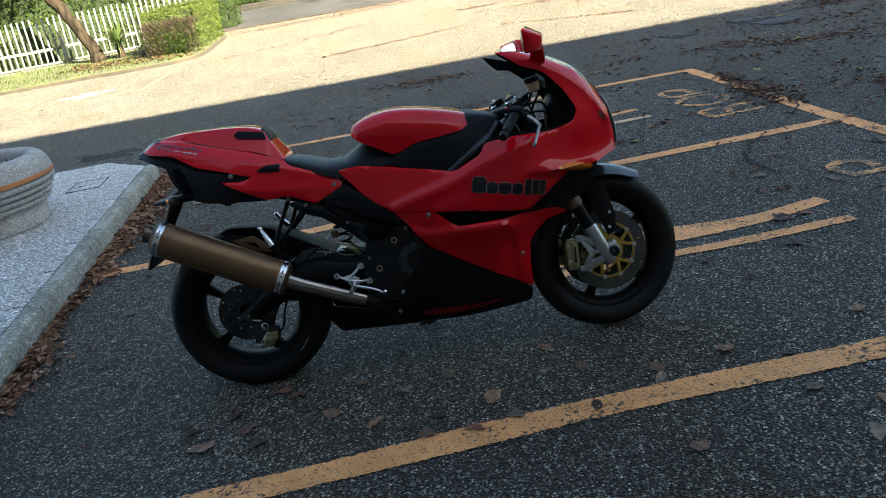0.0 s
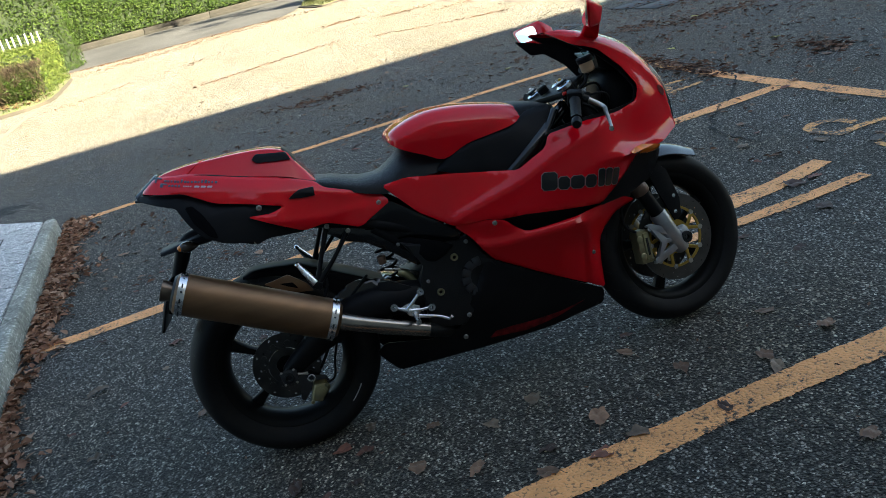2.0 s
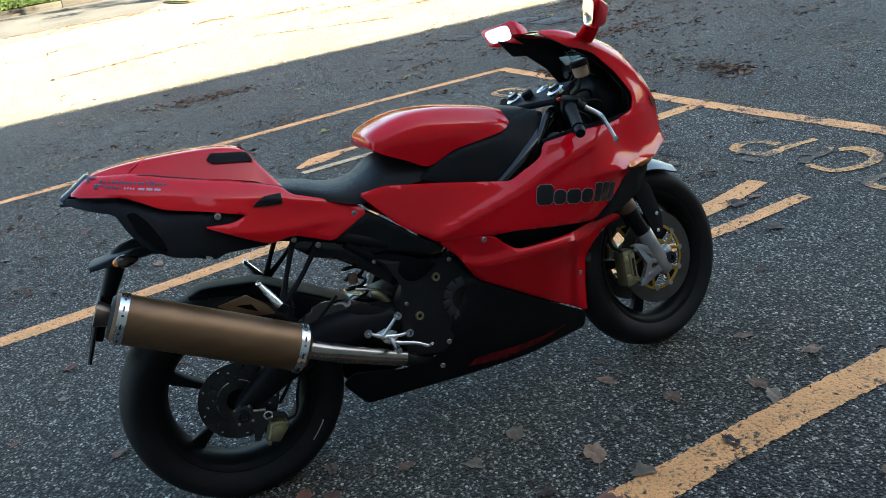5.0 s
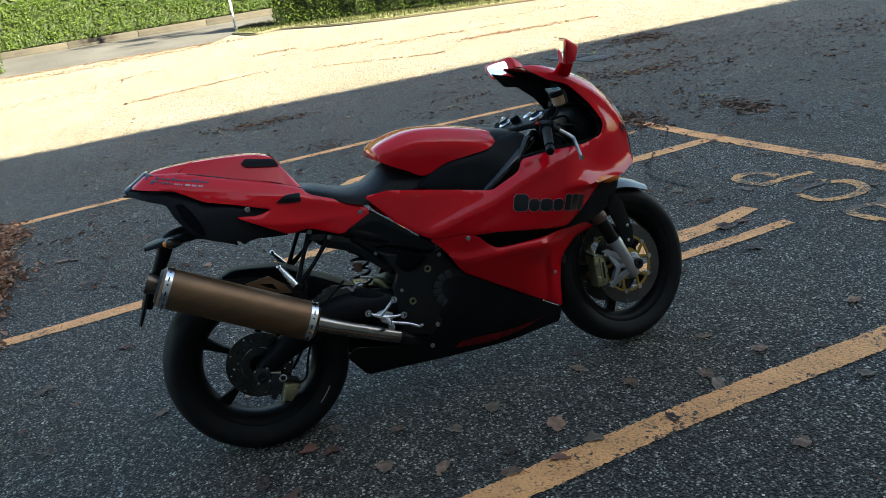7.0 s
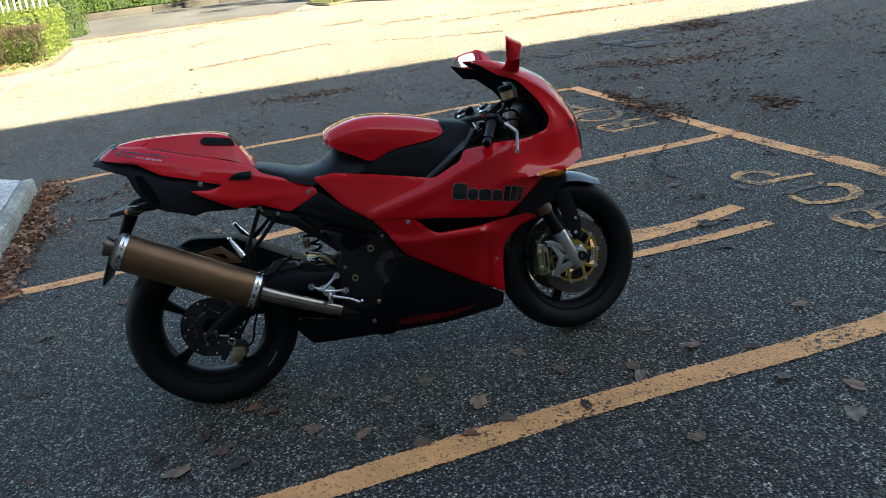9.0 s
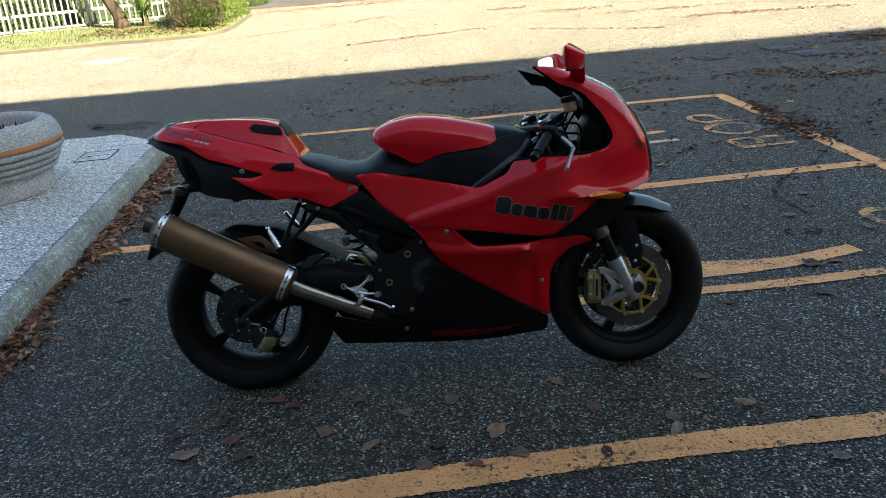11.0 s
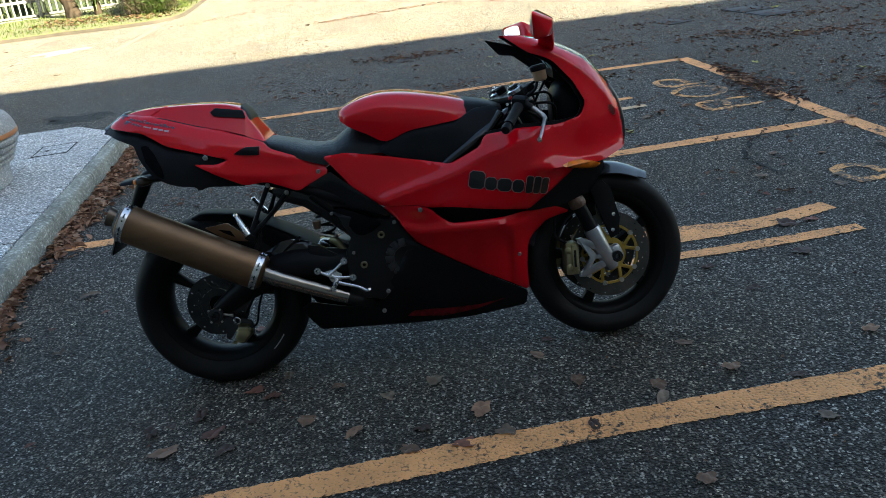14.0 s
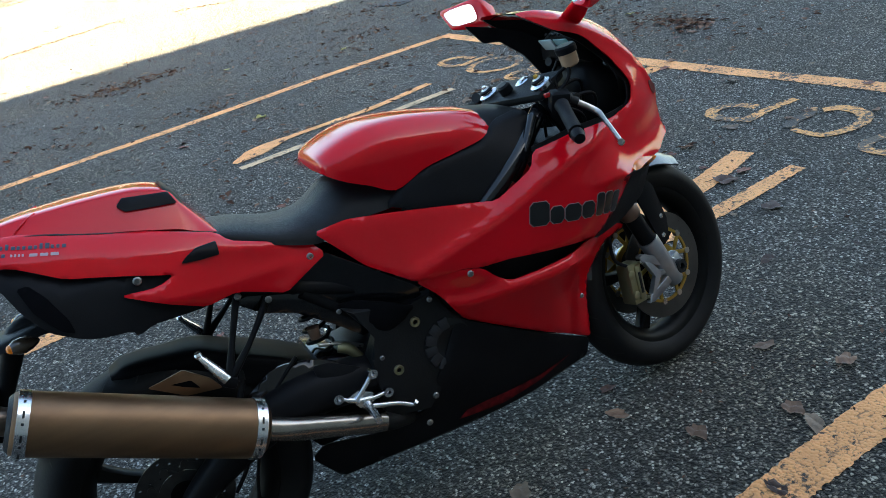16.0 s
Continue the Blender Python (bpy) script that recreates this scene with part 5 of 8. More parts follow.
ALU = mat("polished_aluminium", (0.72, 0.73, 0.75), 0.25, 1.0, color2=(0.6, 0.61, 0.63), scale=14, rough_var=0.08)
FORK_ALU = mat("grey_fork_aluminium", (0.5, 0.51, 0.53), 0.32, 0.8, color2=(0.3, 0.31, 0.33), scale=10)
PIPE_STEEL = mat("dark_pipe_steel", (0.3, 0.275, 0.25), 0.24, 1.0, color2=(0.22, 0.2, 0.18), scale=16, rough_var=0.06)
STEEL = mat("brushed_steel", (0.55, 0.52, 0.48), 0.3, 1.0, color2=(0.42, 0.39, 0.36), scale=22, rough_var=0.1)
DISC_STEEL = mat("disc_steel", (0.085, 0.08, 0.075), 0.45, 0.8, color2=(0.06, 0.058, 0.055), scale=16)
DISC_DARK = mat("dull_disc_steel", (0.055, 0.055, 0.055), 0.42, 0.8, color2=(0.03, 0.03, 0.03), scale=16)
BRONZE = mat("bronze_titanium", (0.205, 0.12, 0.064), 0.44, 0.8, color2=(0.155, 0.09, 0.05), scale=2.5, bump=0.05, bump_scale=400, stretch=(1, 12, 12), rough_var=0.05)
GOLD = mat("gold_anodised", (0.55, 0.36, 0.08), 0.35, 0.9, color2=(0.45, 0.29, 0.06), scale=12)
CALIPER = mat("gold_caliper", (0.26, 0.24, 0.14), 0.4, 0.75, color2=(0.25, 0.22, 0.12), scale=16)
FENDER_GREY = mat("dark_grey_lacquer", (0.024, 0.026, 0.03), 0.25, 0.15, color2=(0.019, 0.021, 0.024), scale=4, coat=0.5)
AMBER = mat("amber_lens", (0.85, 0.2, 0.008), 0.12, color2=(0.6, 0.18, 0.015), scale=40, coat=0.15)
SMOKED = mat("smoked_lens", (0.05, 0.036, 0.024), 0.2, color2=(0.03, 0.022, 0.016), scale=30, coat=0.4)
BROWNED = mat("heat_browned_steel", (0.2, 0.155, 0.12), 0.36, 0.9, color2=(0.11, 0.085, 0.068), scale=26, rough_var=0.1)
RED_LENS = mat("red_lens", (0.35, 0.01, 0.01), 0.15, coat=0.5)
BROWN_CUP = mat("brown_fork_sleeve", (0.13, 0.075, 0.05), 0.5, 0.3, scale=14)
FLUID = mat("translucent_reservoir", (0.3, 0.19, 0.11), 0.35, color2=(0.24, 0.15, 0.09), scale=8)
MIRROR = mat("mirror_glass", (0.9, 0.92, 0.93), 0.03, 1.0, color2=(0.88, 0.9, 0.91), scale=3)
LCD = mat("instrument_glass", (0.16, 0.26, 0.27), 0.1, color2=(0.13, 0.22, 0.23), scale=6)
LCD_PALE = mat("pale_instrument_glass", (0.4, 0.46, 0.47), 0.1, color2=(0.34, 0.4, 0.41), scale=6)
LOGO_BLACK = mat("black_decal", (0.008, 0.008, 0.009), 0.3, coat=0.5, scale=5)
LOGO_PALE = mat("silver_decal", (0.34, 0.24, 0.25), 0.35, 0.2, scale=5)
STRIPE_RED = mat("dull_red_decal", (0.15, 0.007, 0.011), 0.6, color2=(0.035, 0.004, 0.005), scale=38, spec=0.1)
# the red lacquer darkened as if in the shade of the intake
INTAKE_RED = mat("shaded_red_plastic", (0.12, 0.004, 0.006), 0.6, scale=6)
SCRIPT_BLUE = mat("blue_grey_decal", (0.008, 0.008, 0.026), 0.35, scale=5, coat=0.5)
WHITE_PRINT = mat("white_tyre_print", (0.32, 0.32, 0.32), 0.7, scale=60)
SCREEN = bpy.data.materials.new("clear_screen")
SCREEN.use_nodes = True
_p = SCREEN.node_tree.nodes["Principled BSDF"]
_p.inputs["Base Color"].default_value, _p.inputs["Roughness"].default_value = (0.85, 0.9, 0.9, 1), 0.03
_p.inputs["Transmission Weight"].default_value, _p.inputs["IOR"].default_value = 1.0, 1.1

LEAN = 7.3
BIKE = Matrix.Translation((0.012, -0.015, 0)) @ Matrix.Rotation(radians(1.1), 4, "Z") @ Matrix.Rotation(radians(-LEAN), 4, "X")
bike = empty("sports_motorcycle", BIKE, "red and black sports motorcycle leaning on its side stand", "motorcycle")

FAIR_H = surface([(0.46, 0.785, 0.155), (0.55, 0.68, 0.175), (0.64, 0.61, 0.195), (0.77, 0.6, 0.222), (0.69, 0.763, 0.185), (0.88, 0.72, 0.215), (0.95, 0.68, 0.245), (0.99, 0.77, 0.228), (1.19, 0.63, 0.24), (1.1, 0.8, 0.225), (1.13, 0.55, 0.222), (1.3, 0.66, 0.17), (1.225, 0.52, 0.165), (1.25, 0.8, 0.205), (1.34, 0.87, 0.165), (1.29, 0.68, 0.178), (1.4, 0.65, 0.115), (1.48, 0.69, 0.06), (1.487, 0.745, 0.055), (1.476, 0.84, 0.05), (1.436, 0.92, 0.055), (1.37, 0.996, 0.065), (1.257, 1.057, 0.085), (1.31, 0.915, 0.15), (1.236, 0.99, 0.145), (1.214, 1.05, 0.115), (1.1, 1.104, 0.1), (1.42, 0.8, 0.12), (1.38, 0.92, 0.11)])
LOW_H = surface([(0.64, 0.608, 0.198), (0.7, 0.55, 0.195), (0.745, 0.46, 0.165), (0.8, 0.555, 0.222), (1.03, 0.5, 0.215), (0.92, 0.35, 0.165), (1.1, 0.23, 0.105), (1.12, 0.4, 0.128), (1.19, 0.48, 0.135), (1.27, 0.494, 0.12), (0.95, 0.43, 0.2), (1.04, 0.36, 0.16), (1.13, 0.5, 0.18)])
BELLY_H = surface([(1.1, 0.23, 0.1), (1.094, 0.169, 0.085), (0.9, 0.155, 0.11), (0.68, 0.162, 0.12), (0.355, 0.167, 0.095), (0.3, 0.25, 0.105), (0.57, 0.26, 0.14), (0.61, 0.29, 0.158), (0.65, 0.352, 0.172), (0.69, 0.415, 0.174), (0.73, 0.46, 0.168), (0.92, 0.345, 0.158), (0.9, 0.25, 0.14)])
TAIL_H = surface([(-0.275, 0.957, 0.05), (-0.23, 0.957, 0.1), (-0.2, 1.0, 0.055), (-0.123, 0.934, 0.135), (-0.084, 0.983, 0.085), (-0.039, 0.882, 0.165), (0.055, 0.936, 0.105), (0.07, 0.849, 0.185), (0.155, 0.816, 0.183), (0.141, 0.911, 0.115), (0.042, 0.817, 0.19), (0.194, 0.724, 0.165), (0.27, 0.86, 0.113), (0.364, 0.681, 0.15), (0.476, 0.734, 0.155), (0.356, 0.804, 0.128), (0.25, 0.84, 0.14), (0.445, 0.773, 0.118)])

UPPER = [(0.462, 0.787), (0.54, 0.792), (0.69, 0.764), (0.882, 0.722), (0.985, 0.768), (1.004, 0.803), (1.12, 0.812), (1.249, 0.807), (1.328, 0.823), (1.35, 0.864), (1.316, 0.936), (1.256, 1.008), (1.222, 1.026), (1.178, 1.043), (1.1, 1.106), (1.16, 1.1), (1.257, 1.064), (1.37, 1.0), (1.436, 0.922), (1.476, 0.841), (1.487, 0.745), (1.484, 0.692), (1.4, 0.665), (1.3, 0.659), (1.125, 0.54), (0.99, 0.563), (0.87, 0.583), (0.8, 0.587), (0.755, 0.6), (0.642, 0.606), (0.548, 0.678)]
LOWER = [(0.642, 0.604), (0.755, 0.598), (0.8, 0.584), (0.83, 0.55), (0.862, 0.526), (0.957, 0.526), (1.04, 0.525), (1.103, 0.53), (1.232, 0.522), (1.276, 0.496), (1.19, 0.478), (1.138, 0.433), (1.122, 0.405), (1.112, 0.321), (1.112, 0.224), (0.916, 0.348), (0.745, 0.457), (0.718, 0.498), (0.688, 0.553)]
BELLY = [(0.722, 0.466), (0.745, 0.452), (0.916, 0.343), (1.108, 0.22), (1.097, 0.166), (0.892, 0.153), (0.677, 0.158), (0.355, 0.165), (0.297, 0.25), (0.335, 0.277), (0.48, 0.245), (0.588, 0.258), (0.602, 0.288), (0.642, 0.35), (0.664, 0.378), (0.69, 0.418)]
TAIL = [(-0.232, 0.957), (-0.123, 0.934), (-0.085, 0.911), (-0.039, 0.882), (0.07, 0.849), (0.157, 0.817), (0.116, 0.807), (0.042, 0.817), (0.093, 0.787), (0.194, 0.724), (0.264, 0.727), (0.364, 0.681), (0.476, 0.734), (0.445, 0.773), (0.356, 0.804), (0.287, 0.833), (0.268, 0.858), (0.209, 0.883), (0.141, 0.909), (0.055, 0.934), (-0.045, 0.967), (-0.088, 0.982), (-0.196, 0.998), (-0.25, 0.964)]


def crease(base, lines):
    """The same sheet with soft folds: on one side of each line it stands a little further out."""

    def at(q):
        q = np.atleast_2d(np.array(q, float))
        h = base(q)
        for (ax, ay), (bx, by), step, soft in lines:
            d = np.array([bx - ax, by - ay])
            L = np.hypot(*d)
            u = ((q - (ax, ay)) @ d) / L**2
            s = ((q - (ax, ay)) @ np.array([-d[1], d[0]])) / L
            fade = np.clip(np.minimum(u, 1 - u) * 3, 0, 1)
            fade = fade * fade * (3 - 2 * fade)
            h = h + step * fade * (0.5 + 0.5 * np.tanh(s / soft)) * np.exp(-np.abs(s) / 0.09)
        return h

    return at




def ridge(base, lines):
    """The same sheet with folds like a roof's ridge along the given lines: (points, height, spread above, spread below)."""

    def at(q):
        q = np.atleast_2d(np.array(q, float))
        h = base(q)
        for pts, rise, above, below in lines:
            p = catmull(pts, 60)
            p = np.array([(c[0], c[1]) for c in p])
            a, step = p[:-1], np.diff(p, axis=0)
            rel = q[:, None, :] - a[None]
            u = np.clip((rel * step).sum(2) / np.maximum((step**2).sum(1), 1e-12), 0, 1)
            off = rel - u[..., None] * step
            d = np.hypot(off[..., 0], off[..., 1])
            k = d.argmin(1)
            row = np.arange(len(q))
            dist = d[row, k]
            over = off[row, k, 1] > 0
            along = (k + u[row, k]) / len(a)
            end = np.minimum(along, 1 - along)
            fade = np.clip(end * 6 + 0.05, 0, 1)
            h = h + rise * fade * np.exp(-dist / np.where(over, above, below))
        return h

    return at


FAIR_F = ridge(FAIR_H, [([(0.62, 0.622), (0.66, 0.63), (0.754, 0.656), (0.879, 0.69), (1.0, 0.74), (1.138, 0.775), (1.22, 0.797)], 0.024, 0.022, 0.05), ([(1.49, 0.73), (1.455, 0.83), (1.42, 0.89), (1.37, 0.95), (1.29, 1.015), (1.2, 1.065), (1.12, 1.1)], 0.032, 0.02, 0.03), ([(1.12, 0.68), (1.2, 0.678), (1.28, 0.67), (1.36, 0.666), (1.42, 0.668), (1.46, 0.678), (1.5, 0.695), (1.54, 0.71)], 0.04, 0.03, 0.02)])
LOW_F = ridge(crease(LOW_H, [((1.06, 0.2), (1.06, 0.5), -0.014, 0.006)]), [([(0.66, 0.575), (0.7, 0.53), (0.76, 0.51), (0.863, 0.512), (0.95, 0.512), (1.04, 0.505), (1.14, 0.49)], 0.024, 0.014, 0.06)])
TAIL_F = ridge(TAIL_H, [([(-0.25, 0.958), (-0.1, 0.938), (0.05, 0.9), (0.16, 0.862), (0.3, 0.812), (0.45, 0.752)], 0.014, 0.05, 0.025), ([(0.06, 0.8), (0.2, 0.76), (0.33, 0.745), (0.44, 0.735)], 0.01, 0.02, 0.03)])
for sd, word in ((-1, ""), (1, "")):
    part("upper_fairing", shell(UPPER, FAIR_F, sd, 0.012), RED, bike, "glossy red upper fairing panel", 60)
    part("fairing_liner", shell([(1.0, 0.81), (1.12, 0.822), (1.25, 0.818), (1.318, 0.822), (1.336, 0.864), (1.303, 0.93), (1.246, 0.998), (1.195, 1.034), (1.105, 1.1), (1.25, 1.06), (1.36, 0.995), (1.43, 0.92), (1.47, 0.84), (1.475, 0.74), (1.39, 0.68), (1.3, 0.67), (1.1, 0.7)], FAIR_H, sd, 0.03, 0.004, 0.0, -0.012), SATIN, bike, "black inner lining of the fairing", 60)
    part("lower_fairing", shell(LOWER, LOW_F, sd, 0.012), RED, bike, "glossy red lower fairing panel", 60)
    part("intake_mesh", shell([(0.76, 0.605), (0.97, 0.585), (1.14, 0.56), (1.23, 0.53), (1.1, 0.51), (0.95, 0.51), (0.8, 0.53)], LOW_H, sd, 0.03, 0.004, 0.0, -0.03), SATIN, bike, "black recessed air intake", 60)
    part("fairing_infill", shell([(1.125, 0.552), (1.3, 0.664), (1.41, 0.668), (1.4, 0.62), (1.352, 0.555), (1.25, 0.528), (1.12, 0.532)], FAIR_H, sd, 0.03, 0.004, 0.0, -0.008), SATIN, bike, "black infill behind the front wheel arch", 60)
    part("belly_pan", shell(BELLY, BELLY_H, sd), SATIN, bike, "black belly pan", 60)
    part("tail_panel", shell(TAIL, TAIL_F, sd, 0.01), RED, bike, "glossy red tail panel", 60)
    part("tail_underpanel", shell([(-0.272, 0.958), (-0.232, 0.952), (-0.123, 0.93), (-0.085, 0.906), (-0.039, 0.877), (0.07, 0.845), (0.16, 0.815), (0.1, 0.79), (0.2, 0.72), (0.083, 0.738), (0.046, 0.728), (0.042, 0.743), (-0.013, 0.752), (-0.051, 0.766), (-0.101, 0.799), (-0.134, 0.847), (-0.149, 0.883), (-0.155, 0.897), (-0.22, 0.922), (-0.27, 0.944)], TAIL_H, sd, 0.025, 0.005, 0.003, -0.009), SATIN, bike, "black plastic tail underside", 60)
    # duct hollow: its shade is a black plate, nothing is cut
    part("tail_duct", shell([(-0.128, 0.893), (-0.106, 0.893), (-0.083, 0.862), (-0.06, 0.812), (-0.056, 0.782), (-0.079, 0.795), (-0.113, 0.842)], TAIL_H, sd, 0.012, 0.003, 0.0, -0.0055, 0.004), HOLLOW_BLACK, bike, "near-black plate painted as the shaded hollow of the tail's air duct", 60)
    part("tail_vent", shell([(0.176, 0.833), (0.193, 0.843), (0.214, 0.85), (0.259, 0.846), (0.256, 0.819), (0.215, 0.824)], TAIL_F, sd, 0.008, 0.004, 0.001, 0.006, 0.002), SATIN, bike, "black vent in the tail panel", 60)
    part("grip_pad", shell([(0.1, 0.972), (0.116, 0.984), (0.208, 0.966), (0.217, 0.94), (0.112, 0.958)], surface([(0.1, 0.972, 0.08), (0.116, 0.986, 0.071), (0.206, 0.966, 0.071), (0.217, 0.94, 0.087), (0.112, 0.957, 0.09), (0.16, 0.962, 0.083)]), sd, 0.012, 0.012, 0.001, 0.004, 0.002), SATIN, bike, "black knee pad on the seat hump", 60)
    part("tank_side_cover", shell([(0.643, 0.783), (0.712, 0.83), (0.76, 0.84), (0.925, 0.855), (0.98, 0.882), (1.05, 0.885), (1.079, 0.872), (1.011, 0.79), (0.97, 0.755), (0.894, 0.718), (0.69, 0.762)], surface([(0.643, 0.783, 0.14), (0.76, 0.84, 0.146), (0.925, 0.855, 0.138), (1.0, 0.885, 0.1), (1.079, 0.872, 0.1), (1.011, 0.79, 0.17), (0.894, 0.718, 0.185), (0.69, 0.762, 0.165)]), sd), SATIN, bike, "matt black cover along the tank", 60)
    part("seat_side_cover", shell([(0.366, 0.682), (0.476, 0.733), (0.652, 0.585), (0.665, 0.545), (0.542, 0.569), (0.474, 0.6)], surface([(0.366, 0.682, 0.13), (0.476, 0.733, 0.142), (0.65, 0.585, 0.165), (0.662, 0.544, 0.15), (0.542, 0.569, 0.138), (0.474, 0.6, 0.128)]), sd, 0.02, 0.006, 0.002, -0.002, 0.004), BLACK, bike, "black panel below the seat", 60)
    part("frame_member", shell([(0.25, 0.69), (0.303, 0.645), (0.37, 0.618), (0.447, 0.556), (0.508, 0.497), (0.545, 0.51), (0.53, 0.57), (0.477, 0.602), (0.368, 0.684), (0.3, 0.7)], surface([(0.25, 0.69, 0.115), (0.303, 0.647, 0.118), (0.368, 0.678, 0.12), (0.477, 0.595, 0.122), (0.531, 0.509, 0.118), (0.447, 0.556, 0.118)]), sd, 0.02, 0.03, 0.004, -0.002, 0.004), BLACK, bike, "black rear frame member", 60)

part("arm_lining", shell([(1.053, 1.096), (1.126, 1.074), (1.216, 1.04), (1.289, 0.99), (1.36, 0.93), (1.37, 0.86), (1.28, 0.88), (1.25, 0.925), (1.214, 0.977), (1.149, 1.031), (1.102, 1.038)], surface([(1.053, 1.096, 0.092), (1.216, 1.037, 0.1), (1.36, 0.926, 0.09), (1.37, 0.86, 0.1), (1.25, 0.925, 0.115), (1.102, 1.038, 0.105)]), 1, 0.02, 0.006, 0.002, 0.0, 0.004), SATIN, bike, "black lining of the screen arm", 60)

# the middle of the tail, the hump, seat and tank
part("seat_hump", half_loft([(-0.25, [(0, 0.968), (0.03, 0.967), (0.04, 0.963), (0.052, 0.955)]), (-0.19, [(0, 0.998), (0.035, 0.997), (0.047, 0.992), (0.056, 0.986)]), (-0.11, [(0, 1.009), (0.045, 1.006), (0.058, 0.999), (0.079, 0.984)]), (-0.02, [(0, 1.008), (0.052, 1.005), (0.066, 0.994), (0.094, 0.956)]), (0.07, [(0, 1.003), (0.055, 1.0), (0.07, 0.987), (0.106, 0.93)]), (0.15, [(0, 0.993), (0.056, 0.99), (0.073, 0.975), (0.115, 0.907)]), (0.205, [(0, 0.972), (0.058, 0.969), (0.077, 0.955), (0.117, 0.888)]), (0.225, [(0, 0.938), (0.066, 0.935), (0.086, 0.925), (0.117, 0.877)]), (0.272, [(0, 0.862), (0.07, 0.861), (0.09, 0.86), (0.114, 0.857)])], 13, 4), RED, bike, "red seat hump", 40)
for sd in (-1, 1):
    part("tail_joint", tube([(x, sd * (float(TAIL_H((x, z))[0]) + 0.0005), z + 0.001) for x, z in ((-0.095, 0.979), (-0.04, 0.963), (0.017, 0.944), (0.075, 0.926), (0.135, 0.907), (0.209, 0.881), (0.268, 0.857))], [0.0016, 0.0034, 0.003, 0.0024, 0.002, 0.0018, 0.0016], 6), BLACK, bike, "dark joint between hump and tail", 60)
part("backrest_pad", half_loft([(0.2, [(0, 0.984), (0.05, 0.981), (0.07, 0.963)]), (0.214, [(0, 0.967), (0.052, 0.964), (0.075, 0.948)]), (0.224, [(0, 0.95), (0.054, 0.947), (0.077, 0.933)]), (0.229, [(0, 0.94), (0.055, 0.937), (0.077, 0.924)])], 8, 3), SATIN, bike, "black pad on the front of the seat hump", 60)
for sd in (-1, 1):
    # ridge added so that a highlight runs where the hump has a groove
    part("hump_joint", tube([(-0.05, sd * 0.046, 1.0075), (-0.064, sd * 0.055, 1.0035), (-0.079, sd * 0.0665, 0.9965), (-0.096, sd * 0.0775, 0.9865), (-0.101, sd * 0.084, 0.979), (-0.09, sd * 0.0875, 0.976)], 0.0018, 6), RED, bike, "thin red ridge that catches a highlight in place of the hump's groove", 60)
part("tail_lamp", half_loft([(-0.274, [(0, 0.962), (0.04, 0.961), (0.054, 0.95)]), (-0.25, [(0, 0.976), (0.042, 0.974), (0.058, 0.962)]), (-0.205, [(0, 1.003), (0.04, 1.001), (0.057, 0.99)]), (-0.194, [(0, 1.003), (0.038, 1.001), (0.055, 0.99)])], 6, 3), BLACK, bike, "dark smoked tail lamp", 60)
part("under_tail", half_loft([(-0.28, [(0, 0.948), (0.04, 0.946), (0.05, 0.94)]), (-0.15, [(0, 0.93), (0.09, 0.92), (0.1, 0.905)]), (-0.08, [(0, 0.9), (0.11, 0.86), (0.1, 0.795)]), (0.03, [(0, 0.88), (0.12, 0.82), (0.1, 0.755)]), (0.2, [(0, 0.84), (0.12, 0.79), (0.1, 0.725)]), (0.4, [(0, 0.78), (0.11, 0.75), (0.1, 0.68)])], 7, 3), SATIN, bike, "black hollow tail body")
part("seat", half_loft([(0.265, [(0, 0.862), (0.07, 0.86), (0.1, 0.852), (0.108, 0.84)]), (0.338, [(0, 0.846), (0.07, 0.842), (0.118, 0.826), (0.128, 0.806)]), (0.411, [(0, 0.822), (0.07, 0.818), (0.125, 0.8), (0.138, 0.775)]), (0.475, [(0, 0.822), (0.065, 0.816), (0.125, 0.79), (0.14, 0.757)]), (0.51, [(0, 0.838), (0.06, 0.83), (0.12, 0.8), (0.138, 0.778)]), (0.56, [(0, 0.868), (0.06, 0.855), (0.118, 0.815), (0.138, 0.778)]), (0.62, [(0, 0.87), (0.07, 0.85), (0.122, 0.81), (0.14, 0.776)]), (0.68, [(0, 0.85), (0.08, 0.83), (0.125, 0.81), (0.138, 0.775)])], 10, 4), VINYL, bike, "black vinyl rider seat", 60)
part("tank", half_loft([(0.527, [(0, 0.922), (0.04, 0.922), (0.06, 0.919), (0.075, 0.912), (0.082, 0.905)]), (0.538, [(0, 0.934), (0.06, 0.933), (0.09, 0.928), (0.11, 0.914), (0.116, 0.89)]), (0.57, [(0, 0.95), (0.075, 0.947), (0.108, 0.938), (0.136, 0.91), (0.135, 0.868)]), (0.62, [(0, 0.965), (0.082, 0.961), (0.118, 0.949), (0.15, 0.912), (0.142, 0.842)]), (0.68, [(0, 0.972), (0.085, 0.967), (0.122, 0.953), (0.155, 0.912), (0.144, 0.812)]), (0.76, [(0, 0.965), (0.085, 0.959), (0.12, 0.943), (0.152, 0.902), (0.148, 0.838)]), (0.85, [(0, 0.946), (0.08, 0.94), (0.113, 0.925), (0.142, 0.891), (0.145, 0.847)]), (0.925, [(0, 0.926), (0.07, 0.919), (0.1, 0.905), (0.125, 0.88), (0.137, 0.856)]), (0.975, [(0, 0.907), (0.045, 0.902), (0.065, 0.896), (0.085, 0.887), (0.1, 0.878)])], 15, 5), RED, bike, "glossy red fuel tank", 60)
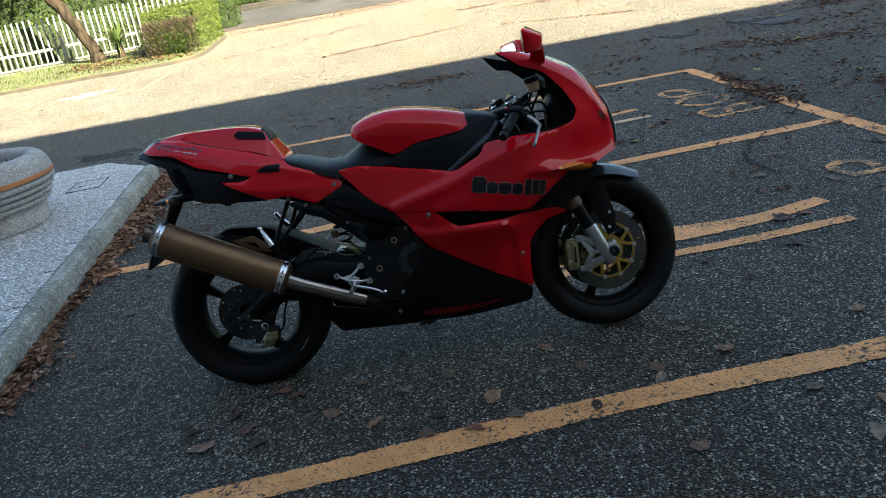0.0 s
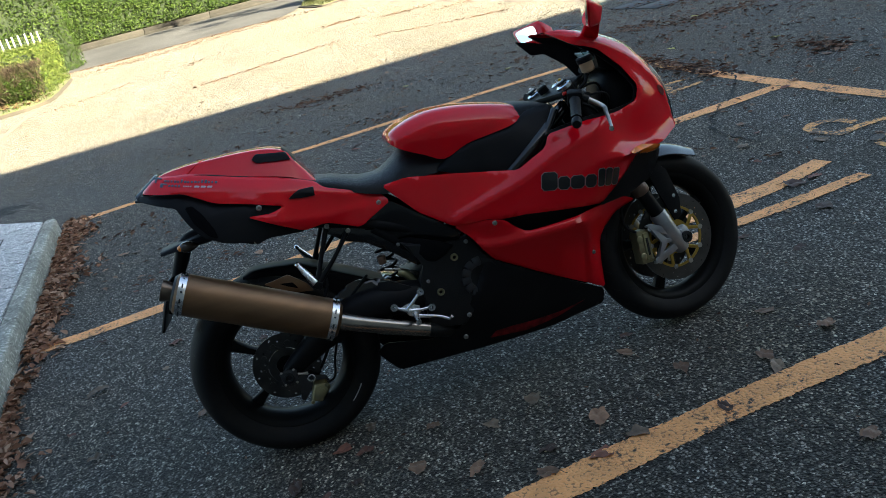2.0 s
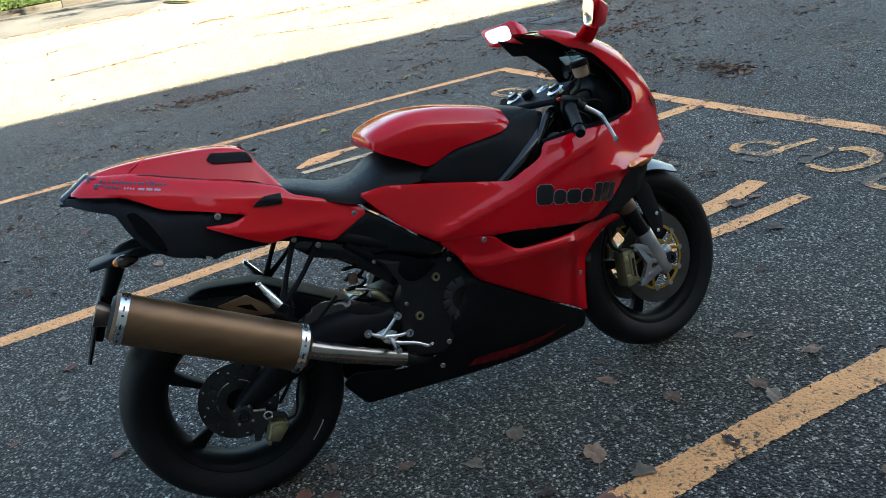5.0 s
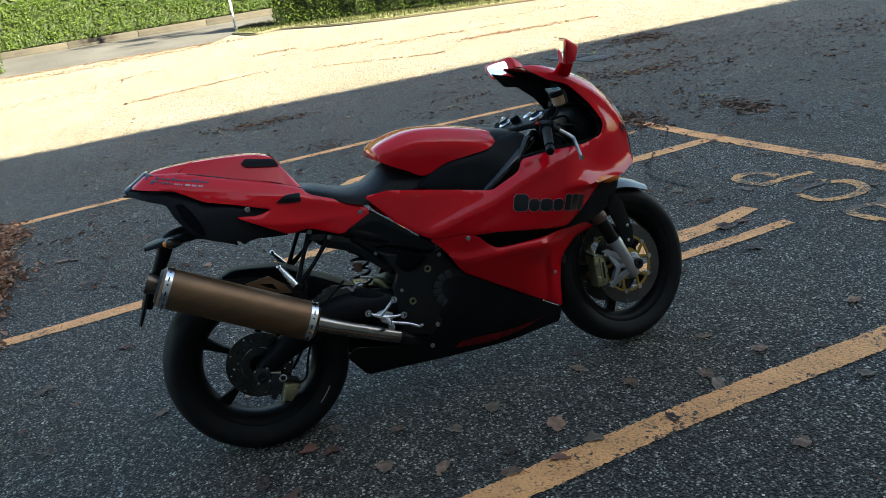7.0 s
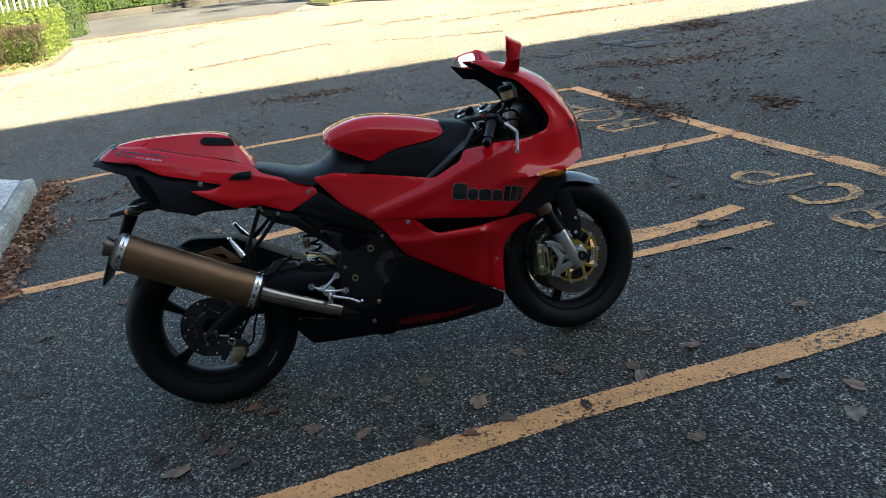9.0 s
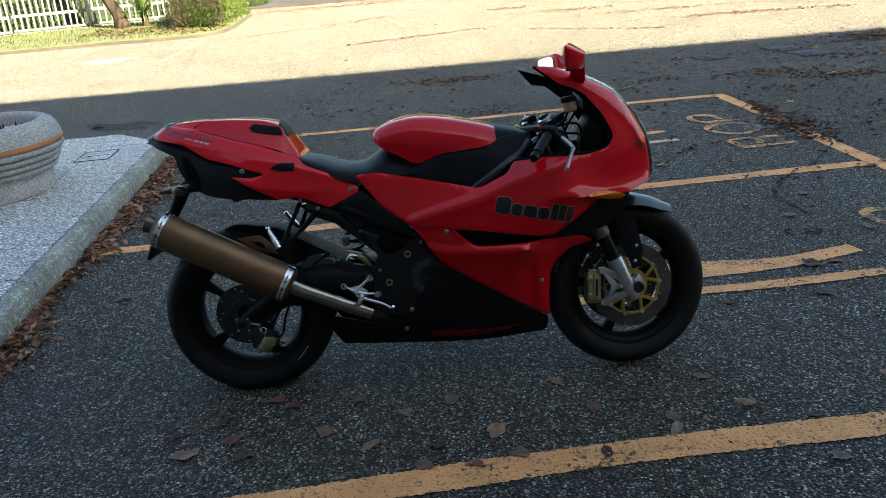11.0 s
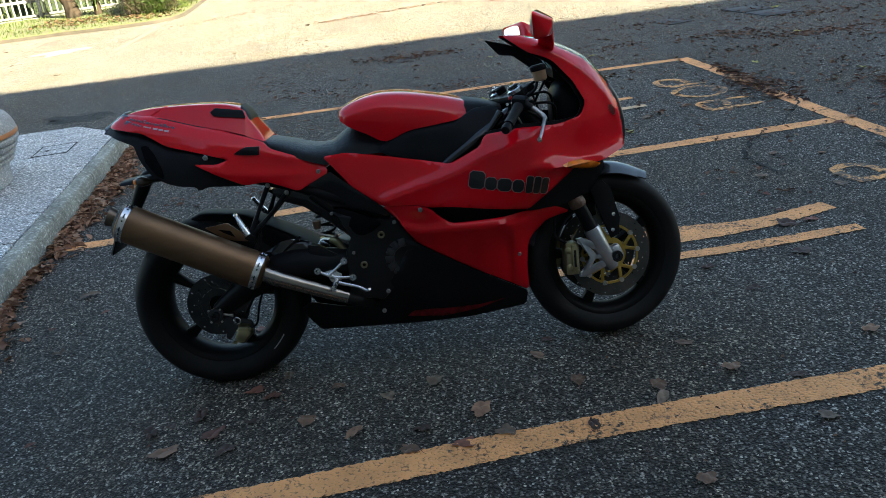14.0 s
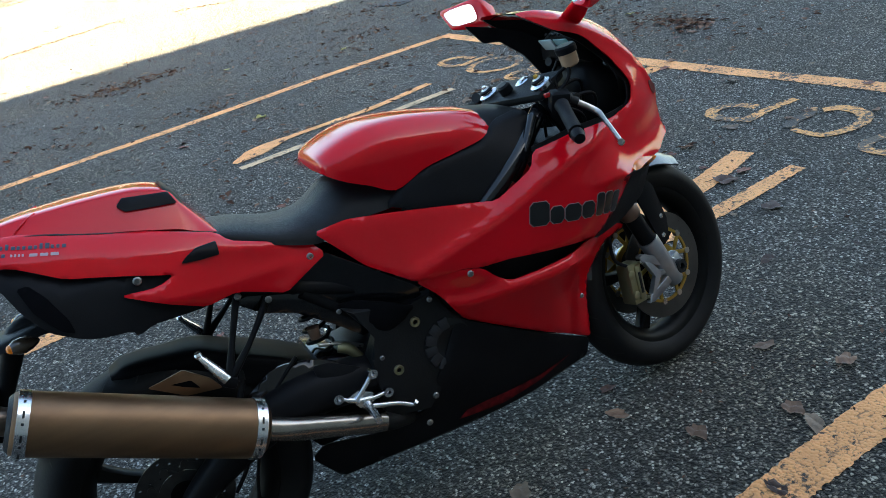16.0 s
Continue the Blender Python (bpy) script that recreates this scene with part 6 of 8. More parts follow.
part("tank_front_cover", half_loft([(0.86, [(0, 0.935), (0.08, 0.92), (0.13, 0.87), (0.14, 0.82)]), (0.95, [(0, 0.92), (0.075, 0.905), (0.12, 0.865), (0.14, 0.82)]), (1.03, [(0, 0.9), (0.07, 0.89), (0.1, 0.865), (0.12, 0.82)]), (1.08, [(0, 0.878), (0.06, 0.873), (0.09, 0.855), (0.1, 0.82)])], 8, 3), SATIN, bike, "black cover ahead of the tank", 60)

# nose: screen, lamp, instruments
pane = []
for x, c, m2, e, half in ((1.13, 1.104, 1.1, 1.09, 0.098), (1.18, 1.098, 1.092, 1.075, 0.1), (1.26, 1.076, 1.072, 1.057, 0.083), (1.37, 1.015, 1.012, 0.997, 0.063), (1.44, 0.935, 0.932, 0.92, 0.054)):
    pane.append((x, [(0, c), (half * 0.55, m2), (half, e), (half, e - 0.003), (half * 0.55, m2 - 0.003), (0, c - 0.003)]))
part("windscreen", half_loft(pane, 21, 4), SCREEN, bike, "clear windscreen between red arms", 60)
part("headlamp", half_loft([(1.42, [(0, 0.95), (0.03, 0.948), (0.05, 0.93), (0.052, 0.7)]), (1.46, [(0, 0.905), (0.03, 0.9), (0.048, 0.88), (0.05, 0.68)]), (1.485, [(0, 0.86), (0.03, 0.855), (0.046, 0.83), (0.05, 0.69)]), (1.498, [(0, 0.8), (0.025, 0.797), (0.045, 0.785), (0.048, 0.72)])], 10, 3), LOGO_BLACK, bike, "dark stacked headlamp behind a clear cover", 60)
part("nose_underside", half_loft([(1.3, [(0, 0.66), (0.1, 0.658), (0.16, 0.655)]), (1.4, [(0, 0.665), (0.08, 0.662), (0.112, 0.66)]), (1.485, [(0, 0.69), (0.03, 0.69), (0.052, 0.688)])], 6, 3), SATIN, bike, "black underside of the nose")
part("binnacle", half_loft([(1.26, [(0, 1.01), (0.06, 1.005), (0.085, 0.985), (0.09, 0.95)]), (1.3, [(0, 1.03), (0.06, 1.024), (0.088, 1.0), (0.09, 0.93)]), (1.345, [(0, 1.02), (0.05, 1.015), (0.075, 0.99), (0.07, 0.92)])], 8, 3), SATIN, bike, "black instrument binnacle", 60)
part("inner_cowl", half_loft([(1.255, [(0, 0.9), (0.05, 0.89), (0.075, 0.85), (0.07, 0.74)]), (1.285, [(0, 0.935), (0.06, 0.93), (0.095, 0.88), (0.09, 0.72)]), (1.35, [(0, 0.93), (0.06, 0.92), (0.1, 0.87), (0.09, 0.7)])], 7, 3), SATIN, bike, "black inner cowl behind the headlamp", 60)
for y, mt, word in ((0.036, LCD_PALE, "pale instrument display"), (-0.036, LCD, "blue-green instrument display")):
    part("display", box((0.006, 0.062, 0.05), pose(1.258, y, 0.985, 0, -32), 0.003), mt, bike, word)
for k in range(5):
    part("warning_lamp", revolve([(0, 0), (0.005, 0), (0.004, 0.004), (0, 0.005)], 10, pose(1.262, 0.05 - 0.022 * k, 1.014, 0, -32)), SATIN, bike)
part("upper_strut", tube([(1.24, 0.03, 0.95), (1.3, 0.05, 0.93), (1.38, 0.05, 0.9)], 0.012), SATIN, bike)

# small intake on each side of the nose, its shaded hollow painted as a dark plate
for sd in (-1, 1):
    part("nose_intake", shell([(1.433, 0.843), (1.443, 0.842), (1.457, 0.822), (1.457, 0.804), (1.447, 0.804), (1.434, 0.822)], FAIR_F, sd, 0.008, 0.002, 0.0005, 0.003, 0.006), INTAKE_RED, bike, "dark red plate painted as the shaded intake opening", 60)

# mirrors: a wedge-shaped housing on a broad foot
def hull(points, edge):
    bm = bmesh.new()
    for q in points:
        bm.verts.new(q)
    res = bmesh.ops.convex_hull(bm, input=bm.verts)
    spare = [v for v in res["geom_interior"] + res["geom_unused"] if isinstance(v, bmesh.types.BMVert)]
    bmesh.ops.delete(bm, geom=spare, context="VERTS")
    bmesh.ops.dissolve_limit(bm, angle_limit=radians(3), verts=bm.verts, edges=bm.edges)
    bmesh.ops.bevel(bm, geom=list(bm.edges), offset=edge, segments=3, affect="EDGES", profile=0.6)
    return bm


for sd in (-1, 1):
    ox, oy, oz = (0.0, 0.0, 0.0) if sd < 0 else (0.012, 0.1, -0.033)
    at = lambda x, y, z: Vector((x + ox, sd * (y + oy), z + oz))
    foot = [(1.27, 0.115, 1.035), (1.22, 0.095, 1.045), (1.215, 0.095, 1.062), (1.265, 0.12, 1.058)]
    mirror = part("mirror", hull([Vector((x, sd * y, z)) for x, y, z in foot] + [at(1.256, 0.22, 1.125), at(1.212, 0.22, 1.12), at(1.212, 0.2, 1.095), at(1.252, 0.205, 1.088)], 0.005), RED, bike, "red rear-view mirror", 40)
    toe, lift = (0.0, 0.0) if sd < 0 else (0.032, 0.02)
    rear = [at(1.176 - toe, 0.34, 1.166 - lift * 0.3), at(1.204, 0.215, 1.174), at(1.206, 0.195, 1.092 + lift), at(1.182 - toe, 0.292, 1.086 + lift)]
    front = [at(1.25, 0.268, 1.138), at(1.26, 0.22, 1.142), at(1.256, 0.19, 1.085), at(1.228, 0.275, 1.09)]
    mid = sum(rear, Vector()) / 4
    wide = 1.08 if sd < 0 else 1.22
    part("housing", hull([mid + (q - mid) * wide for q in rear] + front, 0.009), RED, mirror, "red mirror housing", 40)
    bm = bmesh.new()
    big = [mid + (q - mid) * 0.84 for q in rear]
    ring = []
    for k in range(4):
        a, b, c = big[k - 1], big[k], big[(k + 1) % 4]
        ring += [b.lerp(a, 0.28), b.lerp(a, 0.12).lerp(c, 0.04), b.lerp(c, 0.12).lerp(a, 0.04), b.lerp(c, 0.28)]
    bm.faces.new([bm.verts.new(q + Vector((-0.007, 0, 0))) for q in ring])
    part("glass", bm, MIRROR, mirror, "silvered mirror glass", 0)

# indicators and decals
for sd in (-1, 1):
    part("front_indicator", shell([(1.243, 0.677), (1.272, 0.683), (1.312, 0.682), (1.362, 0.668), (1.388, 0.655), (1.374, 0.641), (1.326, 0.646), (1.274, 0.661)], FAIR_F, sd, 0.01, 0.026, 0.006, 0.015, 0.004), AMBER, bike, "amber front indicator lens", 60)

# seven plain blocks where the maker's word stands, each with a pale edge
u0, u1 = Vector((0.938, 0.668)), Vector((1.19, 0.613))
du = (u1 - u0).normalized()
dn = Vector((-du.y, du.x))
sizes = [(0.0, 0.05, 0.057), (0.053, 0.037, 0.041), (0.094, 0.045, 0.041), (0.143, 0.037, 0.041), (0.187, 0.022, 0.057), (0.213, 0.022, 0.057), (0.239, 0.023, 0.055)]
for a, w, h in sizes:
    base = u0 + du * a - dn * 0.026
    q = [base, base + du * w, base + du * w + dn * h, base + dn * h]
    for grow, mt, lift, nm, lb in ((0.0014, LOGO_PALE, 0.0016, "emblem_edge", "pale edge round a black block"), (0.0, LOGO_BLACK, 0.0028, "emblem_block", "plain black block in place of the maker's word")):
        qq = [q[0] - (du + dn) * grow, q[1] + (du - dn) * grow, q[2] + (du + dn) * grow, q[3] - (du - dn) * grow]
        part(nm, shell([tuple(c) for c in qq], FAIR_F, -1, 0.006, 0.001, 0.0, lift, 0.009 if w > 0.03 else 0.005), mt, bike, lb, 60)
# two short lines of slanted script on the tail, as plain bars
def script(x, w, h, lift, material):
    z = 0.9335 - 0.288 * (x + 0.012) + lift
    part("tail_script", shell([(x, z), (x + w, z - 0.288 * w), (x + w + 0.45 * h, z - 0.288 * w + h), (x + 0.45 * h, z + h)], TAIL_F, -1, 0.004, 0.0006, 0.0, 0.0018, 0.0008), material, bike, "small dark bar of unreadable script", 60)


script(-0.2, 0.006, 0.013, -0.003, SCRIPT_BLUE)
script(-0.198, 0.022, 0.004, 0.009, SCRIPT_BLUE)
for k in range(16):
    tall = k in (5, 11, 12)
    script(-0.17 + 0.0098 * k, 0.0056 if k % 3 else 0.0075, 0.0088 if tall else 0.0056, 0.0012, SCRIPT_BLUE)
script(-0.186, 0.009, 0.0105, -0.0145, SCRIPT_BLUE)
script(-0.174, 0.012, 0.0035, -0.0065, SCRIPT_BLUE)
for k in range(4):
    script(-0.16 + 0.0095 * k, 0.0062, 0.0056, -0.0115, SCRIPT_BLUE)
for k in range(4):
    script(-0.116 + 0.0066 * k, 0.004, 0.0038, -0.0105, LOGO_PALE)
for k in range(3):
    script(-0.084 + 0.0185 * k, 0.0145, 0.0046, -0.0112, LOGO_PALE)
for quad in ([(0.672, 0.19), (0.697, 0.209), (0.76, 0.208), (0.82, 0.203), (0.93, 0.199), (1.03, 0.208), (0.925, 0.184), (0.86, 0.178), (0.798, 0.174)],):
    part("belly_stripe", shell(quad, BELLY_H, -1, 0.012, 0.001, 0.0, 0.003, 0.002), STRIPE_RED, bike, "red slashed graphic on the belly pan", 60)


BOLT = mat("dull_bolt_steel", (0.26, 0.25, 0.24), 0.4, 0.8, scale=200)


def bolt(x, v, w, r=0.009, mt=ALU, parent=None):
    """A round-headed bolt with a recess, standing on the right-hand side."""
    p = revolve([(0.0, 0.0), (r, 0.0), (r, -0.003), (r * 0.75, -0.005), (r * 0.5, -0.005), (r * 0.45, -0.002), (0.0, -0.002)], 16, Matrix.Translation((x, v, w)) @ Matrix.Rotation(radians(-90), 4, "X"))
    return part("bolt", p, BOLT, parent or bike)


bolt(0.084, -float(TAIL_H((0.084, 0.833))[0]) + 0.004, 0.833)
bolt(0.44, -float(TAIL_F((0.44, 0.738))[0]) + 0.001, 0.738, 0.008, STEEL)
bolt(0.767, -float(LOW_H((0.767, 0.583))[0]) - 0.003, 0.583, 0.008, STEEL)
bolt(1.085, -float(LOW_F((1.085, 0.37))[0]) + 0.001, 0.37, 0.007, STEEL)
bolt(0.594, -float(BELLY_H((0.594, 0.221))[0]) - 0.001, 0.221, 0.008, STEEL)

# frame, engine
part("engine_block", box((0.42, 0.26, 0.3), pose(0.78, 0.0, 0.4, 0, -12), 0.04), CASTING, bike, "dark engine block", 40)
part("cylinder_bank", box((0.26, 0.3, 0.28), pose(0.86, 0.0, 0.58, 0, 20), 0.03), CASTING, bike, "dark cylinder bank", 40)
part("gearbox", box((0.3, 0.2, 0.2), pose(0.58, 0.0, 0.38, 0, -5), 0.04), CASTING, bike, "dark gearbox casting", 40)
IN = Matrix.Translation((0.694, 0.012, 0.413)) @ Matrix.Rotation(radians(-90), 4, "X")
clutch = part("clutch_cover", revolve([(0, -0.176), (0.03, -0.176), (0.036, -0.18), (0.058, -0.18), (0.066, -0.174), (0.073, -0.16), (0.08, -0.14), (0.084, -0.12), (0, -0.12)], 48, IN), CASTING, bike, "dark domed clutch cover", 40)
for a in range(96, 264, 28):
    c, q = math.cos(radians(a)), math.sin(radians(a))
    part("cover_rib", box((0.03, 0.005, 0.0245), pose(0.694 + 0.053 * c, -0.1685, 0.413 + 0.053 * q, 0, -a), 0.0022), COVER_GREY, clutch, "raised grey pad", 30)
for sd in (-1, 1):
    part("frame_plate", slab([(0.49, 0.295), (0.6, 0.27), (0.66, 0.32), (0.64, 0.4), (0.68, 0.46), (0.735, 0.455), (0.68, 0.56), (0.62, 0.54), (0.468, 0.596), (0.527, 0.503), (0.494, 0.454)], 0.118 * sd, 0.165 * sd, axis="y", bevel=0.008), CASTING, bike, "black cast frame plate", 40)
    part("frame_tube", tube([(0.66, sd * 0.12, 0.52), (0.8, sd * 0.17, 0.66), (0.96, sd * 0.17, 0.77), (1.12, sd * 0.08, 0.86)], 0.022), BLACK, bike, "black main frame tube", 60)
    part("frame_tube", tube([(0.96, sd * 0.165, 0.735), (1.0, sd * 0.165, 0.78), (1.07, sd * 0.13, 0.86)], 0.014), BLACK, bike, "black main frame tube", 60)
    part("subframe_tube", tube([(0.62, sd * 0.115, 0.56), (0.5, sd * 0.12, 0.63), (0.36, sd * 0.12, 0.69), (0.2, sd * 0.11, 0.74)], 0.018), SATIN, bike, "black subframe tube", 60)
    part("subframe_tube", tube([(0.6, sd * 0.11, 0.47), (0.5, sd * 0.11, 0.56), (0.4, sd * 0.12, 0.66)], 0.016), SATIN, bike, "black subframe tube", 60)
for x, w, r in ((0.62, 0.3, 0.008), (0.52, 0.45, 0.006), (0.672, 0.54, 0.007)):
    bolt(x, -0.166, w, r, STEEL)
for x, w in ((0.622, 0.5015), (0.55, 0.404)):
    collar = part("bolt_collar", revolve([(0.006, 0.0), (0.0125, 0.0), (0.0125, -0.005), (0.0105, -0.0075), (0.006, -0.0065)], 24, Matrix.Translation((x, -0.165, w)) @ Matrix.Rotation(radians(-90), 4, "X")), CALIPER, bike, "brass-coloured hollow bolt head", 40)
    part("socket", revolve([(0.0, -0.002), (0.0065, -0.002), (0.0065, 0.0), (0.0, 0.0)], 6, Matrix.Translation((x, -0.165, w)) @ Matrix.Rotation(radians(-90), 4, "X")), HOLLOW_BLACK, collar, "dark hex socket", 20)
part("frame_cover", shell([(0.462, 0.603), (0.5, 0.604), (0.56, 0.58), (0.632, 0.543), (0.6, 0.52), (0.562, 0.506), (0.54, 0.512), (0.482, 0.572)], surface([(0.462, 0.603, 0.14), (0.56, 0.58, 0.168), (0.632, 0.543, 0.176), (0.562, 0.506, 0.17), (0.54, 0.55, 0.174), (0.482, 0.572, 0.15)]), -1, 0.012, 0.008, 0.003, 0.0, 0.006), HUGGER_BLACK, bike, "black plate over the frame", 60)
bolt(0.462, -0.142, 0.59, 0.006, STEEL)
part("side_reservoir", tube([(0.4, -0.1, 0.535), (0.4, -0.1, 0.562)], [0.013, 0.015], 12), BROWN_CUP, bike, "small brown brake reservoir")
part("shock_spring", tube([(0.42 + 0.03 * math.cos(k * 0.9), -0.02 + 0.03 * math.sin(k * 0.9), 0.42 + 0.0045 * k) for k in range(46)], 0.005, 6), SATIN, bike, "black shock spring", 60)
part("linkage", tube([(0.44, -0.105, 0.492), (0.462, -0.11, 0.482), (0.485, -0.112, 0.45)], [0.012, 0.014, 0.01]), CALIPER, bike, "brass-coloured brake cylinder and rod", 60)
part("linkage", tube([(0.4, -0.1, 0.515), (0.45, -0.105, 0.5), (0.5, -0.1, 0.47)], 0.005), STEEL, bike, "brass-coloured brake cylinder and rod", 60)


# swing arm, hugger, wheels
def arc_sheet(cx, cz, r0, r1, a0, a1, half, crown, n=18, thick=0.004):
    """A curved guard over a wheel: from angle a0 to a1 (degrees, from ahead), with a rounded section."""
    rows = []
    for k in range(n):
        t = k / (n - 1)
        a = radians(a0 + (a1 - a0) * t)
        r = r0 + (r1 - r0) * t
        row = []
        for s in np.linspace(-1, 1, 9):
            rr = r + crown * (1 - s * s)
            row.append((cx + rr * math.cos(a), half * s, cz + rr * math.sin(a)))
        for s in np.linspace(1, -1, 9):
            rr = r + crown * (1 - s * s) - thick
            row.append((cx + rr * math.cos(a), half * s * 0.96, cz + rr * math.sin(a)))
        rows.append(row)
    bm = bmesh.new()
    vs = grid_faces(bm, rows, closed=True)
    bm.faces.new(vs[0])
    bm.faces.new(vs[-1])
    return bm


RW = Vector((0.006, 0.0, 0.3))
part("hugger", half_loft([(-0.045, [(0, 0.616), (0.03, 0.615), (0.04, 0.611), (0.042, 0.606)]), (-0.005, [(0, 0.628), (0.04, 0.626), (0.058, 0.616), (0.062, 0.602)]), (0.083, [(0, 0.618), (0.045, 0.615), (0.068, 0.601), (0.072, 0.578)]), (0.153, [(0, 0.606), (0.05, 0.602), (0.076, 0.587), (0.08, 0.545)]), (0.225, [(0, 0.568), (0.055, 0.564), (0.084, 0.55), (0.09, 0.49)]), (0.315, [(0, 0.519), (0.06, 0.515), (0.09, 0.503), (0.1, 0.44)]), (0.44, [(0, 0.44), (0.065, 0.436), (0.095, 0.424), (0.105, 0.39)])], 10, 4), HUGGER_BLACK, bike, "black pointed hugger over the rear wheel", 50)
part("swing_arm", tube([(0.57, -0.1, 0.39), (0.44, -0.115, 0.41), (0.3, -0.12, 0.42), (0.18, -0.122, 0.385), (0.09, -0.116, 0.335), (0.02, -0.112, 0.29), (0.0, -0.11, 0.277)], [0.045, 0.055, 0.058, 0.052, 0.04, 0.03, 0.02], 16), SATIN, bike, "black swing arm", 60)
part("swing_arm", tube([(0.57, 0.1, 0.4), (0.4, 0.12, 0.4), (0.2, 0.13, 0.36), (0.0, 0.13, 0.312)], [0.045, 0.045, 0.04, 0.032], 12), BLACK, bike, "black swing arm", 60)
part("swing_arm_bridge", box((0.1, 0.22, 0.08), pose(0.42, 0, 0.43, 0, 20), 0.02), BLACK, bike, "", 40)
part("arm_guard", shell([(0.2, 0.47), (0.261, 0.506), (0.301, 0.513), (0.372, 0.497), (0.415, 0.475), (0.487, 0.42), (0.51, 0.38), (0.5, 0.29), (0.4, 0.31), (0.3, 0.36), (0.22, 0.41)], surface([(0.2, 0.47, 0.12), (0.3, 0.513, 0.118), (0.372, 0.497, 0.12), (0.487, 0.42, 0.13), (0.51, 0.33, 0.135), (0.3, 0.44, 0.145), (0.4, 0.4, 0.148), (0.25, 0.41, 0.14), (0.4, 0.31, 0.135)]), -1, 0.02), BLACK, bike, "glossy black swing arm side", 60)
part("heel_guard", shell([(0.362, 0.492), (0.403, 0.486), (0.477, 0.438), (0.465, 0.412), (0.409, 0.401), (0.366, 0.456)], surface([(0.362, 0.492, 0.15), (0.477, 0.438, 0.152), (0.409, 0.401, 0.16), (0.42, 0.445, 0.163)]), -1, 0.015, 0.005, 0.003, 0.0, 0.006), SATIN, bike, "matt black heel guard", 60)
part("heat_shield", shell([(0.02, 0.59), (0.05, 0.592), (0.1, 0.598), (0.148, 0.556), (0.165, 0.525), (0.09, 0.54)], surface([(0.0, 0.607, 0.13), (0.106, 0.604, 0.128), (0.175, 0.51, 0.135), (0.09, 0.53, 0.135)]), -1, 0.02, 0.004, 0.002, 0.0, 0.004), BRONZE, bike, "bronze exhaust bracket shield", 60)
# the hole's darkness is a black plate laid on the shield
part("shield_hole", shell([(0.066, 0.579), (0.108, 0.571), (0.121, 0.547), (0.092, 0.562)], surface([(0.0, 0.607, 0.13), (0.106, 0.604, 0.128), (0.175, 0.51, 0.135), (0.09, 0.53, 0.135)]), -1, 0.008, 0.001, 0.0, 0.003, 0.002), HOLLOW_BLACK, bike, "near-black plate painted as a three-cornered opening in the shield", 40)


def tyre_profile(R, half, rim):
    """Half width, crown and bead of a motorcycle tyre as a closed profile of (radius, along)."""
    out = []
    for k in range(13):
        a = math.pi * k / 12
        y = -half * math.cos(a)
        r = R - (R - rim) * 0.62 * (1 - math.sin(a) ** 0.85)
        out.append((r, y))
    side = rim
    out += [(rim + 0.004, half * 0.78), (rim - 0.004, half * 0.6), (rim - 0.004, -half * 0.6), (rim + 0.004, -half * 0.78)]
    return out


AXLE = Matrix.Rotation(radians(90), 4, "X")


def disc_bm(r_in, r_out, thick, m, holes):
    """A brake disc with real drilled holes round its face."""
    bm = bmesh.new()
    sides = holes * 2
    step = 2 * math.pi / holes
    rm = [r_in + (r_out - r_in) * f for f in (0, 0.14, 0.27, 0.43, 0.56, 0.72, 0.85, 1)]
    at = [(k // 2) * step + (k % 2) * step * 0.3 for k in range(sides)]
    for zz in (-thick / 2, thick / 2):
        rings = [[bm.verts.new(m @ Vector((r * math.cos(a), r * math.sin(a), zz))) for r in rm] for a in at]
        for k in range(sides):
            a, b = rings[k], rings[(k + 1) % sides]
            for q in range(len(rm) - 1):
                if k % 2 == 0 and q == 1 + 2 * ((k // 2) % 3):
                    continue
                bm.faces.new((a[q], a[q + 1], b[q + 1], b[q]))
    bm.verts.ensure_lookup_table()
    half, m5 = len(bm.verts) // 2, len(rm)
    for k in range(sides):
        for q in (0, m5 - 1):
            a, b = k * m5 + q, ((k + 1) % sides) * m5 + q
            bm.faces.new((bm.verts[a], bm.verts[b], bm.verts[half + b], bm.verts[half + a]))
    return bm


